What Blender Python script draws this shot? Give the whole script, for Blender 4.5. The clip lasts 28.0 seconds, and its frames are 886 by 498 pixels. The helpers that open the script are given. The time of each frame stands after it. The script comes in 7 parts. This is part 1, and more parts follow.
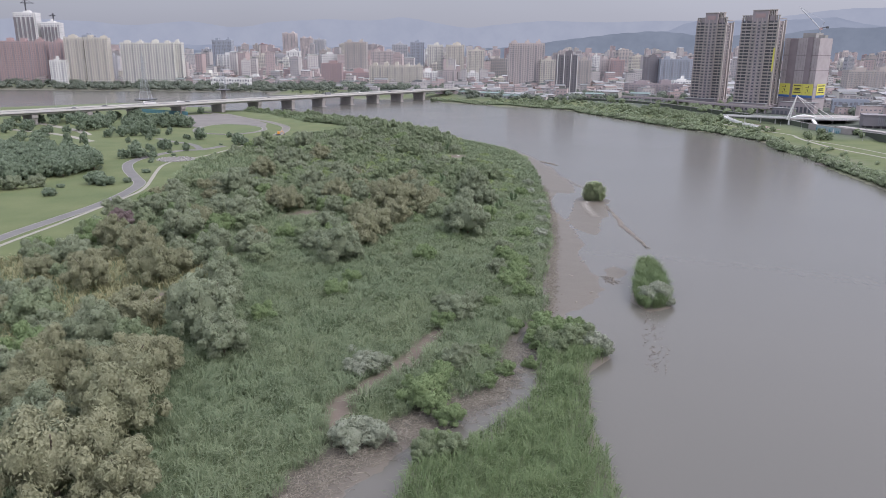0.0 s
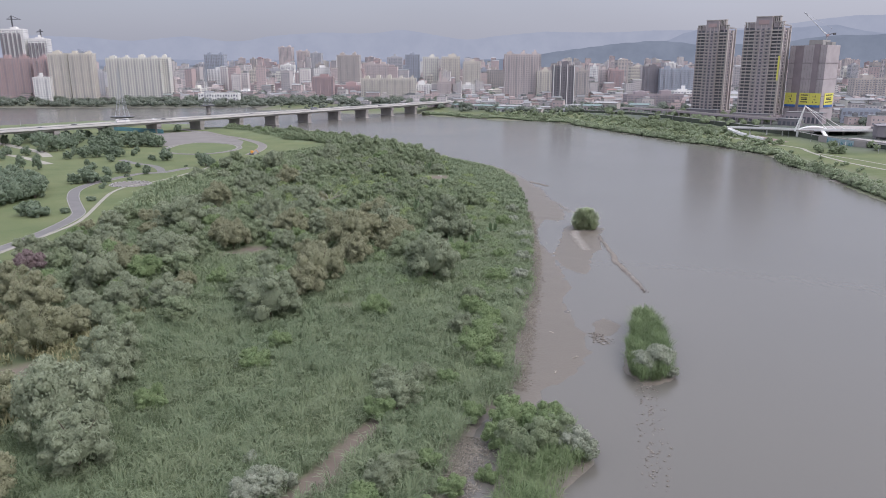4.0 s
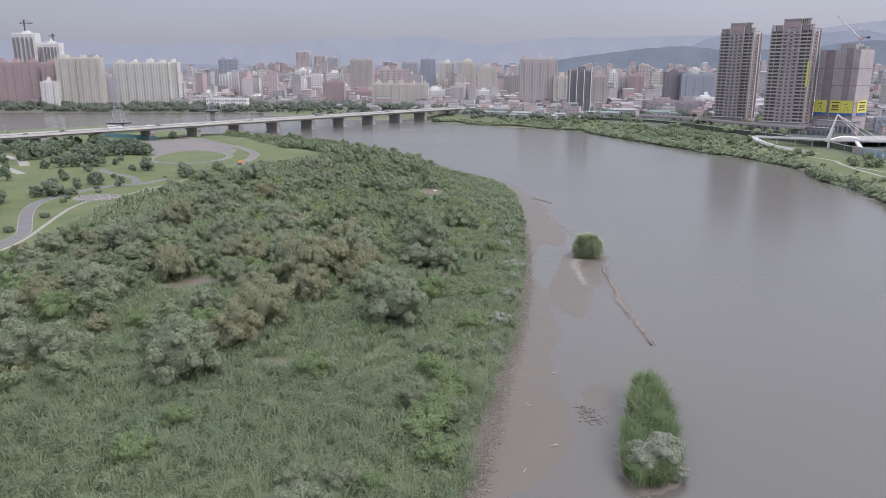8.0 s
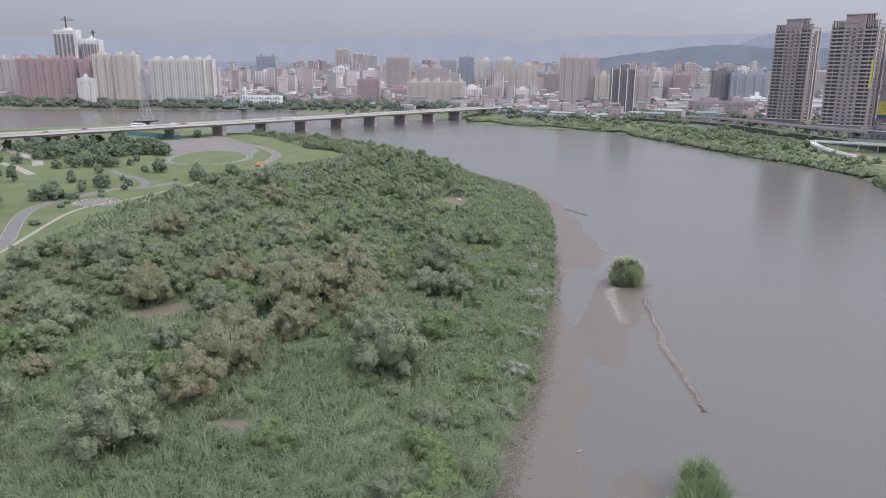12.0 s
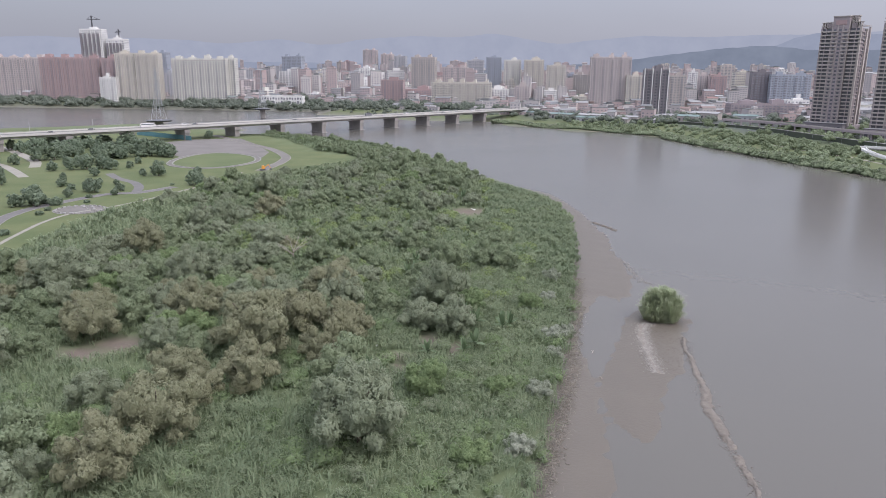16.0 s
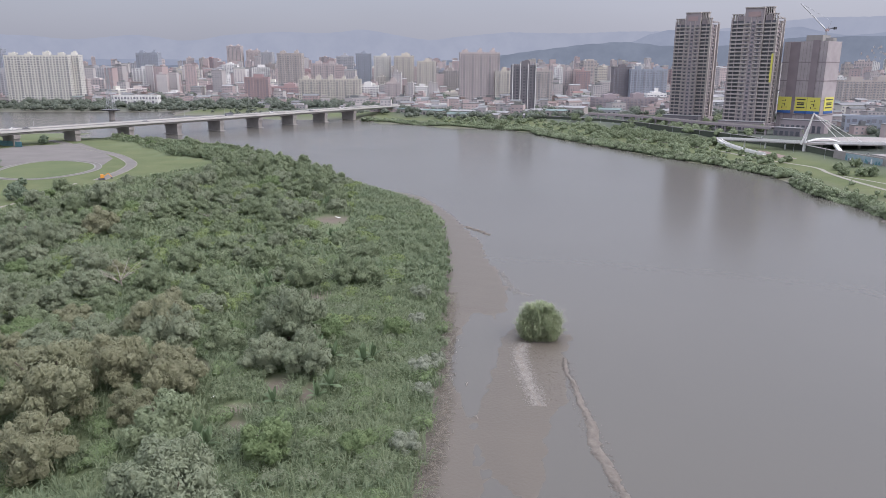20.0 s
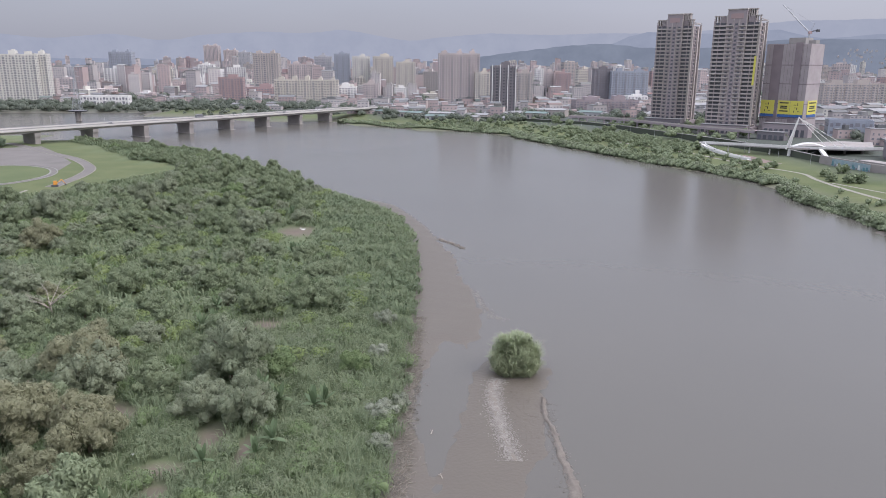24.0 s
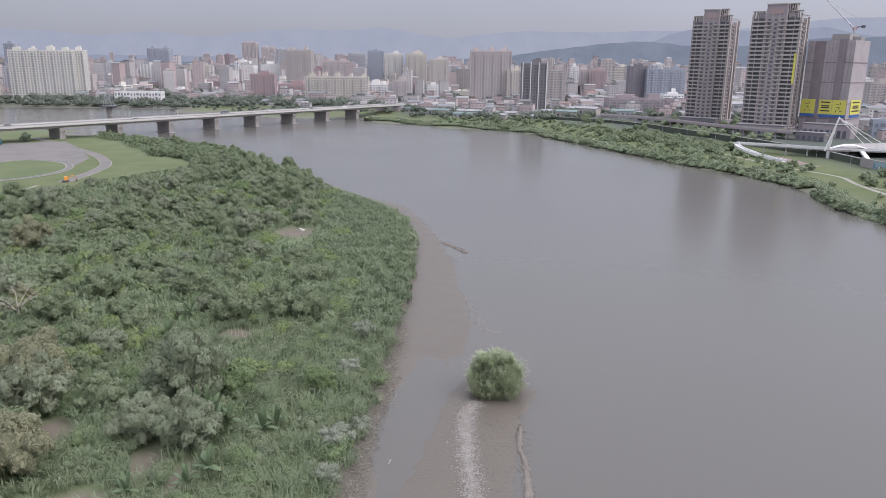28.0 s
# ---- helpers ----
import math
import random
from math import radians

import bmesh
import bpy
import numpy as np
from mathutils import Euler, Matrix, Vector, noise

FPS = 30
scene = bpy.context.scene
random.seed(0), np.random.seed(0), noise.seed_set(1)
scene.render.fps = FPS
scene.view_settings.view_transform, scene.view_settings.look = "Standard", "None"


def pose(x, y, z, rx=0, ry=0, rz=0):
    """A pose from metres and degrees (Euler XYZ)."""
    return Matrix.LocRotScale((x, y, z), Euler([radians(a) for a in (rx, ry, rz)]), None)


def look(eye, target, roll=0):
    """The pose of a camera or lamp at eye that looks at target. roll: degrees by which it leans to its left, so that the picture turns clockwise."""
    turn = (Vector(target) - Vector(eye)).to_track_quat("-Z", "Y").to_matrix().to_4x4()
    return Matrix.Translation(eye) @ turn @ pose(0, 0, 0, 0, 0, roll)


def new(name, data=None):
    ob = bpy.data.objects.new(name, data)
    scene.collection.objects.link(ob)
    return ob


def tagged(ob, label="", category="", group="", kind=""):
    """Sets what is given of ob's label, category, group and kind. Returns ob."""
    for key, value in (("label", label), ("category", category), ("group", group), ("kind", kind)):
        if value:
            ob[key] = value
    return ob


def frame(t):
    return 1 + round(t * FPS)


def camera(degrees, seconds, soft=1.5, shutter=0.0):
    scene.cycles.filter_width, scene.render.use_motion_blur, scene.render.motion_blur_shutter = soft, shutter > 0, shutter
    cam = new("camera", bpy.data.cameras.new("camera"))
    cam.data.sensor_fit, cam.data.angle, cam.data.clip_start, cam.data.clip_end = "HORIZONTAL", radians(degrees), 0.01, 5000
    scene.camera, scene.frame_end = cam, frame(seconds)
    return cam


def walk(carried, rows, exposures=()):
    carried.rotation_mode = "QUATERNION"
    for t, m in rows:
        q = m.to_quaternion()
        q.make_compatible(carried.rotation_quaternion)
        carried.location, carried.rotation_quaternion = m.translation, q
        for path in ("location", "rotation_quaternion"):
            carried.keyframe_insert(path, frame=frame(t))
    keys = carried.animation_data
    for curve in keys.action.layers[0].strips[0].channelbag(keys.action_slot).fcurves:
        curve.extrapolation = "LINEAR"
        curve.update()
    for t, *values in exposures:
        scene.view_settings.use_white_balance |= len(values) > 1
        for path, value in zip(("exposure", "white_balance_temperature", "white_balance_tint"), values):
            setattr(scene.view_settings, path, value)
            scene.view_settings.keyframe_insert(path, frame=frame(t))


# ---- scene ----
# ---- camera and its flight ----
# seconds, east, north, height, heading (left positive), pitch, roll
FLIGHT = [
    (0.0, 0.01, 0.00, 59.88, 0.021, -15.353, 0.544),
    (0.5, 0.76, 4.73, 59.97, -0.108, -15.349, 0.491),
    (1.0, 1.85, 9.33, 60.03, -0.201, -15.341, 0.392),
    (1.5, 3.12, 13.65, 60.07, -0.239, -15.300, 0.286),
    (2.0, 4.57, 17.91, 60.08, -0.192, -15.200, 0.155),
    (2.5, 6.17, 22.27, 60.07, -0.118, -15.062, 0.069),
    (3.0, 7.81, 26.86, 60.04, -0.023, -14.885, -0.007),
    (3.5, 9.59, 31.43, 59.98, 0.114, -14.676, -0.069),
    (5.5, 16.94, 49.25, 59.69, 0.798, -14.052, -0.174),
    (6.0, 18.62, 53.67, 59.64, 0.982, -14.058, -0.180),
    (6.5, 20.23, 57.95, 59.54, 1.180, -14.063, -0.151),
    (7.0, 21.62, 62.14, 59.47, 1.331, -14.048, -0.104),
    (7.5, 22.99, 66.39, 59.43, 1.599, -14.038, -0.041),
    (8.0, 24.09, 70.63, 59.36, 1.940, -14.052, -0.000),
    (8.5, 25.15, 74.71, 59.30, 2.322, -14.058, 0.072),
    (9.0, 26.04, 78.59, 59.30, 2.731, -14.088, 0.086),
    (9.5, 27.00, 82.42, 59.28, 3.330, -14.105, 0.069),
    (10.0, 27.55, 86.41, 59.16, 3.759, -14.153, 0.068),
    (10.5, 28.02, 90.17, 59.02, 4.052, -14.160, 0.120),
    (11.0, 28.52, 93.86, 58.96, 4.478, -14.181, 0.182),
    (11.5, 28.94, 97.75, 58.99, 4.833, -14.174, 0.212),
    (12.0, 29.42, 101.36, 59.05, 5.120, -14.196, 0.204),
    (12.5, 29.86, 105.02, 59.02, 5.494, -14.176, 0.195),
    (14.5, 32.52, 122.67, 57.68, 6.469, -14.037, 0.408),
    (15.0, 32.78, 126.23, 57.42, 6.802, -14.043, 0.347),
    (15.5, 32.97, 129.36, 57.33, 6.945, -14.049, 0.433),
    (16.0, 33.04, 132.52, 57.30, 7.412, -14.105, 0.374),
    (16.5, 33.44, 135.42, 57.29, 7.694, -14.111, 0.396),
    (17.0, 33.64, 138.42, 57.19, 7.781, -14.095, 0.473),
    (17.5, 33.84, 141.30, 57.07, 7.962, -14.100, 0.491),
    (18.0, 34.06, 144.20, 56.98, 8.151, -14.102, 0.504),
    (18.5, 34.32, 147.07, 56.97, 8.323, -14.080, 0.468),
    (19.0, 34.66, 149.80, 57.00, 8.348, -14.103, 0.495),
    (19.5, 35.37, 152.33, 57.02, 8.805, -14.088, 0.374),
    (19.6, 35.62, 152.62, 57.03, 8.800, -14.086, 0.377),
    (19.7, 35.88, 152.92, 57.03, 8.750, -14.087, 0.375),
    (19.8, 36.13, 153.21, 57.04, 6.980, -14.122, 0.317),
    (19.9, 36.38, 153.51, 57.04, 2.870, -14.203, 0.181),
    (20.0, 36.63, 153.81, 57.05, -2.386, -14.346, 0.093),
    (20.1, 36.49, 154.18, 57.08, -5.240, -14.362, -0.087),
    (20.2, 36.34, 154.55, 57.12, -6.400, -14.385, -0.125),
    (20.3, 36.19, 154.92, 57.15, -6.480, -14.386, -0.127),
    (20.4, 36.04, 155.29, 57.19, -6.460, -14.386, -0.127),
    (20.5, 35.90, 155.66, 57.22, -6.427, -14.385, -0.126),
    (21.0, 36.02, 157.96, 57.40, -5.538, -14.363, 0.044),
    (21.5, 36.54, 160.31, 57.51, -4.757, -14.359, 0.167),
    (23.5, 39.80, 168.88, 57.37, -4.342, -14.269, 0.311),
    (24.0, 40.65, 170.87, 57.31, -3.901, -14.275, 0.365),
    (24.5, 41.57, 172.73, 57.26, -3.716, -14.254, 0.396),
    (25.0, 42.57, 174.46, 57.18, -3.769, -14.247, 0.388),
    (25.5, 43.66, 175.94, 57.07, -3.606, -14.248, 0.411),
    (26.0, 44.65, 177.44, 56.99, -3.323, -14.264, 0.410),
    (26.5, 46.13, 178.84, 56.87, -2.924, -14.311, 0.356),
    (27.0, 47.89, 180.04, 56.76, -2.519, -14.356, 0.373),
    (27.5, 49.93, 180.99, 56.63, -1.914, -14.419, 0.441),
    (28.0, 52.20, 181.93, 56.46, -0.900, -14.465, 0.532),
]
cam = camera(63.46, 28.0, soft=0.8)
walk(cam, [(t, pose(x, y, z, 90 + p, 0, h) @ pose(0, 0, 0, 0, 0, r)) for t, x, y, z, h, p, r in FLIGHT],
     exposures=[(0.0, 0.12, 6100, 12.8), (28.0, 0.12, 6100, 12.8)])

# ---- world and sun: a hazy overcast noon ----
SUN_ELEV, SUN_AZ = 48.0, 118.0
world = bpy.data.worlds.new("overcast_sky")
scene.world = world
world.use_nodes = True
wt = world.node_tree
wt.nodes.clear()
w_out = wt.nodes.new("ShaderNodeOutputWorld")
sky = wt.nodes.new("ShaderNodeTexSky")
sky.sky_type, sky.sun_disc = "NISHITA", False
sky.sun_elevation, sky.sun_rotation = radians(SUN_ELEV), radians(SUN_AZ)
sky.dust_density, sky.air_density, sky.ozone_density = 6.0, 1.0, 1.0
clear = wt.nodes.new("ShaderNodeBackground")
clear.inputs["Strength"].default_value = 0.06
wt.links.new(sky.outputs["Color"], clear.inputs["Color"])
# cloud deck: brighter overhead than at the horizon
w_co = wt.nodes.new("ShaderNodeTexCoord")
w_sep = wt.nodes.new("ShaderNodeSeparateXYZ")
wt.links.new(w_co.outputs["Generated"], w_sep.inputs[0])
w_ramp = wt.nodes.new("ShaderNodeValToRGB")
w_ramp.color_ramp.elements[0].position, w_ramp.color_ramp.elements[0].color = 0.0, (0.37, 0.37, 0.415, 1)
w_ramp.color_ramp.elements[1].position, w_ramp.color_ramp.elements[1].color = 1.0, (2.35, 2.32, 2.42, 1)
w_mid = w_ramp.color_ramp.elements.new(0.14)
w_mid.color = (0.345, 0.342, 0.388, 1)
wt.links.new(w_sep.outputs["Z"], w_ramp.inputs[0])
w_map = wt.nodes.new("ShaderNodeMapping")
w_map.inputs["Scale"].default_value = (1, 1, 3.5)
wt.links.new(w_co.outputs["Generated"], w_map.inputs[0])
w_noise = wt.nodes.new("ShaderNodeTexNoise")
w_noise.inputs["Scale"].default_value, w_noise.inputs["Detail"].default_value = 2.2, 4
wt.links.new(w_map.outputs[0], w_noise.inputs["Vector"])
w_mr = wt.nodes.new("ShaderNodeMapRange")
w_mr.inputs["To Min"].default_value, w_mr.inputs["To Max"].default_value = 0.88, 1.12
wt.links.new(w_noise.outputs["Fac"], w_mr.inputs["Value"])
cloud = wt.nodes.new("ShaderNodeBackground")
wt.links.new(w_ramp.outputs["Color"], cloud.inputs["Color"])
w_side = wt.nodes.new("ShaderNodeMapRange")
w_side.inputs["From Min"].default_value, w_side.inputs["From Max"].default_value = -0.55, 0.55
w_side.inputs["To Min"].default_value, w_side.inputs["To Max"].default_value = 0.86, 1.08
wt.links.new(w_sep.outputs["X"], w_side.inputs["Value"])
w_mul = wt.nodes.new("ShaderNodeMath")
w_mul.operation = "MULTIPLY"
wt.links.new(w_mr.outputs["Result"], w_mul.inputs[0])
wt.links.new(w_side.outputs["Result"], w_mul.inputs[1])
wt.links.new(w_mul.outputs[0], cloud.inputs["Strength"])
w_add = wt.nodes.new("ShaderNodeAddShader")
wt.links.new(clear.outputs[0], w_add.inputs[0])
wt.links.new(cloud.outputs[0], w_add.inputs[1])
wt.links.new(w_add.outputs[0], w_out.inputs["Surface"])

sun = new("sun", bpy.data.lights.new("sun", "SUN"))
sun.data.energy, sun.data.angle, sun.data.color = 0.9, radians(20), (1.0, 0.95, 0.88)
sx, sy = math.sin(radians(SUN_AZ)) * math.cos(radians(SUN_ELEV)), math.cos(radians(SUN_AZ)) * math.cos(radians(SUN_ELEV))
sun.matrix_world = look((sx * 400, sy * 400, 400 * math.sin(radians(SUN_ELEV))), (0, 0, 0))

# ---- materials ----
def mat(name, col, col2=None, rough=0.8, scale=0.3, fine=6.0, bump=0.0, metal=0.0, per_object=0.0, island=0.0, trans=0.0, spec=0.3, wear=0.25, deep=0.1):
    """Two colours mixed by broad and fine noise, with fine relief."""
    m = bpy.data.materials.new(name)
    m.use_nodes = True
    nt = m.node_tree
    b = nt.nodes["Principled BSDF"]
    col2 = col2 or tuple(c * 0.75 for c in col)
    co = nt.nodes.new("ShaderNodeTexCoord")
    n1, n2 = nt.nodes.new("ShaderNodeTexNoise"), nt.nodes.new("ShaderNodeTexNoise")
    for n, s in ((n1, scale), (n2, fine)):
        n.inputs["Scale"].default_value, n.inputs["Detail"].default_value = s, 4
        nt.links.new(co.outputs["Object"], n.inputs["Vector"])
    mr = nt.nodes.new("ShaderNodeMapRange")
    mr.inputs["From Min"].default_value, mr.inputs["From Max"].default_value = 0.3, 0.7
    nt.links.new(n1.outputs["Fac"], mr.inputs["Value"])
    fac = mr.outputs["Result"]

    def blend(a, source, share):
        x = nt.nodes.new("ShaderNodeMix")
        x.inputs["Factor"].default_value = share
        nt.links.new(a, x.inputs["A"])
        nt.links.new(source, x.inputs["B"])
        return x.outputs["Result"]

    fac = blend(fac, n2.outputs["Fac"], wear)
    if island:
        g = nt.nodes.new("ShaderNodeNewGeometry")
        fac = blend(fac, g.outputs["Random Per Island"], island)
    if per_object:
        oi = nt.nodes.new("ShaderNodeObjectInfo")
        fac = blend(fac, oi.outputs["Random"], per_object)
    mix = nt.nodes.new("ShaderNodeMix")
    mix.data_type = "RGBA"
    mix.inputs[6].default_value, mix.inputs[7].default_value = (*col, 1), (*col2, 1)
    nt.links.new(fac, mix.inputs["Factor"])
    nt.links.new(mix.outputs[2], b.inputs["Base Color"])
    b.inputs["Roughness"].default_value, b.inputs["Metallic"].default_value = rough, metal
    b.inputs["Specular IOR Level"].default_value = spec
    if bump:
        bp = nt.nodes.new("ShaderNodeBump")
        bp.inputs["Strength"].default_value, bp.inputs["Distance"].default_value = min(bump, 1), deep
        nt.links.new(n2.outputs["Fac"], bp.inputs["Height"])
        nt.links.new(bp.outputs[0], b.inputs["Normal"])
    if trans:
        tr, ms = nt.nodes.new("ShaderNodeBsdfTranslucent"), nt.nodes.new("ShaderNodeMixShader")
        nt.links.new(mix.outputs[2], tr.inputs["Color"])
        ms.inputs[0].default_value = trans
        nt.links.new(b.outputs[0], ms.inputs[1])
        nt.links.new(tr.outputs[0], ms.inputs[2])
        nt.links.new(ms.outputs[0], nt.nodes["Material Output"].inputs["Surface"])
    return m


MASS = {}


def leaf(name, a, b, per_object=0.3, scale=0.35, through_leaf=0.3):
    MASS[name] = mat(name + "_mass", a, b, rough=0.8, scale=0.8, fine=5.0, bump=1.0, wear=0.6, island=0.1, per_object=per_object, trans=0.2, spec=0.1, deep=0.4)
    return mat(name, a, b, rough=0.55, scale=scale, fine=3.0, island=0.45, per_object=per_object, trans=through_leaf, spec=0.2)


LEAF_OLIVE = leaf("leaf_olive", (0.282, 0.278, 0.182), (0.19, 0.204, 0.128))
LEAF_GREY = leaf("leaf_grey_green", (0.272, 0.298, 0.208), (0.172, 0.207, 0.135))
LEAF_DARK = leaf("leaf_dark", (0.236, 0.276, 0.172), (0.166, 0.206, 0.124))
LEAF_BRIGHT = leaf("leaf_bright", (0.215, 0.275, 0.135), (0.145, 0.2, 0.098))
LEAF_VINE = leaf("leaf_vine", (0.25, 0.295, 0.13), (0.17, 0.225, 0.09))
LEAF_SILVER = leaf("leaf_silver", (0.38, 0.395, 0.335), (0.17, 0.2, 0.13))
LEAF_PURPLE = leaf("leaf_purple", (0.225, 0.165, 0.175), (0.165, 0.135, 0.13))
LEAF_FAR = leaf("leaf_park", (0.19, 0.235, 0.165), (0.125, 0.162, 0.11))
# greyer than LEAF_DARK: haze of the distance is put into this leaf colour
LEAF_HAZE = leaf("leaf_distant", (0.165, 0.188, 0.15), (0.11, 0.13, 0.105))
REED = leaf("reed_blade", (0.232, 0.265, 0.16), (0.138, 0.188, 0.115), 0.1, 0.055, 0.4)
REED_LIGHT = leaf("reed_light", (0.47, 0.51, 0.35), (0.34, 0.39, 0.25), 0.1, 0.35, 0.5)
REED_FRESH = leaf("reed_fresh", (0.195, 0.245, 0.125), (0.12, 0.175, 0.085), 0.1, 0.12, 0.42)
REED_DRY = leaf("reed_dry", (0.29, 0.27, 0.16), (0.20, 0.21, 0.11))
PALM = leaf("broad_leaf", (0.165, 0.215, 0.125), (0.1, 0.145, 0.075))
BARK = mat("bark", (0.16, 0.13, 0.10), (0.09, 0.075, 0.06), 0.9, 1.5, 12, 0.5)
DEADWOOD = mat("dead_wood", (0.38, 0.34, 0.30), (0.25, 0.22, 0.19), 0.85, 1.0, 9, 0.4)
ASPHALT = mat("asphalt_path", (0.135, 0.128, 0.128), (0.105, 0.10, 0.10), 0.85, 0.2, 5)
PALE_PATH = mat("pale_concrete_path", (0.25, 0.235, 0.205), (0.19, 0.18, 0.16), 0.85, 0.3, 5)
KERB = mat("kerb_paint", (0.21, 0.205, 0.195), (0.17, 0.165, 0.155), 0.7, 0.5, 6)
COURT = mat("court_paving", (0.155, 0.143, 0.136), (0.115, 0.107, 0.101), 0.85, 0.08, 2)
RED_PAVE = mat("red_paving", (0.20, 0.145, 0.13), (0.16, 0.125, 0.115), 0.85, 0.1, 3)
MOWN = mat("mown_grass", (0.104, 0.12, 0.055), (0.072, 0.096, 0.042), 0.95, 0.05, 0.9)
CONCRETE = mat("concrete", (0.30, 0.29, 0.28), (0.21, 0.205, 0.20), 0.85, 0.12, 2.5, 0.2)
CONCRETE_DARK = mat("stained_concrete", (0.30, 0.28, 0.27), (0.21, 0.195, 0.188), 0.9, 0.15, 2.0, 0.2)
DECK = mat("bridge_deck_paint", (0.50, 0.485, 0.465), (0.40, 0.39, 0.38), 0.8, 0.05, 1.5)
ROADTOP = mat("road_asphalt", (0.19, 0.185, 0.185), (0.14, 0.135, 0.135), 0.85, 0.1, 2)
STEEL = mat("galvanised_steel", (0.42, 0.43, 0.45), (0.3, 0.31, 0.33), 0.5, 0.4, 4, metal=0.5)
STEEL_DARK = mat("dark_steel", (0.12, 0.12, 0.13), (0.08, 0.08, 0.09), 0.55, 0.4, 4, metal=0.3)
WHITE = mat("white_paint", (0.62, 0.615, 0.60), (0.52, 0.515, 0.51), 0.6, 0.1, 2)
FIN_GREY = mat("dull_metal_fin", (0.20, 0.205, 0.22), (0.15, 0.155, 0.165), 0.6, 0.3, 3)
HOUSE_A = mat("mixed_house_walls_pale", (0.50, 0.47, 0.465), (0.30, 0.28, 0.285), 0.85, 0.05, 0.6, island=0.7)
HOUSE_B = mat("mixed_house_walls_warm", (0.46, 0.39, 0.38), (0.34, 0.27, 0.27), 0.85, 0.05, 0.6, island=0.7)
HOUSE_ROOF = mat("mixed_sheet_roofs", (0.27, 0.27, 0.275), (0.10, 0.105, 0.11), 0.8, 0.05, 0.5, island=0.75)
HOUSE_ROOF_B = mat("mixed_painted_roofs", (0.15, 0.19, 0.185), (0.18, 0.125, 0.115), 0.8, 0.05, 0.5, island=0.85)
GRAVEL = mat("pale_gravel", (0.29, 0.272, 0.25), (0.14, 0.128, 0.116), 0.9, 0.8, 6, island=0.5)
MUDLOG = mat("mud_ridge", (0.205, 0.182, 0.16), (0.075, 0.066, 0.058), 0.9, 0.7, 4, 0.8, wear=0.6)
TEAL = mat("teal_fence", (0.10, 0.22, 0.25), (0.08, 0.17, 0.20), 0.6, 0.2, 3)
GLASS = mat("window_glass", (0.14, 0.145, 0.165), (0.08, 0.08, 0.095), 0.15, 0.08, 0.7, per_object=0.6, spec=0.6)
# paler than GLASS: distance haze is mixed into the far windows' colour
GLASS_HAZE = mat("far_window_glass", (0.25, 0.25, 0.28), (0.17, 0.17, 0.2), 0.25, 0.08, 0.7, island=0.6, spec=0.5)
YELLOW = mat("yellow_banner", (0.62, 0.58, 0.12), (0.54, 0.5, 0.10), 0.6, 0.1, 1)
BLUE_CLOTH = mat("blue_banner_edge", (0.06, 0.14, 0.36), (0.05, 0.11, 0.3), 0.6, 0.1, 1)
INK = mat("banner_lettering", (0.06, 0.06, 0.05), (0.05, 0.05, 0.04), 0.7, 0.3, 2)
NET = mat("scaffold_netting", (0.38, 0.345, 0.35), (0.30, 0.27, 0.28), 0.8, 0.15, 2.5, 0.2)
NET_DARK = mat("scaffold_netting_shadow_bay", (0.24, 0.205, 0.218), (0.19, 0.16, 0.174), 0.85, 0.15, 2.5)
MURAL = mat("blue_mural_wall", (0.17, 0.27, 0.32), (0.30, 0.35, 0.37), 0.7, 0.5, 2)
ORANGE = mat("orange_plant_paint", (0.62, 0.28, 0.05), (0.5, 0.22, 0.04), 0.6, 0.4, 3)


def wall_paint(name, col, k=0.82, rough=0.75):
    col = tuple(c * 1.0 for c in col)
    return mat(name, col, tuple(c * k for c in col), rough, 0.06, 0.9, 0.0, per_object=0.25)


W_PINK = wall_paint("pink_tile", (0.47, 0.415, 0.405))
W_RED = wall_paint("brick_red_tile", (0.37, 0.275, 0.275))
W_BEIGE = wall_paint("beige_tile", (0.52, 0.485, 0.43))
W_CREAM = wall_paint("cream_tile", (0.57, 0.555, 0.515))
W_WHITE = wall_paint("white_tile", (0.66, 0.65, 0.64))
W_GREY = wall_paint("grey_tile", (0.40, 0.40, 0.42))
W_DARK = wall_paint("charcoal_stone", (0.185, 0.172, 0.187))
W_BLUE = wall_paint("slate_blue_tile", (0.31, 0.335, 0.385))
W_MAUVE = wall_paint("mauve_brown_stone", (0.31, 0.27, 0.285))
W_TAN = wall_paint("tan_stone", (0.40, 0.365, 0.345))
ROOF_GREY = wall_paint("roof_sheet_grey", (0.18, 0.18, 0.19))
ROOF_WHITE = wall_paint("roof_sheet_white", (0.26, 0.26, 0.265))
ROOF_RED = wall_paint("roof_sheet_red", (0.21, 0.13, 0.12))
ROOF_GREEN = wall_paint("roof_sheet_green", (0.15, 0.20, 0.195))


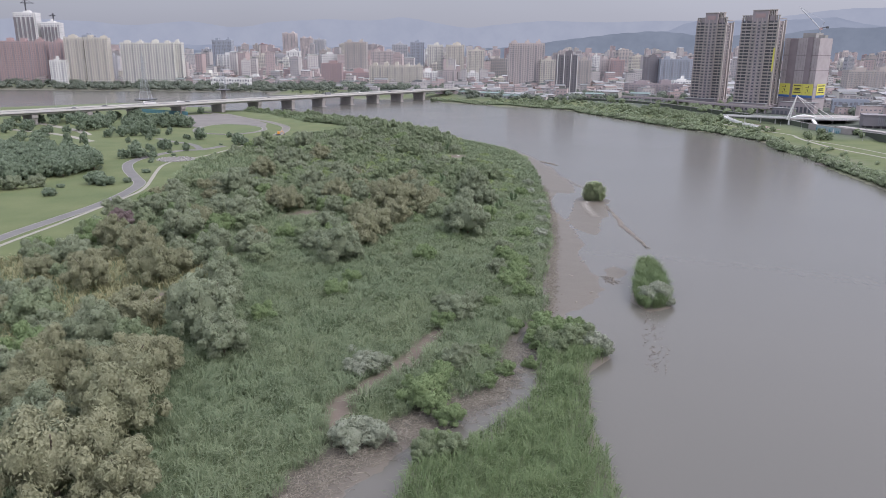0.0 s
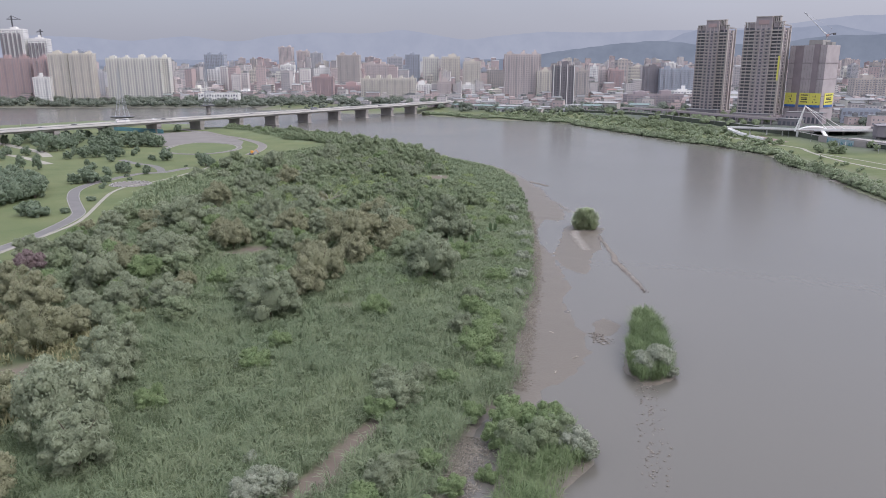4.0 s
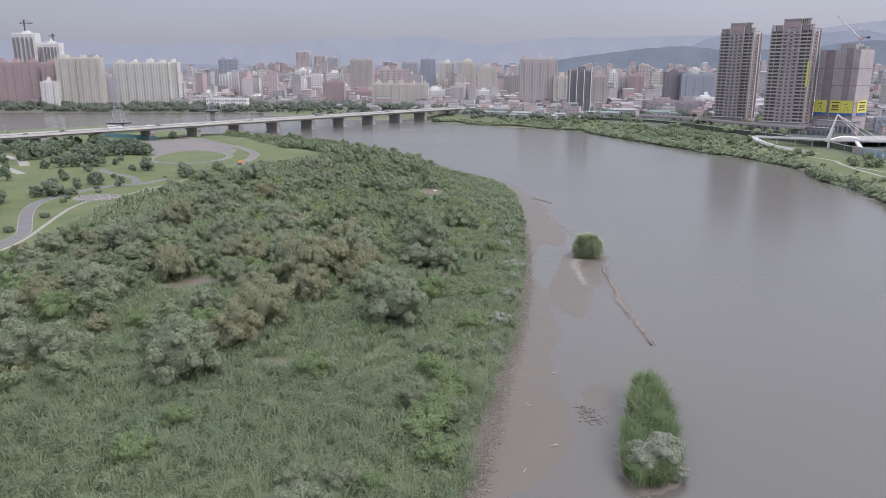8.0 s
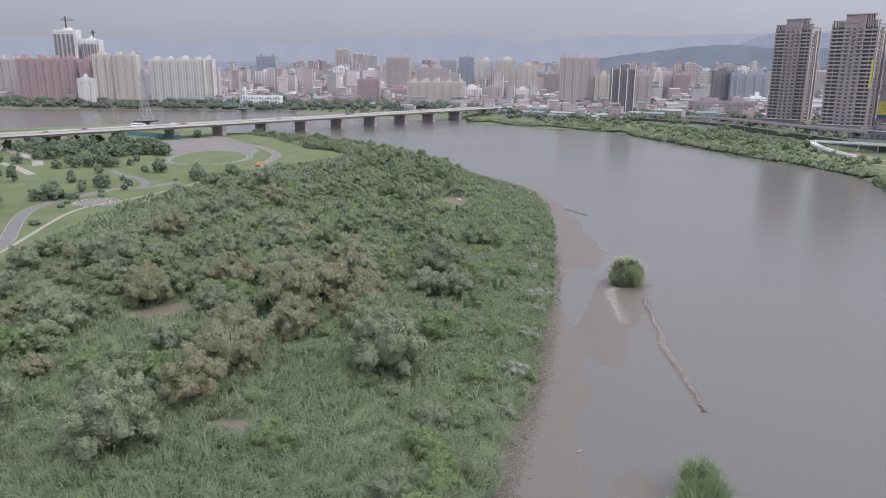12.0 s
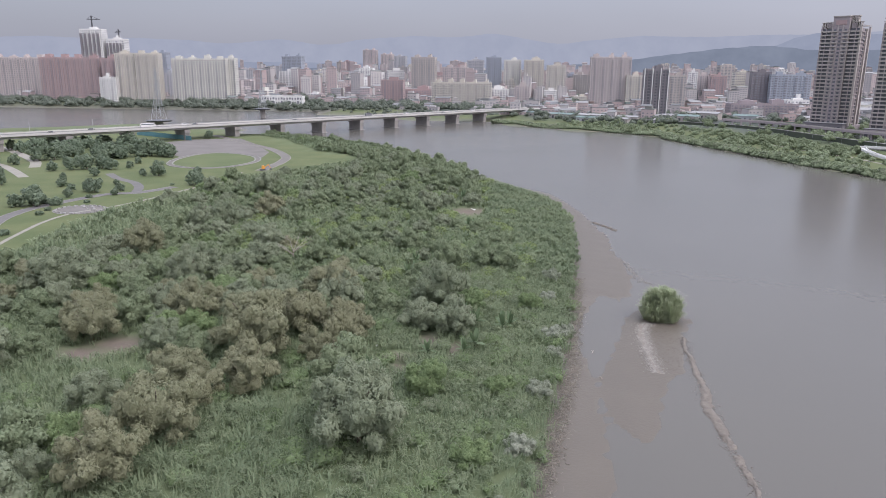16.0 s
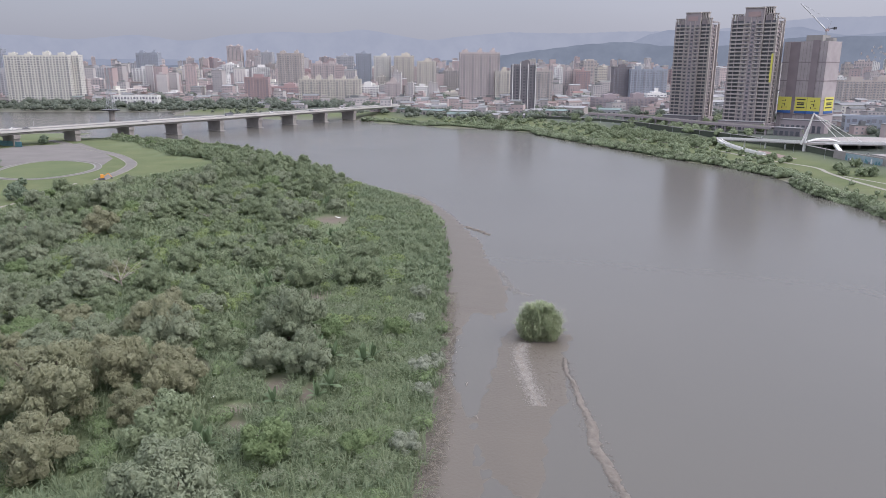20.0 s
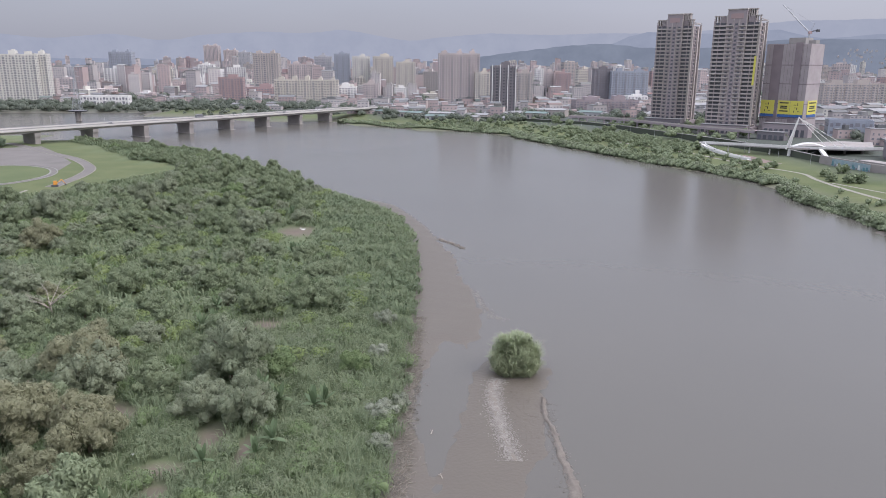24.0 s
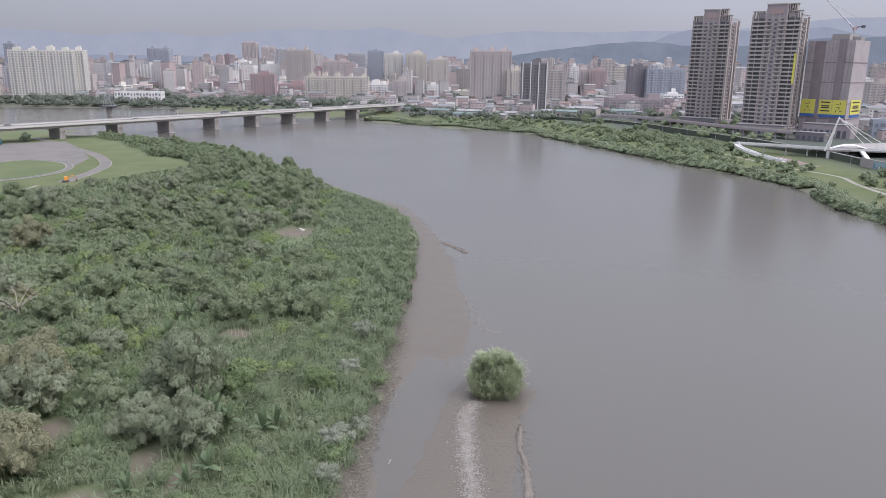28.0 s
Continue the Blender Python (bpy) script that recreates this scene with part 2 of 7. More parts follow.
def water_material():
    m = bpy.data.materials.new("silty_river_water")
    m.use_nodes = True
    nt = m.node_tree
    b = nt.nodes["Principled BSDF"]
    co = nt.nodes.new("ShaderNodeTexCoord")
    big = nt.nodes.new("ShaderNodeTexNoise")
    big.inputs["Scale"].default_value, big.inputs["Detail"].default_value = 0.012, 5
    nt.links.new(co.outputs["Object"], big.inputs["Vector"])
    mix = nt.nodes.new("ShaderNodeMix")
    mix.data_type = "RGBA"
    mix.inputs[6].default_value, mix.inputs[7].default_value = (0.094, 0.087, 0.076, 1), (0.08, 0.077, 0.070, 1)
    nt.links.new(big.outputs["Fac"], mix.inputs["Factor"])
    nt.links.new(mix.outputs[2], b.inputs["Base Color"])
    b.inputs["IOR"].default_value = 1.33
    mr = nt.nodes.new("ShaderNodeMapRange")
    mr.inputs["To Min"].default_value, mr.inputs["To Max"].default_value = 0.16, 0.26
    nt.links.new(big.outputs["Fac"], mr.inputs["Value"])
    nt.links.new(mr.outputs["Result"], b.inputs["Roughness"])
    mp = nt.nodes.new("ShaderNodeMapping")
    mp.inputs["Scale"].default_value = (1.0, 0.55, 1.0)
    nt.links.new(co.outputs["Object"], mp.inputs[0])
    rip = nt.nodes.new("ShaderNodeTexNoise")
    rip.inputs["Scale"].default_value, rip.inputs["Detail"].default_value = 0.55, 2
    nt.links.new(mp.outputs[0], rip.inputs["Vector"])
    bp = nt.nodes.new("ShaderNodeBump")
    bp.inputs["Strength"].default_value, bp.inputs["Distance"].default_value = 0.16, 0.16
    nt.links.new(rip.outputs["Fac"], bp.inputs["Height"])
    nt.links.new(bp.outputs[0], b.inputs["Normal"])
    return m


WATER = water_material()


def ground_material():
    """Soil, mown grass, and wet mud, by the masks that the ground carries."""
    m = bpy.data.materials.new("ground_soil_grass_mud")
    m.use_nodes = True
    nt = m.node_tree
    b = nt.nodes["Principled BSDF"]
    co = nt.nodes.new("ShaderNodeTexCoord")

    def noise_tex(scale, detail=4):
        n = nt.nodes.new("ShaderNodeTexNoise")
        n.inputs["Scale"].default_value, n.inputs["Detail"].default_value = scale, detail
        nt.links.new(co.outputs["Object"], n.inputs["Vector"])
        return n.outputs["Fac"]

    def two(a, c, fac):
        x = nt.nodes.new("ShaderNodeMix")
        x.data_type = "RGBA"
        for i, v in ((6, a), (7, c)):
            if isinstance(v, tuple):
                x.inputs[i].default_value = (*v, 1)
            else:
                nt.links.new(v, x.inputs[i])
        nt.links.new(fac, x.inputs["Factor"])
        return x.outputs[2]

    def mask(name):
        a = nt.nodes.new("ShaderNodeAttribute")
        a.attribute_name = name
        return a.outputs["Fac"]

    soil = two((0.125, 0.145, 0.08), (0.085, 0.112, 0.058), noise_tex(0.15))
    bare = two((0.15, 0.12, 0.10), (0.10, 0.084, 0.072), noise_tex(0.5))
    sward = nt.nodes.new("ShaderNodeMapRange")
    sward.inputs["From Min"].default_value, sward.inputs["From Max"].default_value = 0.35, 0.65
    nt.links.new(noise_tex(0.05, 6), sward.inputs["Value"])
    grass = two((0.116, 0.128, 0.064), (0.062, 0.088, 0.04), sward.outputs["Result"])
    grass = two(grass, (0.09, 0.106, 0.044), noise_tex(0.9, 6))
    mud = two((0.112, 0.098, 0.081), (0.087, 0.077, 0.065), noise_tex(0.12))
    mud = two(mud, (0.1, 0.087, 0.073), noise_tex(1.5))
    city = two((0.085, 0.088, 0.085), (0.05, 0.066, 0.048), noise_tex(0.02))
    col = two(soil, grass, mask("grass"))
    col = two(col, bare, mask("bare"))
    col = two(col, mud, mask("mud"))
    col = two(col, city, mask("city"))
    nt.links.new(col, b.inputs["Base Color"])
    b.inputs["Specular IOR Level"].default_value = 0.25
    mr = nt.nodes.new("ShaderNodeMapRange")
    mr.inputs["To Min"].default_value, mr.inputs["To Max"].default_value = 0.95, 0.48
    nt.links.new(mask("mud"), mr.inputs["Value"])
    nt.links.new(mr.outputs["Result"], b.inputs["Roughness"])
    bp = nt.nodes.new("ShaderNodeBump")
    bp.inputs["Strength"].default_value, bp.inputs["Distance"].default_value = 0.5, 0.12
    nt.links.new(noise_tex(1.8, 6), bp.inputs["Height"])
    nt.links.new(bp.outputs[0], b.inputs["Normal"])
    return m


GROUND = ground_material()


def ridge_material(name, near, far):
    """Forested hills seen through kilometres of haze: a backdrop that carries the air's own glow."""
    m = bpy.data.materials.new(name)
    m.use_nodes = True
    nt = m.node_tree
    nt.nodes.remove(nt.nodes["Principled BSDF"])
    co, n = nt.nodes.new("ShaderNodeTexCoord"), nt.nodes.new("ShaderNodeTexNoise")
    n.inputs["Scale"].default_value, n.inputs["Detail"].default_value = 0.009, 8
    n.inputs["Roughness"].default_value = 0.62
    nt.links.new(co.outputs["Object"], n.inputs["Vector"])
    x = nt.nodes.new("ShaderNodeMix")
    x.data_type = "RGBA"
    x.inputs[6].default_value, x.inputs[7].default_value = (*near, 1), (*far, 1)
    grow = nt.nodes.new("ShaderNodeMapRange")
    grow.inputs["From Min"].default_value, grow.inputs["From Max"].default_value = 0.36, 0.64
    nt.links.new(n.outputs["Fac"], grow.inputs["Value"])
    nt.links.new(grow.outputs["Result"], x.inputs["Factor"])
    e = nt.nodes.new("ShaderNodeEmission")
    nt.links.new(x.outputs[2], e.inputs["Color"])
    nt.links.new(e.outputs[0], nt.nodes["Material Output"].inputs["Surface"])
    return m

# ---- mesh tools ----
class Geo:
    """Collects boxes, tubes and sheets into one mesh."""

    def __init__(self):
        self.v, self.f = [], []

    def add(self, verts, faces):
        n = len(self.v)
        self.v += [tuple(p) for p in verts]
        self.f += [tuple(i + n for i in q) for q in faces]
        return self

    def box(self, x, y, z, sx, sy, sz, rz=0.0, top=1.0):
        """A box that stands on z, with its top scaled."""
        c, s = math.cos(radians(rz)), math.sin(radians(rz))
        out = []
        for h, k in ((0, 1), (sz, top)):
            for a, b in ((-1, -1), (1, -1), (1, 1), (-1, 1)):
                px, py = a * sx / 2 * k, b * sy / 2 * k
                out.append((x + c * px - s * py, y + s * px + c * py, z + h))
        return self.add(out, [(3, 2, 1, 0), (4, 5, 6, 7), (0, 1, 5, 4), (1, 2, 6, 5), (2, 3, 7, 6), (3, 0, 4, 7)])

    def pane(self, x, y, z, w, h):
        """A sheet of glass that faces south."""
        return self.add([(x - w / 2, y, z), (x + w / 2, y, z), (x + w / 2, y, z + h), (x - w / 2, y, z + h)], [(0, 1, 2, 3)])

    def side_pane(self, x, y, z, w, h):
        return self.add([(x, y - w / 2, z), (x, y + w / 2, z), (x, y + w / 2, z + h), (x, y - w / 2, z + h)], [(0, 1, 2, 3)])

    def tube(self, a, b, r0, r1=None, n=6):
        r1 = r0 if r1 is None else r1
        a, b = Vector(a), Vector(b)
        q = (b - a).to_track_quat("Z", "Y")
        out = []
        for p, r in ((a, r0), (b, r1)):
            for i in range(n):
                w = 2 * math.pi * i / n
                out.append(p + q @ Vector((r * math.cos(w), r * math.sin(w), 0)))
        faces = [(i, (i + 1) % n, n + (i + 1) % n, n + i) for i in range(n)]
        return self.add(out, faces + [tuple(reversed(range(n))), tuple(range(n, 2 * n))])

    def strip(self, path, offs, z=0.0):
        """A band along a path: offs are (sideways, up) profile points, from left to right."""
        out, faces, k = [], [], len(offs)
        for i, p in enumerate(path):
            a, b = path[max(i - 1, 0)], path[min(i + 1, len(path) - 1)]
            dx, dy = b[0] - a[0], b[1] - a[1]
            d = math.hypot(dx, dy) or 1.0
            nx, ny = dy / d, -dx / d
            h = p[2] if len(p) > 2 else z
            out += [(p[0] + nx * o, p[1] + ny * o, h + u) for o, u in offs]
        for i in range(len(path) - 1):
            faces += [(i * k + j, i * k + j + 1, (i + 1) * k + j + 1, (i + 1) * k + j) for j in range(k - 1)]
        return self.add(out, faces)

    def mesh(self, name, smooth=False):
        me = bpy.data.meshes.new(name)
        me.from_pydata(self.v, [], self.f)
        if smooth:
            me.polygons.foreach_set("use_smooth", [True] * len(me.polygons))
        return me


def np_mesh(name, verts, faces, smooth=False):
    """A mesh from arrays; all faces have the same number of corners."""
    me = bpy.data.meshes.new(name)
    verts, faces = np.asarray(verts, np.float32), np.asarray(faces, np.int32)
    k = faces.shape[1]
    me.vertices.add(len(verts))
    me.vertices.foreach_set("co", verts.ravel())
    me.loops.add(faces.size)
    me.loops.foreach_set("vertex_index", faces.ravel())
    me.polygons.add(len(faces))
    me.polygons.foreach_set("loop_start", np.arange(0, faces.size, k, dtype=np.int32))
    if smooth:
        me.polygons.foreach_set("use_smooth", np.ones(len(faces), bool))
    me.update(calc_edges=True)
    return me


def thing(name, label, category, x=0.0, y=0.0, z=0.0, rz=0.0, group="", kind=""):
    ob = new(name)
    ob.matrix_basis = pose(x, y, z, 0, 0, rz)
    return tagged(ob, label, category, group, kind)


def part(name, geo, material, parent=None, label="", at=None):
    """Links a Geo or a mesh as one object, under a thing or a part."""
    me = geo.mesh(name) if isinstance(geo, Geo) else geo
    if material and not me.materials:
        me.materials.append(material)
    ob = new(name, me)
    ob.parent = parent
    if at is not None:
        ob.matrix_basis = at
    if label:
        ob["label"] = label
    return ob


def smooth_line(points, step=3.0, closed=False):
    """A Catmull-Rom line through a few plan points."""
    p = [Vector((*q, 0.0)[:3]) for q in points]
    n, out = len(p), []
    for i in range(n if closed else n - 1):
        a, b, c, d = (p[(i + k) % n] if closed else p[min(max(i + k, 0), n - 1)] for k in (-1, 0, 1, 2))
        cuts = max(1, min(8, int((c - b).length / step)))
        for j in range(cuts):
            t = j / cuts
            out.append(0.5 * ((2 * b) + (c - a) * t + (2 * a - 5 * b + 4 * c - d) * t * t + (3 * b - a - 3 * c + d) * t**3))
    if not closed:
        out.append(p[-1])
    return [tuple(q) for q in out]


def inside_depth(x, y, poly):
    """Signed distance to a closed outline: below zero inside."""
    best, inside = np.full(x.shape, 1e18), np.zeros(x.shape, bool)
    pts = np.array([q[:2] for q in poly], float)
    if x.size < 4000:
        a, b = pts[:, :, None], np.roll(pts, -1, 0)[:, :, None]
        px, py = x.ravel()[None], y.ravel()[None]
        dx, dy = b[:, 0] - a[:, 0], b[:, 1] - a[:, 1]
        t = np.clip(((px - a[:, 0]) * dx + (py - a[:, 1]) * dy) / (dx * dx + dy * dy + 1e-9), 0, 1)
        far = np.sqrt(((px - a[:, 0] - t * dx) ** 2 + (py - a[:, 1] - t * dy) ** 2).min(0))
        cross = ((a[:, 1] > py) != (b[:, 1] > py)) & (px < dx * (py - a[:, 1]) / np.where(dy == 0, 1e-9, dy) + a[:, 0])
        return (np.where(cross.sum(0) % 2, -1, 1) * far).reshape(x.shape)
    for (ax, ay), (bx, by) in zip(pts, np.roll(pts, -1, 0)):
        dx, dy = bx - ax, by - ay
        t = np.clip(((x - ax) * dx + (y - ay) * dy) / (dx * dx + dy * dy + 1e-9), 0, 1)
        best = np.minimum(best, (x - ax - t * dx) ** 2 + (y - ay - t * dy) ** 2)
        if ay != by:
            inside ^= ((ay > y) != (by > y)) & (x < dx * (y - ay) / dy + ax)
    return np.where(inside, -1, 1) * np.sqrt(best)


def line_gap(x, y, line):
    """Distance to an open line."""
    best = np.full(x.shape, 1e18)
    for a, b in zip(line, line[1:]):
        dx, dy = b[0] - a[0], b[1] - a[1]
        t = np.clip(((x - a[0]) * dx + (y - a[1]) * dy) / (dx * dx + dy * dy + 1e-9), 0, 1)
        best = np.minimum(best, (x - a[0] - t * dx) ** 2 + (y - a[1] - t * dy) ** 2)
    return np.sqrt(best)


def ramp(v, a, b):
    t = np.clip((v - a) / (b - a), 0, 1)
    return t * t * (3 - 2 * t)


def wobble(x, y, size, seed=0.0):
    """Smooth pseudo-noise between -1 and 1 from crossed waves."""
    k, out = 2 * math.pi / size, 0
    for i, (a, f) in enumerate(((0.3, 1.0), (1.7, 1.37), (2.9, 0.81), (4.4, 1.93), (5.3, 2.71))):
        out = out + np.sin((x * math.cos(a + seed) + y * math.sin(a + seed)) * k * f + 1.3 * i + seed * 7) / (1 + 0.5 * i)
    return out / 2.6


# ---- plan of the land (metres; north is ahead of the drone) ----
LAND = smooth_line([(-4600, -4600), (-90, -4600), (-86, -2600), (-80, -1300), (-70, -650), (-58, -300), (-44, -140), (-32, -50), (-29, 10), (-27, 50), (-24, 80), (-20.5, 90), (-16.5, 98), (-10, 104), (-4, 110), (3, 115), (10, 121.5), (12.5, 135),
                    (17, 149), (25, 160), (27, 180), (31, 200), (36, 225), (40, 262), (43, 295), (45, 322), (47, 352), (48, 384), (47, 412), (40, 450),
                    (20, 486), (0, 517), (-45, 596), (-84, 665), (-150, 716), (-215, 757), (-300, 800), (-385, 830), (-450, 775), (-620, 720), (-900, 690), (-4600, 600)], 4, True)
FAR_BANK = smooth_line([(150, -4600), (154, -2600), (158, -1300), (162, -650), (166, -300), (174, -60), (178, 40), (192, 180), (205, 300), (213, 375), (217, 408), (222, 437), (219, 469), (226, 508), (229, 525), (220, 560),
                        (199, 608), (179, 664), (154, 735), (143, 765), (141, 794), (119, 819), (49, 866), (-15, 930), (-60, 957), (-161, 1004), (-255, 1072),
                        (-356, 1088), (-524, 1094), (-700, 1100), (-1200, 1095), (-4600, 1080), (-4600, 4700), (4600, 4700), (4600, -4600)], 4, True)
SPIT = smooth_line([(28, 152), (21, 142), (17.5, 125), (16.5, 118), (10.5, 109), (5, 102), (-4, 97.5), (-5, 91), (-8, 80), (-10, 60), (-4, 20), (12, 20), (23, 70),
                    (25, 90), (25, 106), (27, 119), (28, 128), (34, 135), (32, 149)], 3, True)
MUDFLAT = smooth_line([(10, 500), (26, 488), (39, 474), (47, 450), (53, 425), (56, 402), (59, 386), (59, 365), (61, 350), (61, 332), (59, 318), (55, 311), (51, 315),
                       (48, 306), (44, 292), (43, 281), (46, 262), (46, 243), (46, 225), (42, 213), (43, 183), (38, 169), (33, 163), (29, 160), (27, 152), (20, 151),
                       (16, 160), (20, 200), (30, 280), (36, 350), (36, 410), (15, 480)], 3, True)
MUDBANK = smooth_line([(-30, 40), (-19, 40), (-16.5, 70), (-13, 88), (-9, 93), (-6, 99.5), (-0.5, 106.5), (6.5, 113.5), (12, 119.5), (13.6, 133), (16.5, 145), (23, 157), (19, 157), (10, 135), (0, 120), (-14, 108), (-25, 95)], 3, True)
ISLET_A = smooth_line([(57, 303), (65, 306), (71, 300), (68, 291), (66, 284), (64, 270), (59, 260), (53, 238), (47, 246), (46, 260), (52, 284)], 3, True)
ISLET_B = smooth_line([(56, 198), (59.5, 199), (60, 188), (57.5, 172), (55, 165), (49, 163.5), (48, 172), (52.5, 186)], 3, True)
ISLET_B_FLAT = smooth_line([(53, 197), (50, 202), (46, 197), (46, 188), (50, 190)], 3, True)
TAIL = [(50, 164), (47, 150), (45, 140), (42, 128)]
BAR = [(60, 295), (58, 291), (57.5, 280), (58, 266)]
LOG = [(66.5, 287), (65.8, 276), (65.2, 262), (64.8, 250), (65, 240), (65.2, 231), (65.5, 221)]
PARK = smooth_line([(-128, -300), (-126, 100), (-124, 192), (-118, 217), (-119, 259), (-122, 311), (-134, 366), (-133, 400), (-127, 425), (-123, 485), (-112, 500),
                    (-84, 552), (-76, 566), (-92, 597), (-115, 611), (-147, 656), (-184, 704), (-300, 775), (-440, 740), (-640, 700), (-1500, 640), (-1500, -300)], 6, True)
OPEN = [(10, 402, 7, 18), (13, 314, 5, 9), (-50, 247, 9, 9), (-50, 400, 15, 8), (-57, 376, 11, 6), (-18, 343, 13, 7), (-85, 525, 11, 26), (-92, 480, 9, 14), (-116, 497, 6, 14),
        (26, 440, 13, 24), (36, 385, 11, 32), (39, 335, 7, 28), (19, 474, 10, 14)]
GULLY = [(3, 152), (-3, 139), (-7, 128), (-12, 120), (-17, 112), (-17, 104)]
BARE = [(-71, 166, 7, 5), (-51, 262, 7, 5), (-56, 256, 6, 4), (6.5, 416, 8, 8), (12, 273, 2.5, 5), (8, 258, 2, 3), (-15, 205, 5, 3), (18, 269, 1.6, 5), (7, 264, 4, 2), (12, 322, 5, 4), (-6, 282, 4, 4)]


def axis(lo, hi, step, far):
    mid = np.arange(lo, hi, step)
    g, out, v = step * 1.3, [], hi
    while v < far:
        out.append(v)
        v, g = v + g, g * 1.16
    low, v, g = [], lo - step * 1.3, step * 1.3
    while v > -far:
        low.append(v)
        g *= 1.16
        v -= g
    return np.array(sorted(low) + list(mid) + out + [far])


def depths(x, y):
    wob = wobble(x, y, 9, 1.0) * 0.8 + wobble(x, y, 3.7, 2.0) * 0.4
    d = {"land": inside_depth(x, y, LAND) + wob * 1.3, "far": inside_depth(x, y, FAR_BANK) + wob, "spit": inside_depth(x, y, SPIT) + wob * 0.8,
         "flat": inside_depth(x, y, MUDFLAT) + wob * 1.2, "a": inside_depth(x, y, ISLET_A) + wob * 0.7, "b": inside_depth(x, y, ISLET_B) + wob * 0.4,
         "bf": inside_depth(x, y, ISLET_B_FLAT) + wob * 0.6, "mb": inside_depth(x, y, MUDBANK) + wob * 0.7, "park": inside_depth(x, y, PARK) + wobble(x, y, 23, 3.0) * 2}
    return d


LAWN = [(242, 802), (262, 728), (280, 672), (290, 610), (290.6, 565), (295, 535), (304, 507), (318, 450), (330, 400), (338, 300), (200, 300), (180, 560), (150, 760)]


def height(x, y, d=None):
    d = d or depths(x, y)
    rough = wobble(x, y, 6, 4.0) * 0.06 + wobble(x, y, 2.3, 5.0) * 0.03
    z = np.full(x.shape, -1.6)
    for key, top, run in (("land", 1.5, 7), ("spit", 0.7, 4), ("b", 0.5, 2.5)):
        z = np.maximum(z, -1.6 + (1.6 + 0.12) * ramp(-d[key], -1.8, -0.2) + (top - 0.12) * ramp(-d[key], -0.3, run) + rough * (d[key] < 1))
    for key, top in (("flat", 0.26), ("a", 0.24), ("bf", 0.12), ("mb", 0.28)):
        z = np.maximum(z, -1.6 + 1.6 * ramp(-d[key], -3.5, 0.0) + top * ramp(-d[key], 0.0, 5.0) + rough * 0.5 * (d[key] < 1))
    z = np.maximum(z, -1.6 + (1.6 + 0.3) * ramp(-d["far"], -3, 0.5) + 1.9 * ramp(-d["far"], 0.5, 14) + 3.0 * ramp(-d["far"], 40, 62) * ramp(inside_depth(x, y, LAWN), -1, 2))
    z = np.maximum(z, -1.2 + 1.12 * ramp(-line_gap(x, y, TAIL), -4.5, -0.5) + 0.16 * wobble(x, y, 3.1, 7.0))
    return z


gx, gy = axis(-110, 76, 1.3, 4600), axis(72, 506, 1.5, 4650)
X, Y = np.meshgrid(gx, gy)
D = depths(X, Y)
Z = height(X, Y, D)
nx, ny = len(gx), len(gy)
idx = np.arange(nx * ny).reshape(ny, nx)
quads = np.stack([idx[:-1, :-1], idx[:-1, 1:], idx[1:, 1:], idx[1:, :-1]], -1).reshape(-1, 4)
g_mesh = np_mesh("ground", np.stack([X, Y, Z], -1).reshape(-1, 3), quads, True)


def ground_z(x, y):
    """Height of the built ground, between its grid points."""
    x, y = np.asarray(x, float), np.asarray(y, float)
    i, j = np.clip(np.searchsorted(gx, x) - 1, 0, nx - 2), np.clip(np.searchsorted(gy, y) - 1, 0, ny - 2)
    u, v = (x - gx[i]) / (gx[i + 1] - gx[i]), (y - gy[j]) / (gy[j + 1] - gy[j])
    return Z[j, i] * (1 - u) * (1 - v) + Z[j, i + 1] * u * (1 - v) + Z[j + 1, i] * (1 - u) * v + Z[j + 1, i + 1] * u * v


bare = np.maximum(0, 1.9 - line_gap(X, Y, GULLY) / 1.7 + 0.5 * wobble(X, Y, 3, 2))
for bx, by, rx, ry in BARE:
    bare = np.maximum(bare, 1.3 - np.hypot((X - bx) / rx, (Y - by) / ry) + 0.25 * wobble(X, Y, 4, 6.0))
masks = {"grass": np.maximum(ramp(-D["park"], -1, 1) * (D["land"] < -3), ramp(-D["far"], 4, 8) * (1 - ramp(-D["far"], 70, 80) * ramp(inside_depth(X, Y, LAWN), -1, 2))),
         "bare": np.clip(bare, 0, 1) * (D["land"] < 0),
         "mud": np.clip(1 - np.clip((Z - 0.32) / 0.35, 0, 1) - (D["far"] < -3), 0, 1), "city": ramp(-D["far"], 60, 75) * ramp(inside_depth(X, Y, LAWN), -1, 2)}
for key, v in masks.items():
    at = g_mesh.attributes.new(key, "FLOAT", "POINT")
    at.data.foreach_set("value", np.asarray(v, np.float32).ravel())
ground = part("ground", g_mesh, GROUND)
tagged(ground, "grassy river bank with brown mudflats and bare soil", "ground", kind="structure")

water = part("water", np_mesh("water", [(-4650, -4650, 0), (4650, -4650, 0), (4650, 4690, 0), (-4650, 4690, 0)], [(0, 1, 2, 3)]), WATER)
tagged(water, "calm brown silty river reflecting a hazy sky", "river", kind="structure")


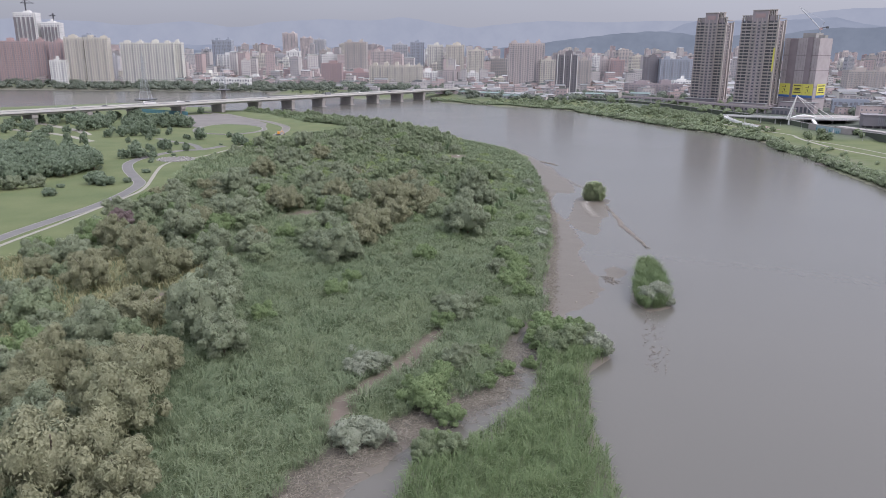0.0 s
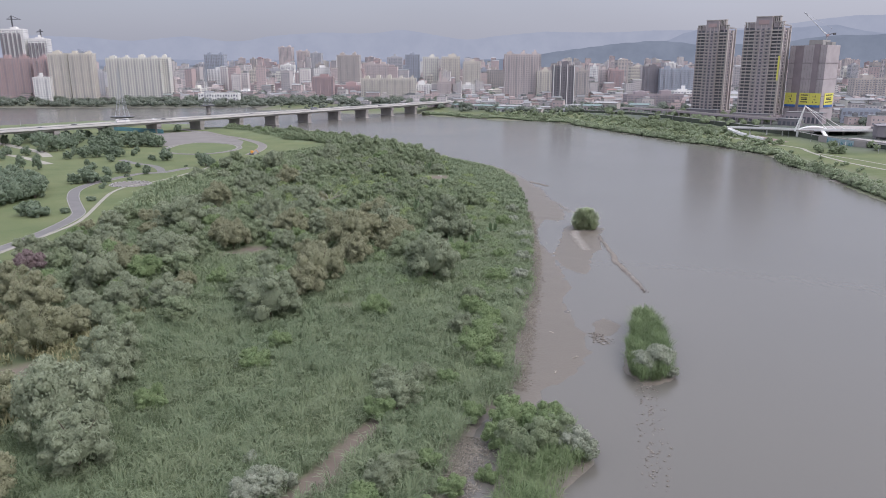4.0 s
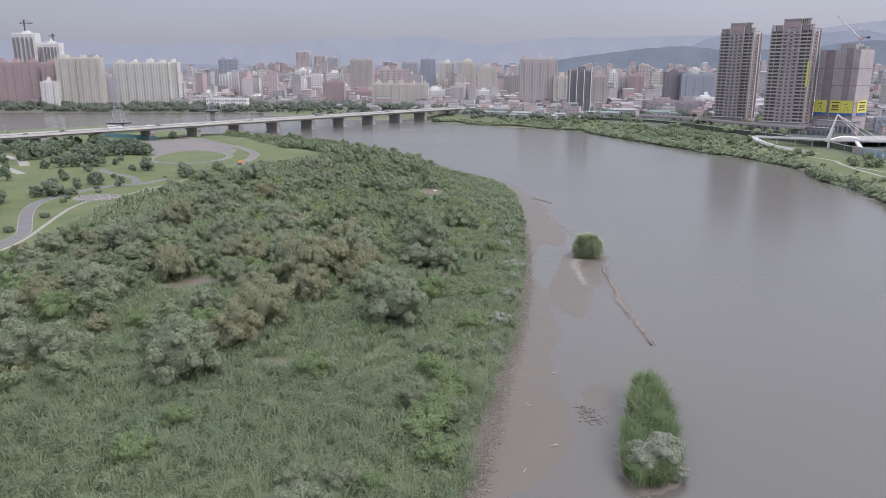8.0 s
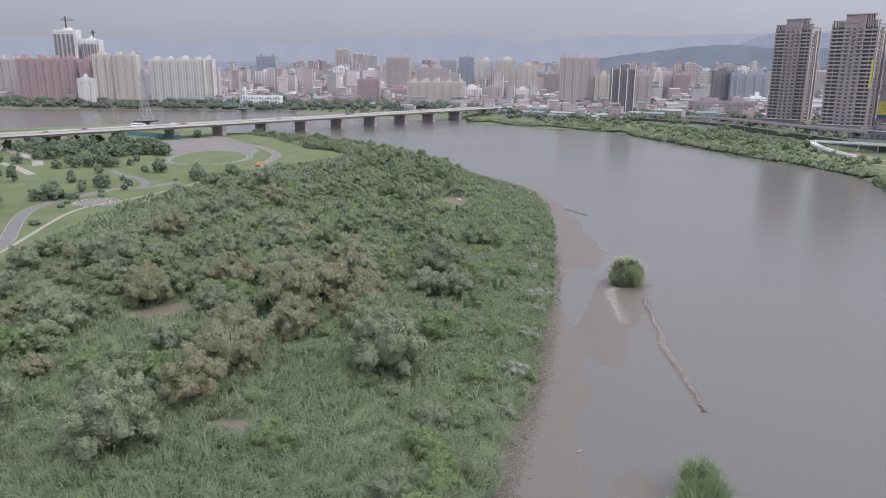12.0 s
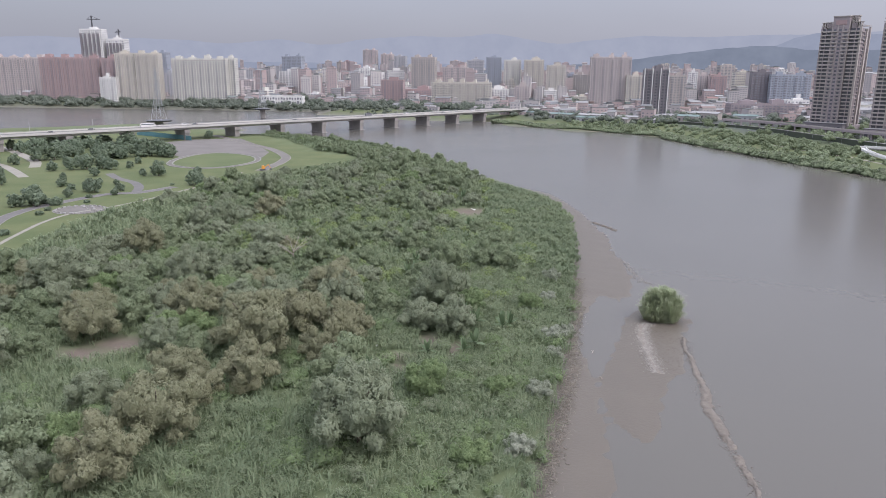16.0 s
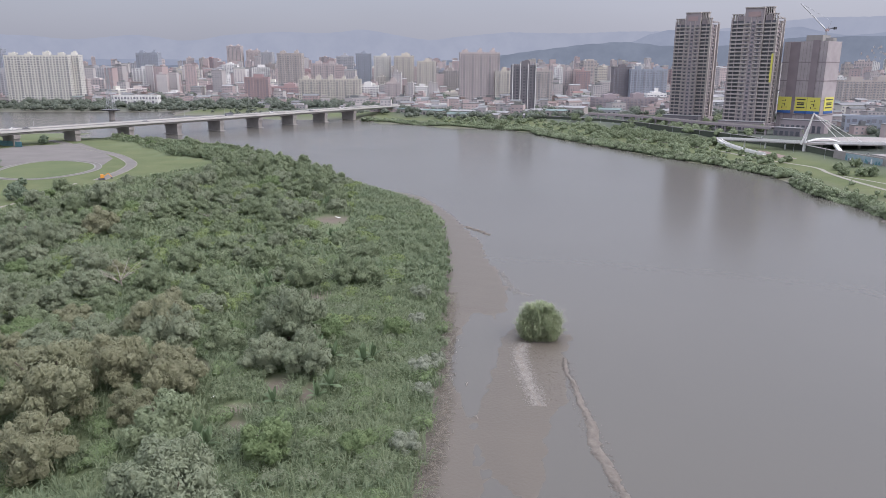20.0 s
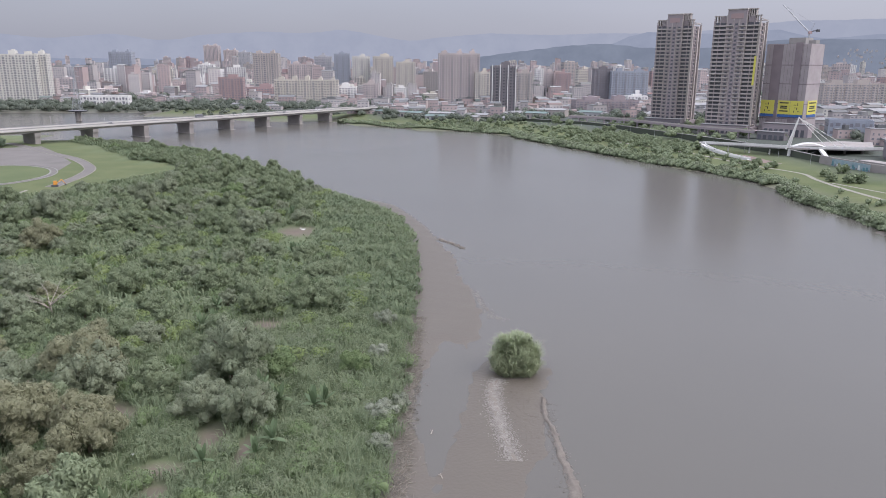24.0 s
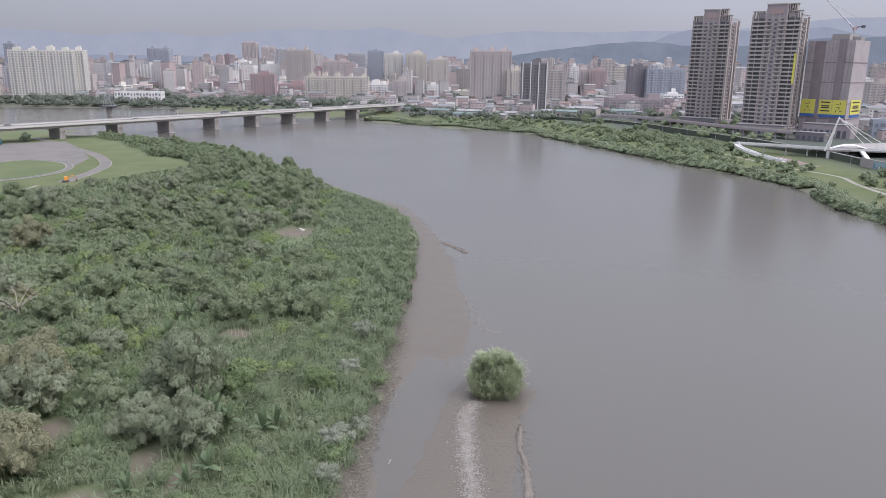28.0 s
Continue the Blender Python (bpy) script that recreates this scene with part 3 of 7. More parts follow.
def ridge(name, label, far, profile, material, seed):
    """A chain of hills: heights by compass angle, with a wooded crest."""
    az = np.arange(-75, 75, 0.12)
    pa, pe = np.array([p[0] for p in profile]), np.array([p[1] for p in profile])
    el = np.interp(az, pa, pe)
    el = np.convolve(np.pad(el, 4, mode="edge"), np.ones(9) / 9, "valid")
    el = el + 0.05 * wobble(az, az * 0, 4.3, seed) + 0.03 * wobble(az, az * 0, 1.1, seed + 1)
    top = 57 + far * np.tan(np.radians(el))
    rows = []
    for k, back in ((0.0, 0), (0.55, 40), (0.9, 80), (1.0, 120)):
        rr = far + back
        rows.append(np.stack([rr * np.sin(np.radians(az)), rr * np.cos(np.radians(az)), 3 + (top - 3) * k + 6 * k * (1 - k) * wobble(az, az * 0 + k * 9, 1.7, seed)], -1))
    v = np.concatenate(rows)
    n = len(az)
    i = np.arange(n - 1)
    f = np.concatenate([np.stack([r * n + i, r * n + i + 1, (r + 1) * n + i + 1, (r + 1) * n + i], -1) for r in range(3)])
    return tagged(part(name, np_mesh(name, v, f, True), material), label, "hills", kind="structure")


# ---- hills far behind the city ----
# ridge colours glow with the haze painted in, paler with distance
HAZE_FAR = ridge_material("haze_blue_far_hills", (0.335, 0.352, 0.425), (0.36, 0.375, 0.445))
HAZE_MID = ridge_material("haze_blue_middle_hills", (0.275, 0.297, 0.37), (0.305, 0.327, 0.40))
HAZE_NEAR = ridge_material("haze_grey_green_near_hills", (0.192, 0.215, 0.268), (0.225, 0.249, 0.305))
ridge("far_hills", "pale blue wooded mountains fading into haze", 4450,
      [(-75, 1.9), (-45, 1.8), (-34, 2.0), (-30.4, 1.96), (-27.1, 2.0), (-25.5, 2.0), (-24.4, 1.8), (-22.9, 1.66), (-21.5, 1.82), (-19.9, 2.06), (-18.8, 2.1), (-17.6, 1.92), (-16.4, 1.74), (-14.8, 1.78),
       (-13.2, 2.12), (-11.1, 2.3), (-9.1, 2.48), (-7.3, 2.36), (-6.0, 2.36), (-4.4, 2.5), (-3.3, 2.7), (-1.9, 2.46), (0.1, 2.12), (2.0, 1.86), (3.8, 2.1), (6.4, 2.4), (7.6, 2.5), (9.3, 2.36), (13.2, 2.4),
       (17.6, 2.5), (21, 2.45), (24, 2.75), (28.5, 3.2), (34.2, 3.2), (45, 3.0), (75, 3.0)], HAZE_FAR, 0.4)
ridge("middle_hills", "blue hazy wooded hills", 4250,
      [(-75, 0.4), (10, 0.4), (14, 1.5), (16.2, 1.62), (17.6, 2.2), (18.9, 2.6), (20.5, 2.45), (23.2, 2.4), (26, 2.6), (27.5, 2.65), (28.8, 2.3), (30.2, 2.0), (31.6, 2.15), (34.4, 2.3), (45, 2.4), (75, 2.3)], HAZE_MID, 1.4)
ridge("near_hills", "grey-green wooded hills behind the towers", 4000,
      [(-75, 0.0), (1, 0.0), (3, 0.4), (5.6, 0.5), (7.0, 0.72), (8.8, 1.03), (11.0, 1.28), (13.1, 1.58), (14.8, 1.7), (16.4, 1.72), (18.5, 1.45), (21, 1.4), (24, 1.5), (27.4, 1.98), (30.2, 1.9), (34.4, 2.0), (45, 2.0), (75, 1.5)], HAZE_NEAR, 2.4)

# ---- plants ----
rng = np.random.default_rng(11)


def leaf_shell(lobes, count, size, flat=0.0, droop=0.25, single=False):
    """Folded leaf clumps all over a crown of overlapping lobes (x, y, z, radius, height)."""
    lobes = np.array(lobes, float)
    area = lobes[:, 3] ** 2
    pick = rng.choice(len(lobes), count * 2, p=area / area.sum())
    d = rng.normal(size=(count * 2, 3))
    d /= np.linalg.norm(d, axis=1, keepdims=True)
    d[:, 2] = np.where(d[:, 2] < -0.35, -d[:, 2], d[:, 2])
    L = lobes[pick]
    deep = rng.uniform(0.86, 1.06, (count * 2, 1))
    p = L[:, :3] + d * deep * np.stack([L[:, 3], L[:, 3], L[:, 4]], -1)
    keep = np.ones(len(p), bool)
    for q in lobes:
        keep &= (((p - q[:3]) / (q[3], q[3], q[4])) ** 2).sum(1) > 0.62
    p, d = p[keep][:count], d[keep][:count]
    n = len(p)
    nrm = d + rng.normal(size=(n, 3)) * 0.35 + (0, 0, flat)
    nrm /= np.linalg.norm(nrm, axis=1, keepdims=True)
    a = np.cross(nrm, rng.normal(size=(n, 3)))
    a /= np.linalg.norm(a, axis=1, keepdims=True)
    b = np.cross(nrm, a)
    s = size * rng.uniform(0.6, 1.35, (n, 1))
    if single:
        v = np.stack([p - a * s, p + b * s * 0.55 + a * s * 0.2, p - b * s * 0.55 + a * s], 1).reshape(-1, 3)
        return v, np.arange(n)[:, None] * 3 + (0, 1, 2)
    v = np.stack([p - a * s, p + b * s * 0.6 - nrm * s * droop, p + a * s, p - b * s * 0.6 - nrm * s * droop], 1).reshape(-1, 3)
    i = np.arange(n)[:, None] * 4
    f = np.concatenate([i + (0, 1, 2), i + (0, 2, 3)])
    return v, f


def ball(cuts):
    b = bmesh.new()
    bmesh.ops.create_icosphere(b, subdivisions=cuts, radius=1.0)
    v, f = np.array([p.co[:] for p in b.verts]), np.array([[p.index for p in q.verts] for q in b.faces])
    b.free()
    return v, f


PUFF_V, PUFF_F = ball(1)


def crown_mesh(name, r, h, lobes_n, count, size, material, low=-0.2):
    """A domed crown of radius r and height h, built of many rounded puffs of leaf; low: how far round the puffs reach down."""
    lobes = [(0, 0, h * 0.44, r * 0.74, h * 0.40)]
    turn, subs = rng.uniform(0, 6), 5 if count > 1000 else 0
    for k in range(lobes_n):
        c = 0.98 - (0.98 - low) * (k + 0.5) / lobes_n + rng.uniform(-0.1, 0.1)
        q, w = math.sqrt(max(0.0, 1 - min(1, abs(c)) ** 2)), turn + 2.4 * k + rng.uniform(-0.5, 0.5)
        lr = r * rng.uniform(0.65, 1.3) * 1.3 / math.sqrt(lobes_n + 4)
        f = rng.uniform(0.62, 0.88)
        x, y, z, lh = f * r * q * math.cos(w), f * r * q * math.sin(w), h * (0.44 + 0.40 * c * rng.uniform(0.8, 1.12)), lr * rng.uniform(0.7, 0.95)
        lobes.append((x, y, z, lr, lh))
        for _ in range(subs):
            d = rng.normal(size=3) + (x / r, y / r, 0.7)
            d /= np.linalg.norm(d)
            b = lr * rng.uniform(0.32, 0.5)
            lobes.append((x + d[0] * lr * 0.8, y + d[1] * lr * 0.8, z + d[2] * lh * 0.8, b, b * 0.9))
    v, f = leaf_shell(lobes, count, size, single=True)
    # rounded leaf masses under the outer leaves
    pv, pf, c = [v], [f], len(v)
    n_leaf = len(f)
    for x, y, z, lr, lh in lobes:
        q = PUFF_V * rng.uniform(0.8, 1.0, (len(PUFF_V), 1)) * (lr * 0.82, lr * 0.82, lh * 0.82) + (x, y, z)
        pv.append(q)
        pf.append(PUFF_F + c)
        c += len(q)
    v, f = np.concatenate(pv), np.concatenate(pf)
    v[:, 2] = np.maximum(v[:, 2], 0.15)
    me = np_mesh(name, v, f)
    me.materials.append(material)
    me.materials.append(MASS[material.name])
    slot = np.zeros(len(f), np.int32)
    slot[n_leaf:] = 1
    me.polygons.foreach_set("material_index", slot)
    me.polygons.foreach_set("use_smooth", slot.astype(bool))
    return me


def trunk_mesh(h, r, limbs, spread):
    g = Geo()
    g.tube((0, 0, -0.3), (0.1, 0.05, h * 0.4), r, r * 0.75, 6)
    for k in range(limbs):
        w = 2.4 * k
        g.tube((0.1, 0.05, h * 0.35), (spread * math.cos(w), spread * math.sin(w), h * (0.6 + 0.08 * (k % 3))), r * 0.6, r * 0.2, 5)
    me = g.mesh("trunk")
    me.materials.append(BARK)
    return me


def tree_kind(name, label, category, r, h, lobes, count, size, material, shapes=3, group="", low=-0.2):
    """A few trees of one kind, kept far below ground as patterns to copy: returns (crowns, trunk, ...)."""
    return {"name": name, "label": label, "category": category, "group": group, "crowns": [crown_mesh("crown", r, h, lobes, count, size, material, low) for _ in range(shapes)],
            "trunk": trunk_mesh(h, 0.05 * r + 0.05, 4, r * 0.5), "r": r}


def plant(kind, x, y, r, z=None, tall=1.0):
    """Sets one tree with crown radius r on the ground."""
    if z is None:
        z = float(ground_z(x, y))
    k = r / kind["r"]
    if kind["category"] == "shrub":
        crown = kind["crowns"][int(rng.integers(len(kind["crowns"])))]
        m = pose(x, y, z - 0.3, 0, 0, rng.uniform(0, 360)) @ Matrix.Diagonal((k, k, k * tall * rng.uniform(0.9, 1.1), 1))
        return tagged(part(kind["name"], crown, None, None, at=m), kind["label"], kind["category"], kind["group"])
    e = thing(kind["name"], kind["label"], kind["category"], x, y, z - 0.05, rng.uniform(0, 360), kind["group"])
    m = Matrix.Diagonal((k, k, k * tall * rng.uniform(1.02, 1.24), 1))
    part("crown", kind["crowns"][int(rng.integers(len(kind["crowns"])))], None, e, at=pose(0, 0, -0.08 * r) @ m)
    part("trunk", kind["trunk"], None, e, at=m)
    return e


OLIVE = tree_kind("bank_tree", "broad olive-brown tree with a lumpy dense crown", "tree", 4.5, 7.0, 16, 6400, 0.15, LEAF_OLIVE, 4, "olive bank trees", -0.7)
GREY = tree_kind("willow_tree", "grey-green willow-like tree with a rounded crown", "tree", 4.2, 6.7, 16, 6000, 0.145, LEAF_GREY, 4, "grey-green bank trees", -0.7)
DARK = tree_kind("broadleaf_tree", "dark green broadleaved tree on the bank", "tree", 3.8, 5.6, 12, 2800, 0.2, LEAF_DARK, 4, "dark bank trees", -0.7)
BRIGHT = tree_kind("young_tree", "fresh green leafy tree among reeds", "tree", 3.6, 4.6, 12, 3200, 0.17, LEAF_BRIGHT, 3, "fresh green trees", -0.7)
SILVER = tree_kind("silver_shrub", "silvery pale-leaved shrub at the reed edge", "shrub", 2.6, 3.2, 12, 3000, 0.11, LEAF_SILVER, 3, "silvery shrubs", -0.7)
PURPLE = tree_kind("purple_tree", "dull purple-leaved tree at the wood's edge", "tree", 3.6, 5.0, 12, 2600, 0.18, LEAF_PURPLE, 1)
LOWFAR = tree_kind("far_tree", "dark green tree on the far bank", "tree", 3.6, 5.0, 11, 420, 0.45, LEAF_DARK, 5, "trees of the far bank", -0.85)
GREYF = tree_kind("willow_tree", "grey-green willow-like tree farther up the bank", "tree", 4.2, 6.2, 14, 2600, 0.23, LEAF_GREY, 4, "grey-green bank trees", -0.7)
PARKTREE = tree_kind("park_tree", "rounded dark green tree standing on the lawn", "tree", 3.2, 5.6, 15, 760, 0.33, LEAF_FAR, 5, "park trees", -0.8)
PARKBUSH = tree_kind("park_bush", "broad dark green bush on the mown lawn", "shrub", 3.0, 3.5, 16, 1000, 0.27, LEAF_FAR, 2, "park bushes", -0.9)

taken = [(-108, 233, 4.5)]
# large trees that stand out, east and north with crown radius
for kind, spots in (
    (GREY, [(-30, 196, 6.2), (-56, 202, 4.5), (-51, 157, 4.2), (-50, 140, 6.4), (-61, 99, 4.5), (-81, 218, 6.0), (6, 232, 5.6), (-26, 287, 4.6), (8, 228, 5.8), (-11, 289, 5.0),
            (-56, 302, 4.6), (-85, 294, 6.0), (-58, 315, 4.2), (-77, 372, 5.0), (-83, 367, 4.5), (11, 292, 5.6), (-84, 436, 6.0), (-59, 459, 5.0), (-69, 244, 5.5), (-43, 131, 4.6)]),
    (OLIVE, [(-54, 113, 5.5), (-49, 100, 6.5), (-52, 120, 4.5), (-68, 115, 5.0), (-51, 83, 6.5), (-43, 83, 5.0), (-75, 176, 5.4), (-100, 210, 4.6), (-86, 197, 5.2), (-89, 171, 5.0),
             (-21, 260, 7.0), (-23, 226, 5.6), (-16, 273, 5.2), (-42, 276, 5.0), (-25, 214, 4.8), (-58, 263, 5.0), (-14, 293, 6.0), (-84, 330, 5.5), (-68, 393, 5.0), (-16, 245, 4.5), (-5, 270, 5.0)]),
    (DARK, [(9, 330, 4.5), (19, 334, 4.2), (24, 334, 4.4), (-26, 348, 4.6), (-6, 348, 4.4), (-20, 428, 4.5), (-5, 474, 4.8), (-45, 538, 5.0), (-28, 583, 4.5), (-61, 131, 4.4),
            (-88, 143, 5.5), (8, 296, 3.6), (-16, 411, 4.4), (-27, 347, 4.0), (-9, 392, 4.0), (-20, 306, 3.6), (-17, 317, 4.0), (-30, 330, 3.8), (-79, 433, 4.6), (-35, 290, 4.0), (22, 139, 3.0), (26, 138.5, 3.0), (23.5, 135, 2.2), (29.5, 141, 3.0), (-2.5, 96.5, 2.4), (1.5, 97.5, 2.4)]),
    (BRIGHT, [(-78, 125, 5.0), (18, 179, 3.6), (18, 199, 3.4), (25, 225, 3.2), (15, 248, 4.0), (-26, 167, 3.2), (20, 180, 3.4), (33, 297, 3.0), (-5, 198, 3.4), (-40, 150, 3.2), (28, 250, 2.8)]),
    (SILVER, [(-13, 125, 3.4), (-16, 123, 2.8), (-14, 100, 3.8), (-10, 101, 3.0), (-18, 133, 1.6), (38, 279, 2.8), (41, 284, 2.2), (38, 322, 2.6), (35, 251, 2.6), (32, 230, 2.6),
              (38, 270, 2.0), (37, 304, 2.2), (54.3, 170, 3.5), (51.3, 168.5, 2.9), (55.3, 173.6, 2.7), (52, 172.6, 2.6), (55.8, 167, 1.7), (31.5, 139, 2.9), (33.2, 136.5, 2.3), (30, 215, 2.0), (8, 298, 3.0)]),
    (PURPLE, [(-108, 233, 4.2), (-89, 382, 3.6)]),
):
    for x, y, r in spots:
        plant(kind, x, y, r * (1.15 if kind in (OLIVE, GREY) else 1.0), None, 1.12)
        taken.append((x, y, r))

for x, y, r in ((23, 146, 4.0), (20, 141, 2.8), (27, 142, 3.6), (29, 148, 2.6), (0, 100.5, 2.2), (-2, 99, 2.0), (17.5, 131, 1.8), (-3, 112, 4.2), (1, 108, 2.8), (3, 151, 4.4), (0, 147, 3.0), (-1, 118, 2.8), (17, 176, 4.0), (20, 168, 3.0), (15, 187, 3.0), (22, 192, 2.8), (12, 160, 2.4), (-24, 178, 2.6), (0, 121, 2.8), (2.5, 126, 2.9), (5, 130, 2.5), (12, 127, 2.3), (20, 196, 2.8), (22, 181, 2.8), (18, 207, 3.0), (16, 149, 2.3), (21, 189, 2.4), (0, 160, 2.6), (6.5, 160, 2.6), (8, 121, 2.2), (9, 133, 2.0), (-5, 116, 2.4)):
    plant((GREY, BRIGHT)[int(rng.integers(2))] if r > 2.4 else BRIGHT, x, y, r)

# the rest of the wood, by stretches of the bank


def scatter(kinds, shares, n, x0, x1, y0, y1, r0, r1, gap=1.5, keep=None):
    xs, ys, rs = rng.uniform(x0, x1, n * 6), rng.uniform(y0, y1, n * 6), rng.uniform(r0, r1, n * 6)
    dl, dp = inside_depth(xs, ys, LAND), inside_depth(xs, ys, PARK)
    hs = ground_z(xs, ys)
    made = 0
    for x, y, r, a, b, z in zip(xs, ys, rs, dl, dp, hs):
        if made >= n:
            break
        if a > -(r + 2) or b < r * 0.7 or (keep is not None and not keep(x, y)):
            continue
        if any(((x - u) / (p + r)) ** 2 + ((y - v + 5) / (q + r + 5)) ** 2 < 0.8 for u, v, p, q in BARE):
            continue
        if any(((x - u) / (p + r)) ** 2 + ((y - v) / (q + r)) ** 2 < 1 for u, v, p, q in OPEN):
            continue
        if any((x - u) ** 2 + (y - v) ** 2 < ((r + q) / gap) ** 2 for u, v, q in taken):
            continue
        taken.append((x, y, r))
        plant(kinds[int(rng.choice(len(kinds), p=shares))], x, y, r, float(z))
        made += 1


def open_reeds(x, y):
    """The reed meadow has few trees."""
    return not (-45 < x < 30 and y < 205) and not (-18 < x < 32 and y < 240) and not (x > 24 and y < 420) and not (x < -97 and 305 < y < 430)


scatter([OLIVE, GREY, DARK], [0.5, 0.35, 0.15], 46, -125, -38, 40, 190, 3.4, 6.2, 1.4, open_reeds)
scatter([GREY, OLIVE, DARK, BRIGHT], [0.34, 0.20, 0.30, 0.16], 84, -122, 20, 190, 300, 2.8, 5.6, 1.35, open_reeds)
scatter([DARK, GREYF, OLIVE, BRIGHT], [0.44, 0.34, 0.08, 0.14], 60, -128, -36, 300, 400, 2.8, 5.0, 1.35, open_reeds)
scatter([DARK, GREYF, BRIGHT], [0.6, 0.25, 0.15], 44, -36, 26, 300, 400, 1.6, 3.6, 1.3, open_reeds)
scatter([DARK, GREYF, BRIGHT], [0.6, 0.34, 0.06], 84, -126, 30, 400, 500, 2.6, 5.2, 1.4)
scatter([DARK, GREYF], [0.8, 0.2], 70, -110, 20, 500, 600, 2.6, 5.0, 1.45)
scatter([DARK, BRIGHT], [0.9, 0.1], 46, -200, -30, 590, 740, 1.8, 4.0, 1.4)
scatter([OLIVE, GREY], [0.5, 0.5], 22, -120, -34, -120, 40, 3.4, 6.2, 1.3)


# reeds and undergrowth: what nobody could count
def tufts(x, y, z, blades, length, width, lean):
    """Arching pointed blades round each foot."""
    n = len(x)
    k = n * blades
    fx, fy, fz = (np.repeat(q, blades) for q in (x, y, z))
    w = np.repeat(5 * wobble(x, y, 9, 8.0), blades) + rng.normal(0, 1.1, k)
    ln = np.repeat(length, blades) * rng.uniform(0.65, 1.15, k) if np.ndim(length) else length * rng.uniform(0.65, 1.15, k)
    le = lean * rng.uniform(0.3, 1.2, k)
    dx, dy = np.cos(w), np.sin(w)
    ox, oy = rng.normal(0, 0.22, k), rng.normal(0, 0.22, k)
    wd = (np.repeat(width, blades) if np.ndim(width) else width) * rng.uniform(0.7, 1.3, k)
    px, py = -dy * wd, dx * wd
    bx, by = fx + ox, fy + oy
    mx, my, mz = bx + dx * le * ln * 0.4, by + dy * le * ln * 0.4, fz + ln * 0.72
    tx, ty, tz = bx + dx * le * ln, by + dy * le * ln, fz + ln * (1 - 0.25 * le)
    v = np.stack([np.stack([bx, by, fz - 0.1], -1), np.stack([mx - px, my - py, mz], -1), np.stack([mx + px, my + py, mz], -1), np.stack([tx, ty, tz], -1)], 1)
    i = np.arange(k)[:, None] * 4
    return v.reshape(-1, 3), np.concatenate([i + (0, 2, 1), i + (1, 2, 3)])


def field(x0, x1, y0, y1, per_m2, margin=0.85):
    n = int((x1 - x0) * (y1 - y0) * per_m2)
    x, y = rng.uniform(x0, x1, n), rng.uniform(y0, y1, n)
    d = depths(x, y)
    ok = (d["land"] < -0.6) & (d["park"] > 1.0)
    g = line_gap(x, y, GULLY) > 1.6 + 0.5 * wobble(x, y, 3, 2)
    for bx, by, rx, ry in BARE:
        g &= np.hypot((x - bx) / rx, (y - by) / ry) > margin + 0.2 * wobble(x, y, 4, 6.0)
    ok &= g
    x, y = x[ok], y[ok]
    return x, y, ground_z(x, y)


def stuff(name, label, category, v, f, material):
    return tagged(part(name, np_mesh(name, v, f), material), label, category, kind="stuff")


x, y, z = field(-60, 32, -60, 66, 0.5)
stuff("reed_bed", "reeds along the lower bank", "reeds", *tufts(x, y, z, 4, 2.3, 0.14, 0.75), REED)
x, y, z = field(-60, 32, 66, 200, 2.0)
tall = 2.3 + 0.5 * wobble(x, y, 17, 1) + 0.6 * wobble(x, y, 5, 3)
stuff("reed_bed", "dense green reeds growing on the river bank", "reeds", *tufts(x, y, z, 6, tall, 0.062, 0.98), REED)
x, y, z = field(-45, 50, 200, 240, 1.0)
stuff("reed_bed", "green reeds at the meadow's upper end", "reeds", *tufts(x, y, z, 5, 2.2 + 0.4 * wobble(x, y, 11, 1), 0.075, 0.95), REED)
x, y, z = field(4, 50, 240, 330, 2.0)
stuff("reed_bed", "green reeds along the muddy shore", "reeds", *tufts(x, y, z, 5, 2.0 + 0.4 * wobble(x, y, 11, 1), 0.07, 0.85), REED)
x, y, z = field(-125, 4, 200, 330, 1.0)
tall = 2.1 + 0.5 * wobble(x, y, 17, 1) + 0.3 * wobble(x, y, 5, 3)
stuff("reed_bed", "green reeds and tall grass between the trees", "reeds", *tufts(x, y, z, 5, tall, 0.08, 0.8), REED)
x, y, z = field(-200, 50, 330, 730, 0.32)
tall = 2.5 + 0.5 * wobble(x, y, 17, 1) + 0.3 * wobble(x, y, 5, 3)
tall *= np.where(np.hypot((x - 7) / 9, (y - 403) / 11) < 1, 0.3, 1.0)
stuff("reed_bed", "far reeds and scrub along the point", "reeds", *tufts(x, y, z, 5, tall, 0.20, 0.8), REED)
x, y, z = field(14, 50, 330, 490, 1.1)
stuff("reed_bed", "pale green reed belt along the outer shore", "reeds", *tufts(x, y, z, 5, 2.4 + 0.5 * wobble(x, y, 9, 1), 0.1, 0.85), REED)
x, y, z = field(-125, -60, -60, 200, 0.6)
stuff("reed_bed", "tall grass under the bank trees", "reeds", *tufts(x, y, z, 5, 2.2, 0.11, 0.8), REED_DRY)

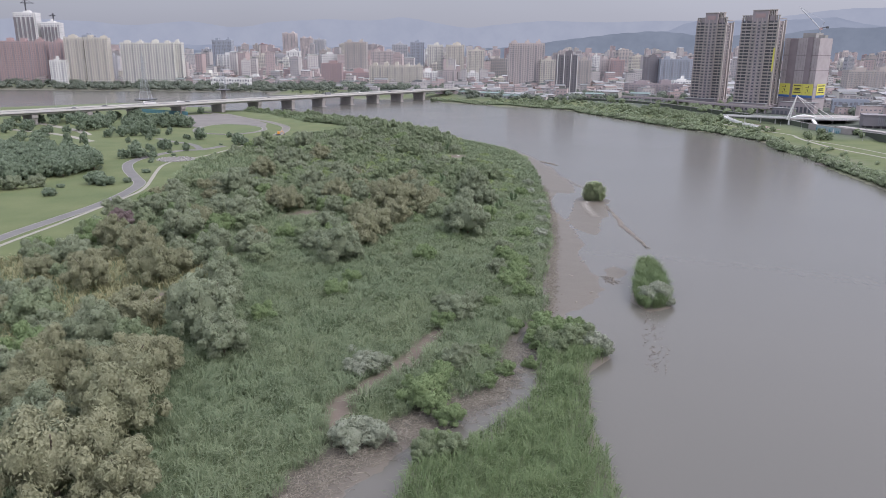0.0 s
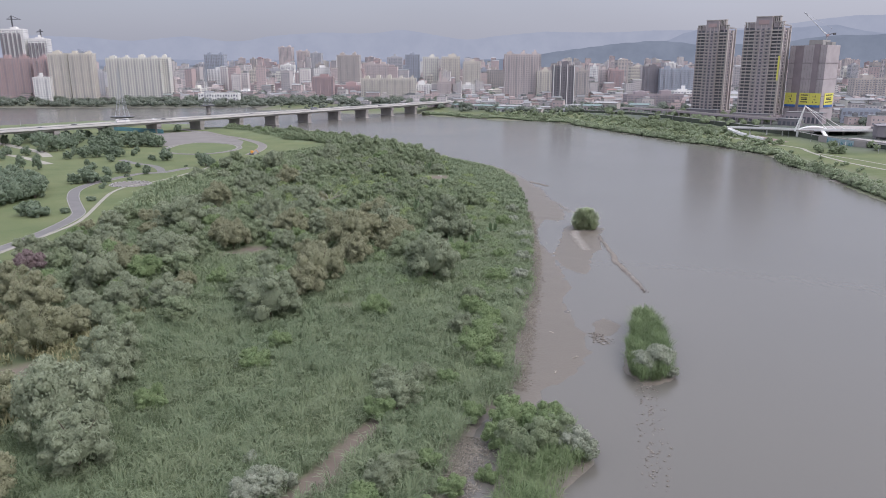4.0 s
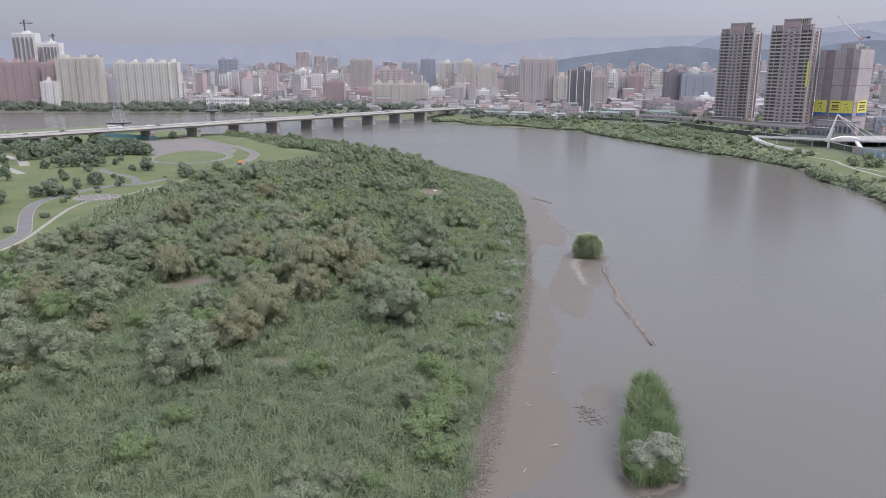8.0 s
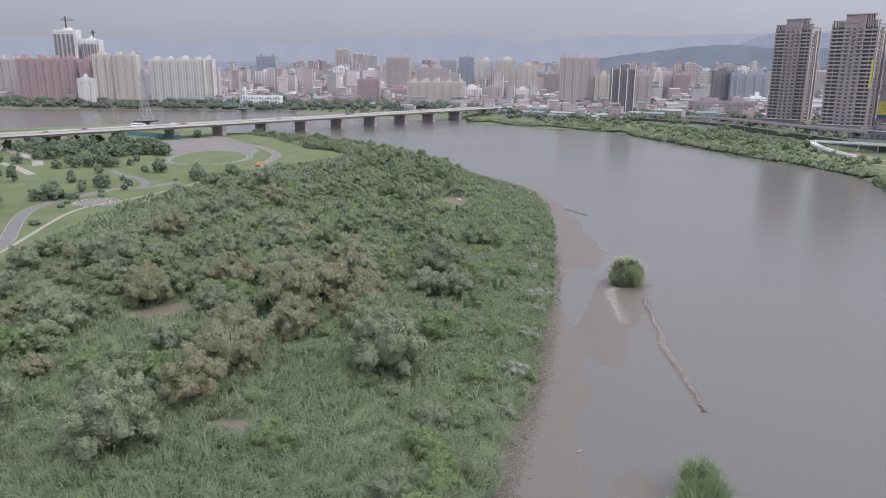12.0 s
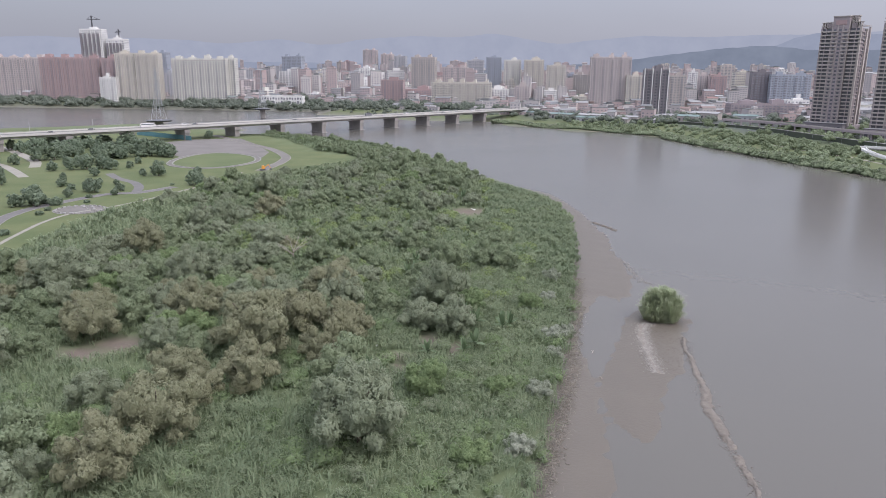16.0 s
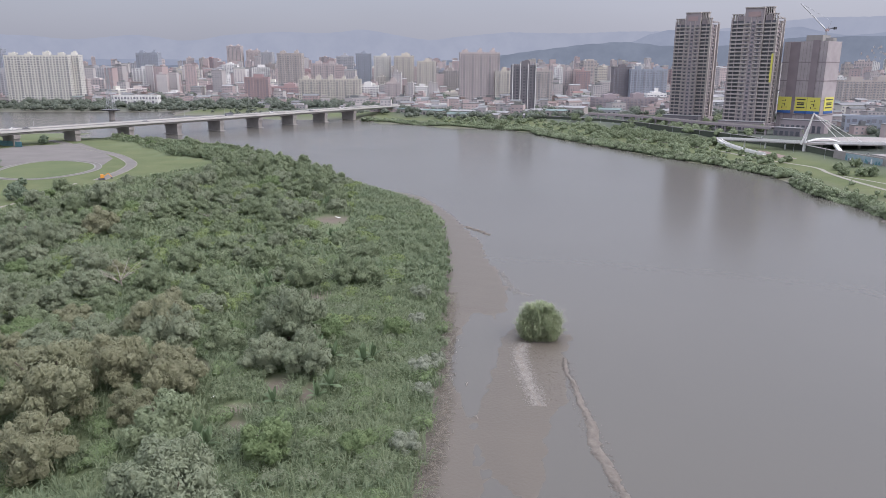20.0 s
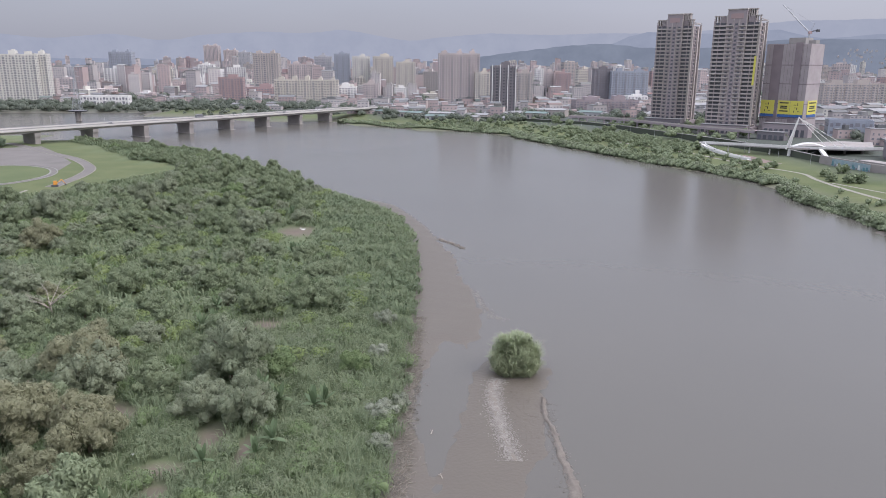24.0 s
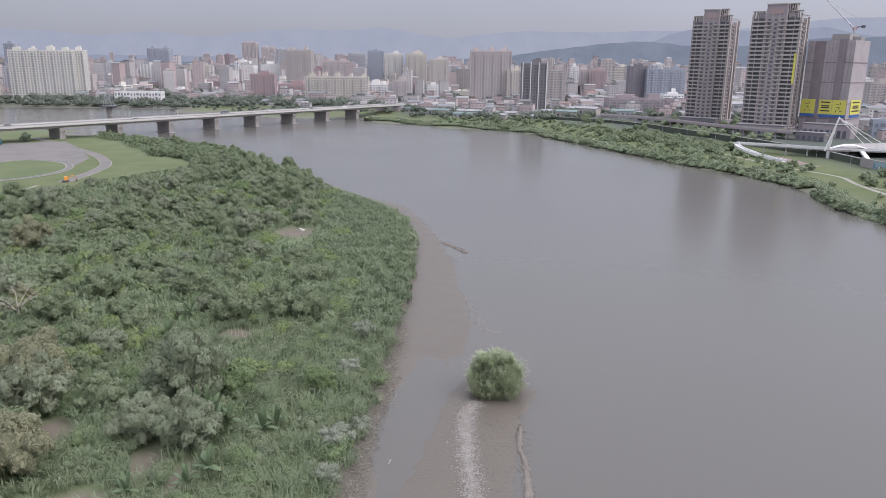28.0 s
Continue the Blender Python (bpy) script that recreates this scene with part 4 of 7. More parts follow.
# reeds on the spit and the islets
n = 15000
x, y = rng.uniform(-12, 36, n), rng.uniform(16, 154, n)
ok = inside_depth(x, y, SPIT) < -0.3
x, y = x[ok], y[ok]
stuff("spit_reeds", "bright green reeds covering the narrow spit", "reeds", *tufts(x, y, ground_z(x, y), 6, 2.5 + 0.5 * wobble(x, y, 11, 2), 0.05, 0.75), REED_FRESH)
n = 5200
x, y = rng.uniform(44, 64, n), rng.uniform(160, 202, n)
ok = inside_depth(x, y, ISLET_B) < -0.4
x, y = x[ok], y[ok]
stuff("islet_reeds", "dense reeds on a small islet in the river", "reeds", *tufts(x, y, ground_z(x, y), 7, 2.8 + 1.5 * ramp(y, 165, 185) + 0.4 * wobble(x, y, 3, 2), 0.05, 0.6), REED_FRESH)


def reed_clump():
    """The round clump of reeds on the outer bar: several bunches of tall stems, each leaning its own way."""
    vs, fs, c = [], [], 0
    for k in range(34):
        w, q = 2.4 * k, math.sqrt((k + 0.5) / 34)
        cx, cy = 63.6 + 3.3 * q * math.cos(w) + rng.uniform(-0.4, 0.4), 298.6 + 3.2 * q * math.sin(w) + rng.uniform(-0.4, 0.4)
        tall = rng.uniform(7.2, 9.0) * (1 - 0.5 * q * q)
        n = 90
        x, y = cx + rng.normal(0, 0.55, n), cy + rng.normal(0, 0.55, n)
        foot = np.where(np.arange(n) < 20, 0.05, rng.uniform(0.05, 1.0, n) * (tall - 1.2))
        lean = 0.2 * q
        v, f = tufts(x, y, foot, 6, np.clip(tall - foot, 1.1, 2.4), 0.085, 0.9)
        v[:, 0] += lean * math.cos(w) * v[:, 2] * 0.35
        v[:, 1] += lean * math.sin(w) * v[:, 2] * 0.35
        vs.append(v)
        fs.append(f + c)
        c += len(v)
    tagged(part("reed_clump", np_mesh("reed_clump", np.concatenate(vs), np.concatenate(fs)), REED_LIGHT), "round clump of yellow-green reeds on a mud bar", "reeds")


reed_clump()


MOUND_V, MOUND_F = ball(1)


# low leafy scrub, mounds of clumps
def scrub(name, label, n, x0, x1, y0, y1, r0, r1, per, size, material):
    vs, fs, c = [], [], 0
    xs, ys, _ = field(x0, x1, y0, y1, n / ((x1 - x0) * (y1 - y0)), 1.35)
    hs = ground_z(xs, ys)
    for x, y, z in zip(xs, ys, hs):
        r = rng.uniform(r0, r1)
        if any(((x - u) / p) ** 2 + ((y - v) / q) ** 2 < 1 for u, v, p, q in OPEN):
            continue
        v, f = leaf_shell([(0, 0, r * 0.5, r, r * 0.75), (r * 0.5, r * 0.2, r * 0.6, r * 0.6, r * 0.5)], int(per * 1.5 * r * r), size, single=True)
        for k in range(4):
            q = r * rng.uniform(0.28, 0.42)
            o = (rng.uniform(-0.6, 0.6) * r, rng.uniform(-0.6, 0.6) * r, rng.uniform(0.2, 0.5) * r)
            f = np.concatenate([f, MOUND_F + len(v)])
            v = np.concatenate([v, MOUND_V * q + o])
        v[:, 2] = np.maximum(v[:, 2], 0)
        vs.append(v + (x, y, z))
        fs.append(f + c)
        c += len(v)
    stuff(name, label, "undergrowth", np.concatenate(vs), np.concatenate(fs), material)


scrub("undergrowth", "low dark leafy scrub between the trees", 800, -120, 34, 195, 330, 0.8, 2.0, 60, 0.15, LEAF_DARK)
scrub("undergrowth", "bright creeping vines over the scrub", 620, -80, 44, 212, 420, 0.9, 2.2, 60, 0.15, LEAF_BRIGHT)
scrub("undergrowth", "grey-green bushes at the water's edge", 300, 8, 48, 170, 440, 0.7, 1.7, 80, 0.13, LEAF_GREY)
scrub("undergrowth", "yellow-green vines sprawling over open scrub", 420, -75, 40, 300, 500, 1.0, 2.6, 34, 0.27, LEAF_VINE)
scrub("undergrowth", "dark scrub along the northern point", 300, -130, 46, 330, 620, 1.2, 2.8, 30, 0.42, LEAF_DARK)
scrub("undergrowth", "scattered shrubs in the reed meadow", 130, -60, 25, 90, 200, 0.6, 1.5, 90, 0.14, LEAF_DARK)

# ---- road bridge ----
BR_A, BR_B = Vector((-476, 390, 0)), Vector((26, 1027, 0))
br_dir = (BR_B - BR_A).normalized()
br_rot = math.degrees(math.atan2(br_dir.y, br_dir.x))
br_len = (BR_B - BR_A).length
bridge = thing("road_bridge", "long pale concrete road bridge on wall piers", "bridge", BR_A.x, BR_A.y, 0, br_rot)
part("deck_girder", Geo().box(br_len / 2, 0, 9.4, br_len, 13, 1.8), DECK, bridge)
part("deck_slab", Geo().box(br_len / 2, 0, 11.2, br_len, 20, 0.5), DECK, bridge)
part("carriageway", Geo().box(br_len / 2, 0, 11.7, br_len, 18.6, 0.06), ROADTOP, bridge, "grey asphalt carriageway")
for side in (-9.7, 9.7):
    part("parapet", Geo().box(br_len / 2, side, 11.7, br_len, 0.4, 1.0), DECK, bridge)
    rail = Geo().box(br_len / 2, side, 13.0, br_len, 0.12, 0.1)
    for k in range(int(br_len / 6)):
        rail.box(3 + 6 * k, side, 12.7, 0.12, 0.12, 0.32)
    part("railing", rail, STEEL, bridge)
part("median", Geo().box(br_len / 2, 0, 11.76, br_len, 0.5, 0.8), CONCRETE, bridge)
pier_g = Geo().box(0, 0, -2, 4.0, 17, 9.0, 0, 1.0).box(0, 0, 7.0, 4.6, 19, 2.4)
pier_me = pier_g.mesh("pier")
pier_me.materials.append(CONCRETE_DARK)
foot_me = Geo().box(0, 0, -2, 5.5, 20, 2.5).mesh("pier_footing")
foot_me.materials.append(CONCRETE_DARK)
for k in range(15):
    s = 715.3 - 43.5 * k
    p = BR_A + br_dir * s
    gz = max(0.0, float(ground_z(p.x, p.y)))
    e = part("pier", pier_me, None, bridge, at=pose(s, 0, 0))
    if gz < 0.1:
        part("pier_footing", foot_me, None, e)
abut = Geo().box(br_len + 22, 0, 4, 44, 19, 6.6)
part("abutment", abut, CONCRETE, bridge)


def vehicle(kind, s, lane, rot=0):
    """A van, bus or car on the bridge, with wheels and window band."""
    length, wide, tall, body, label = {"bus": (11.5, 2.5, 3.1, WHITE, "white city bus crossing the bridge"), "van": (5.2, 1.9, 2.1, WHITE, "small white van on the bridge"),
                                       "car": (4.4, 1.8, 1.45, STEEL_DARK, "dark car on the bridge"), "truck": (7.5, 2.3, 3.0, FIN_GREY, "grey box lorry on the bridge")}[kind]
    p = BR_A + br_dir * s + Vector((-br_dir.y, br_dir.x, 0)) * lane
    e = thing(kind, label, kind, p.x, p.y, 11.76, br_rot + rot)
    g = Geo().box(0, 0, 0.4, length, wide, tall * 0.5).box(-0.03 * length, 0, 0.4 + tall * 0.5, length * (0.97 if kind in ("bus", "truck") else 0.6), wide * 0.94, tall * 0.5 - 0.4, 0, 0.9)
    part("body", g, body, e)
    part("window_band", Geo().box(-0.03 * length, 0, 0.45 + tall * 0.52, length * (0.9 if kind in ("bus", "truck") else 0.55), wide * 0.97, tall * 0.25, 0, 0.96), GLASS, e)
    for a in (-0.32, 0.32):
        for b in (-0.45, 0.45):
            part("wheel", Geo().tube((a * length, b * wide - 0.1, 0.42), (a * length, b * wide + 0.1, 0.42), 0.42, 0.42, 10), STEEL_DARK, e)


for kind, s, lane in (("bus", 342, 4.5), ("van", 372, 4.5), ("car", 380, 4), ("truck", 560, 4.5), ("car", 470, -4), ("van", 610, 4), ("car", 270, -4.5), ("car", 655, -4), ("car", 300, 4), ("van", 700, -4)):
    vehicle(kind, s, lane)

lamp_col = Geo().tube((0, 0, 0), (0, 0, 8), 0.10, 0.06, 6)
lamp_arm = Geo().tube((0, 0, 8), (0, 1.6, 8.4), 0.05, 0.05, 5)
lamp_head = Geo().box(0, 1.9, 8.35, 0.3, 0.9, 0.14)
lamp_mes = [(n, g.mesh(n), m) for n, g, m in (("column", lamp_col, STEEL), ("arm", lamp_arm, STEEL), ("lamp_head", lamp_head, STEEL_DARK))]


def street_lamp(x, y, z, rot, where):
    e = thing("street_lamp", "slim grey street lamp " + where, "street lamp", x, y, z, rot, "street lamps")
    for n, me, m in lamp_mes:
        part(n, me, m, e)


for k in range(17):
    p = BR_A + br_dir * (90 + 42 * k)
    street_lamp(p.x, p.y, 11.7, br_rot, "on the bridge")


# ---- power pylons in the river beyond the bridge ----
FOOT = 9.5


def pylon(x, y, h, base):
    e = thing("power_pylon", "grey steel lattice power pylon on a round platform", "pylon", x, y, 0)
    part("foundation", Geo().tube((0, 0, -2), (0, 0, FOOT), base * 0.42, base * 0.42, 12), CONCRETE_DARK, e)
    part("platform", Geo().tube((0, 0, FOOT), (0, 0, FOOT + 1.2), base * 1.25, base * 1.35, 16), STEEL_DARK, e, "dark working platform")
    legs, lat = Geo(), Geo()
    levels = [(0, 1.0), (0.16, 0.74), (0.32, 0.54), (0.48, 0.38), (0.62, 0.26), (0.76, 0.2), (0.9, 0.14), (1.0, 0.03)]
    for (a, wa), (b, wb) in zip(levels, levels[1:]):
        za, zb, ra, rb = FOOT + 1.2 + a * h, FOOT + 1.2 + b * h, base * wa * 0.6, base * wb * 0.6
        cs = ((-1, -1), (1, -1), (1, 1), (-1, 1))
        for i in range(4):
            (p, q), (u, w) = cs[i], cs[(i + 1) % 4]
            legs.tube((p * ra, q * ra, za), (p * rb, q * rb, zb), 0.22, 0.2, 4)
            lat.tube((p * ra, q * ra, za), (u * rb, w * rb, zb), 0.11, 0.11, 3)
            lat.tube((u * ra, w * ra, za), (p * rb, q * rb, zb), 0.11, 0.11, 3)
            lat.tube((p * rb, q * rb, zb), (u * rb, w * rb, zb), 0.11, 0.11, 3)
    part("lattice_leg", legs, STEEL, e)
    part("lattice_bracing", lat, STEEL, e)
    for f, w in ((0.66, 6.5), (0.78, 5.5), (0.9, 4.5)):
        z = FOOT + 1.2 + f * h
        part("cross_arm", Geo().tube((-w, 0, z), (w, 0, z), 0.2, 0.2, 4).tube((-w, 0, z), (0, 0, z + 1.8), 0.1, 0.1, 3).tube((w, 0, z), (0, 0, z + 1.8), 0.1, 0.1, 3), STEEL, e)


pylon(-308, 752, 46, 8.5)
pylon(-289, 955, 44, 7)


# ---- park on the left bank ----
def draped(line, step=4.0, lift=0.03):
    p = smooth_line(line, step)
    h = ground_z([q[0] for q in p], [q[1] for q in p])
    return [(q[0], q[1], float(z) + lift) for q, z in zip(p, h)]


ROAD = [(-150, 60), (-143, 190), (-140.5, 225), (-138, 243), (-136, 256), (-134, 272), (-133.6, 290), (-135, 308), (-138, 321), (-146, 335), (-158, 356), (-166, 374), (-168.5, 388), (-168, 398), (-164, 414), (-158, 430), (-147, 436), (-139, 454)]
SIDE = [(-140, 100), (-136, 205), (-133.4, 236), (-131.6, 262), (-129.6, 296), (-131.5, 312), (-136.6, 331), (-143, 354), (-147, 372), (-146.5, 388), (-140.5, 399), (-135, 416), (-130, 444), (-127, 466), (-126.5, 486), (-127, 506)]
road = thing("road_1", "winding grey asphalt park road with pale kerbs", "road", kind="structure")
part("asphalt", Geo().strip(draped(ROAD, 4, 0.05), [(-2.3, 0), (0, 0.03), (2.3, 0)]), ASPHALT, road)
for o in (-2.45, 2.45):
    part("kerb", Geo().strip(draped(ROAD, 4, 0.0), [(o - 0.16, -0.1), (o - 0.16, 0.12), (o + 0.16, 0.12), (o + 0.16, -0.1)]), KERB, road)
path = thing("pavement_1", "pale concrete footpath along the wood's edge", "path", kind="structure")
part("paving", Geo().strip(draped(SIDE, 4, 0.06), [(-0.85, 0), (0, 0.02), (0.85, 0)]), PALE_PATH, path)
for line, w, lab in (([(-149, 437), (-155, 450), (-165, 463), (-181, 475), (-195, 490)], 2.2, "grey service path among trees"),
                     ([(-330, 540), (-290, 520), (-262, 500), (-230, 470)], 2.5, "pale path by the car park"),
                     ([(-345, 600), (-300, 560), (-268, 530), (-250, 505)], 3.0, "pale paved lane in the park")):
    o = thing("pavement_2", lab, "path", kind="structure")
    part("paving", Geo().strip(draped(line, 4, 0.05), [(-w, 0), (0, 0.02), (w, 0)]), PALE_PATH if "pale" in lab else ASPHALT, o)


def disc(g, cx, cy, rx, ry, rot, z, n=40, hole=0.0):
    c, s = math.cos(radians(rot)), math.sin(radians(rot))
    ring = []
    for k in range(n):
        a = 2 * math.pi * k / n
        ring.append((math.cos(a) * rx, math.sin(a) * ry))
    out = [(cx + c * u - s * v, cy + s * u + c * v, z) for u, v in ring]
    if not hole:
        return g.add(out, [tuple(range(n))])
    out += [(cx + c * u * hole - s * v * hole, cy + s * u * hole + c * v * hole, z) for u, v in ring]
    return g.add(out, [(k, (k + 1) % n, n + (k + 1) % n, n + k) for k in range(n)])


plaza = thing("plaza", "oval pale paved plaza with white stone seats", "plaza", -148, 394, 1.5, 0, kind="structure")
part("paving", disc(Geo(), 0, 0, 10, 9, 0, 0.06), COURT, plaza, "mottled brown-grey paving")
part("kerb", disc(Geo(), 0, 0, 10.4, 9.4, 0, 0.10, hole=0.95), KERB, plaza)
seat_me = Geo().box(0, 0, 0, 1.5, 0.7, 0.5, 0, 0.92).mesh("stone_seat")
for k in range(30):
    a, q = 2 * math.pi * k / 22 + rng.uniform(-0.06, 0.06), 0.97 if k < 22 else rng.uniform(0.2, 0.8)
    e = part("stone_seat", seat_me, CONCRETE, None, at=pose(-148 + 9.6 * q * math.cos(a), 394 + 8.6 * q * math.sin(a), 1.55, 0, 0, math.degrees(a) + 90))
    tagged(e, "white stone seat on the round plaza", "stone seat", "plaza seats")

# oval rink with its forecourt, ring lane and park drive
court = [(-250, 652), (-238, 676), (-206, 692), (-180, 656), (-148, 603), (-142, 575), (-139, 548), (-164, 556), (-190, 562), (-203, 576), (-226, 617)]
rink = thing("rink", "large oval rink with grassed middle and kerbed lanes", "sports ground", kind="structure")
part("forecourt", Geo().add([(x, y, 1.57) for x, y in reversed(court)], [tuple(range(len(court)))]), COURT, rink, "weathered mauve-grey paving")
OVAL = [(-189, 562), (-187, 547), (-180, 531), (-168, 522), (-155, 520), (-145, 528), (-139.5, 544), (-141, 560), (-150, 577), (-165, 588), (-180, 590), (-188, 578), (-189, 562)]
loop = [(x, y, 1.54) for x, y, *_ in smooth_line([(*p, 0) for p in OVAL], 3)]
part("infield", Geo().add([(x, y, 1.62) for x, y, _ in loop[:-1]], [tuple(range(len(loop) - 1))]), MOWN, rink, "mown grass in the middle")
part("kerb", Geo().strip(loop, [(-0.4, 0), (-0.4, 0.2), (0.4, 0.2), (0.4, 0)]), KERB, rink)
part("lane", Geo().strip(loop, [(0.5, 0.06), (2.8, 0.06)]), COURT, rink, "mauve-grey skating lane")
part("outer_kerb", Geo().strip(loop, [(3.0, 0), (3.0, 0.16), (3.6, 0.16), (3.6, 0)]), KERB, rink)
drive = thing("road_2", "curved mauve-grey park drive with pale kerbs", "road", kind="structure")
DRIVE = draped([(-240, 715), (-214, 688), (-183, 653), (-156, 624), (-137.5, 597), (-126, 574), (-121.5, 552), (-120.5, 538), (-120, 515)], 3, 0.05)
part("paving", Geo().strip(DRIVE, [(-2.6, 0), (0, 0.03), (2.6, 0)]), COURT, drive)
for o in (-2.9, 2.9):
    part("kerb", Geo().strip(DRIVE, [(o - 0.2, -0.1), (o - 0.2, 0.12), (o + 0.2, 0.12), (o + 0.2, -0.1)]), PALE_PATH, drive)
digger = thing("excavator", "small orange excavator parked on the grass", "excavator", -119, 516, 1.5, 30)
part("cab", Geo().box(0.3, 0, 1.0, 1.6, 1.5, 1.7, 0, 0.85), ORANGE, digger)
part("track", Geo().box(0, -0.9, 0, 3.0, 0.5, 0.9).box(0, 0.9, 0, 3.0, 0.5, 0.9), STEEL_DARK, digger)
part("boom", Geo().tube((1, 0, 1.6), (3.2, 0, 3.2), 0.2, 0.16, 5).tube((3.2, 0, 3.2), (4.6, 0, 1.2), 0.16, 0.12, 5), ORANGE, digger)
part("bucket", Geo().box(4.6, 0, 0.3, 0.8, 0.9, 0.9, 0, 0.7), STEEL_DARK, digger)

for k in range(9):
    x0, y0 = -300 + 7.5 * k, 704 - 4.2 * k
    e = part("fence_panel", Geo().box(0, 0, 0, 8.2, 0.2, 3.6), TEAL, None, at=pose(x0, y0, 1.5, 0, 0, -29))
    tagged(e, "teal sheet fence panel beneath the bridge", "fence", "teal fence panels")

for x, y, r in ((-172, 399, 5.6), (-178, 396, 3.4), (-247, 437, 6.2), (-268, 534, 7.5), (-262, 540, 6.0), (-231, 494, 3.4), (-238, 517, 3.1), (-230, 517, 3.5), (-205, 466, 2.1), (-179, 434, 2.3), (-158, 439, 2.3),
                (-170, 456, 1.7), (-179, 456, 2.1), (-202, 531, 2.4), (-177, 492, 1.9), (-165, 487, 4.4), (-149, 499, 2.3), (-132, 462, 4.6), (-128, 459, 3.2), (-234, 553, 5.3), (-228, 561, 6.4), (-219, 566, 6.0),
                (-207, 569, 6.4), (-200, 564, 5.0), (-197, 480, 2.9), (-328, 615, 6.3), (-287, 602, 4.6), (-265, 552, 2.9), (-172, 484, 1.8), (-192, 446, 2.7), (-171, 420, 2.3), (-167, 433, 3.6), (-172, 436, 3.0),
                (-154, 428, 1.8), (-196, 512, 2.3), (-217, 504, 4.8), (-210, 508, 4.4), (-203, 505, 4.2), (-224, 500, 4.0), (-230, 686, 3.6), (-276, 470, 4.0), (-243, 433, 4.6), (-257, 424, 4.0)):
    plant(PARKTREE, x, y, r, 1.45)
for x, y, r in ((-237, 452, 2.7), (-223, 445, 2.9)):
    plant(PARKTREE, x, y, r, 1.45, 1.9)
for n, x0, x1, y0, y1, r0, r1 in ((16, -256, -206, 540, 588, 3.5, 5.5), (12, -300, -252, 545, 600, 3.5, 5.5), (14, -330, -262, 430, 520, 1.8, 4.2), (22, -420, -300, 480, 640, 3, 5), (14, -330, -260, 610, 650, 3, 5)):
    for k in range(n):
        plant(PARKTREE, rng.uniform(x0, x1), rng.uniform(y0, y1), rng.uniform(r0, r1), 1.45)


# the dark grove on the lawn, crown against crown
GROVE = [(-262, 300), (-216, 308), (-190, 318), (-178, 334), (-172, 356), (-184, 384), (-206, 402), (-236, 412), (-290, 420)]
for i in range(22):
    for j in range(22):
        x, y = -290 + 6.1 * i + rng.uniform(-2, 2), 300 + 6.1 * j + rng.uniform(-2, 2)
        if inside_depth(np.array([x]), np.array([y]), GROVE)[0] < -2 and line_gap(np.array([x]), np.array([y]), ROAD)[0] > 7:
            plant(PARKTREE, x, y, rng.uniform(3.8, 5.4), 1.45)
for x, y, r in ((-191, 300, 4.4), (-184, 303, 4.0), (-197, 305, 4.6), (-203, 298, 4.2), (-178, 309, 3.6), (-212, 296, 4.6)):
    plant(GREYF, x, y, r, 1.45)
for x, y, r in ((-162, 290, 3.3), (-165, 293, 2.2), (-167, 308, 1.9), (-156, 318, 5.6), (-151, 315, 4.6), (-144, 322, 2.2), (-146, 349, 2.4), (-160, 391, 1.7), (-161, 420, 1.8), (-143, 459, 1.3), (-164, 402, 3.2), (-171, 404, 3.0),
                (-155, 409, 1.6), (-157, 382, 1.8), (-128, 425, 1.6), (-120, 446, 2.0)):
    plant(PARKBUSH, x, y, r, 1.4)
# ---- right bank: shrubs, lawn path, flood wall, footbridge ----
def along(line, s):
    """Point and heading at a distance along a line."""
    for a, b in zip(line, line[1:]):
        d = math.hypot(b[0] - a[0], b[1] - a[1])
        if s <= d:
            t = s / d
            return a[0] + (b[0] - a[0]) * t, a[1] + (b[1] - a[1]) * t, math.degrees(math.atan2(b[1] - a[1], b[0] - a[0]))
        s -= d
    return (*line[-1][:2], 0.0)


SHORE = [(205, 300), (213, 375), (217, 408), (222, 437), (219, 469), (226, 508), (229, 525), (220, 560), (199, 608), (179, 664), (154, 735), (143, 765), (141, 794), (119, 819), (49, 866), (-15, 930)]
BANKBUSH = tree_kind("bank_shrub", "dark green shrub at the river's edge", "shrub", 3.0, 3.6, 10, 330, 0.46, LEAF_DARK, 4, "shrubs of the far bank", -0.8)
BANKGREY = tree_kind("bank_shrub", "grey-green shrub on the far bank", "shrub", 3.0, 3.4, 10, 330, 0.46, LEAF_GREY, 3, "shrubs of the far bank", -0.8)
s = 0.0
while s < 760:
    x, y, h = along(SHORE, s)
    inlet = 205 < s < 222
    for k in range(2 if s < 560 else 1):
        o = rng.uniform(0.8, 8.0 if s > 235 else 5.0)
        if not inlet:
            w = radians(h - 90)
            plant(BANKBUSH if rng.uniform() < 0.65 else BANKGREY, x + o * math.cos(w), y + o * math.sin(w), rng.uniform(1.8, 3.6), 0.55 + 0.1 * o)
    s += rng.uniform(2.6, 4.4)
for n, x0, x1, y0, y1, r0, r1 in ((34, 196, 255, 630, 720, 1.6, 4.0), (40, 178, 238, 710, 800, 2, 4.5), (30, 60, 215, 815, 905, 2, 4.5), (10, 240, 262, 560, 610, 1.5, 3), (8, 244, 300, 505, 545, 2, 3.6), (14, 70, 200, 840, 900, 2, 4.5)):
    for k in range(n):
        x, y = rng.uniform(x0, x1), rng.uniform(y0, y1)
        if inside_depth(np.array([x]), np.array([y]), FAR_BANK)[0] < -4:
            plant(LOWFAR, x, y, rng.uniform(r0, r1))

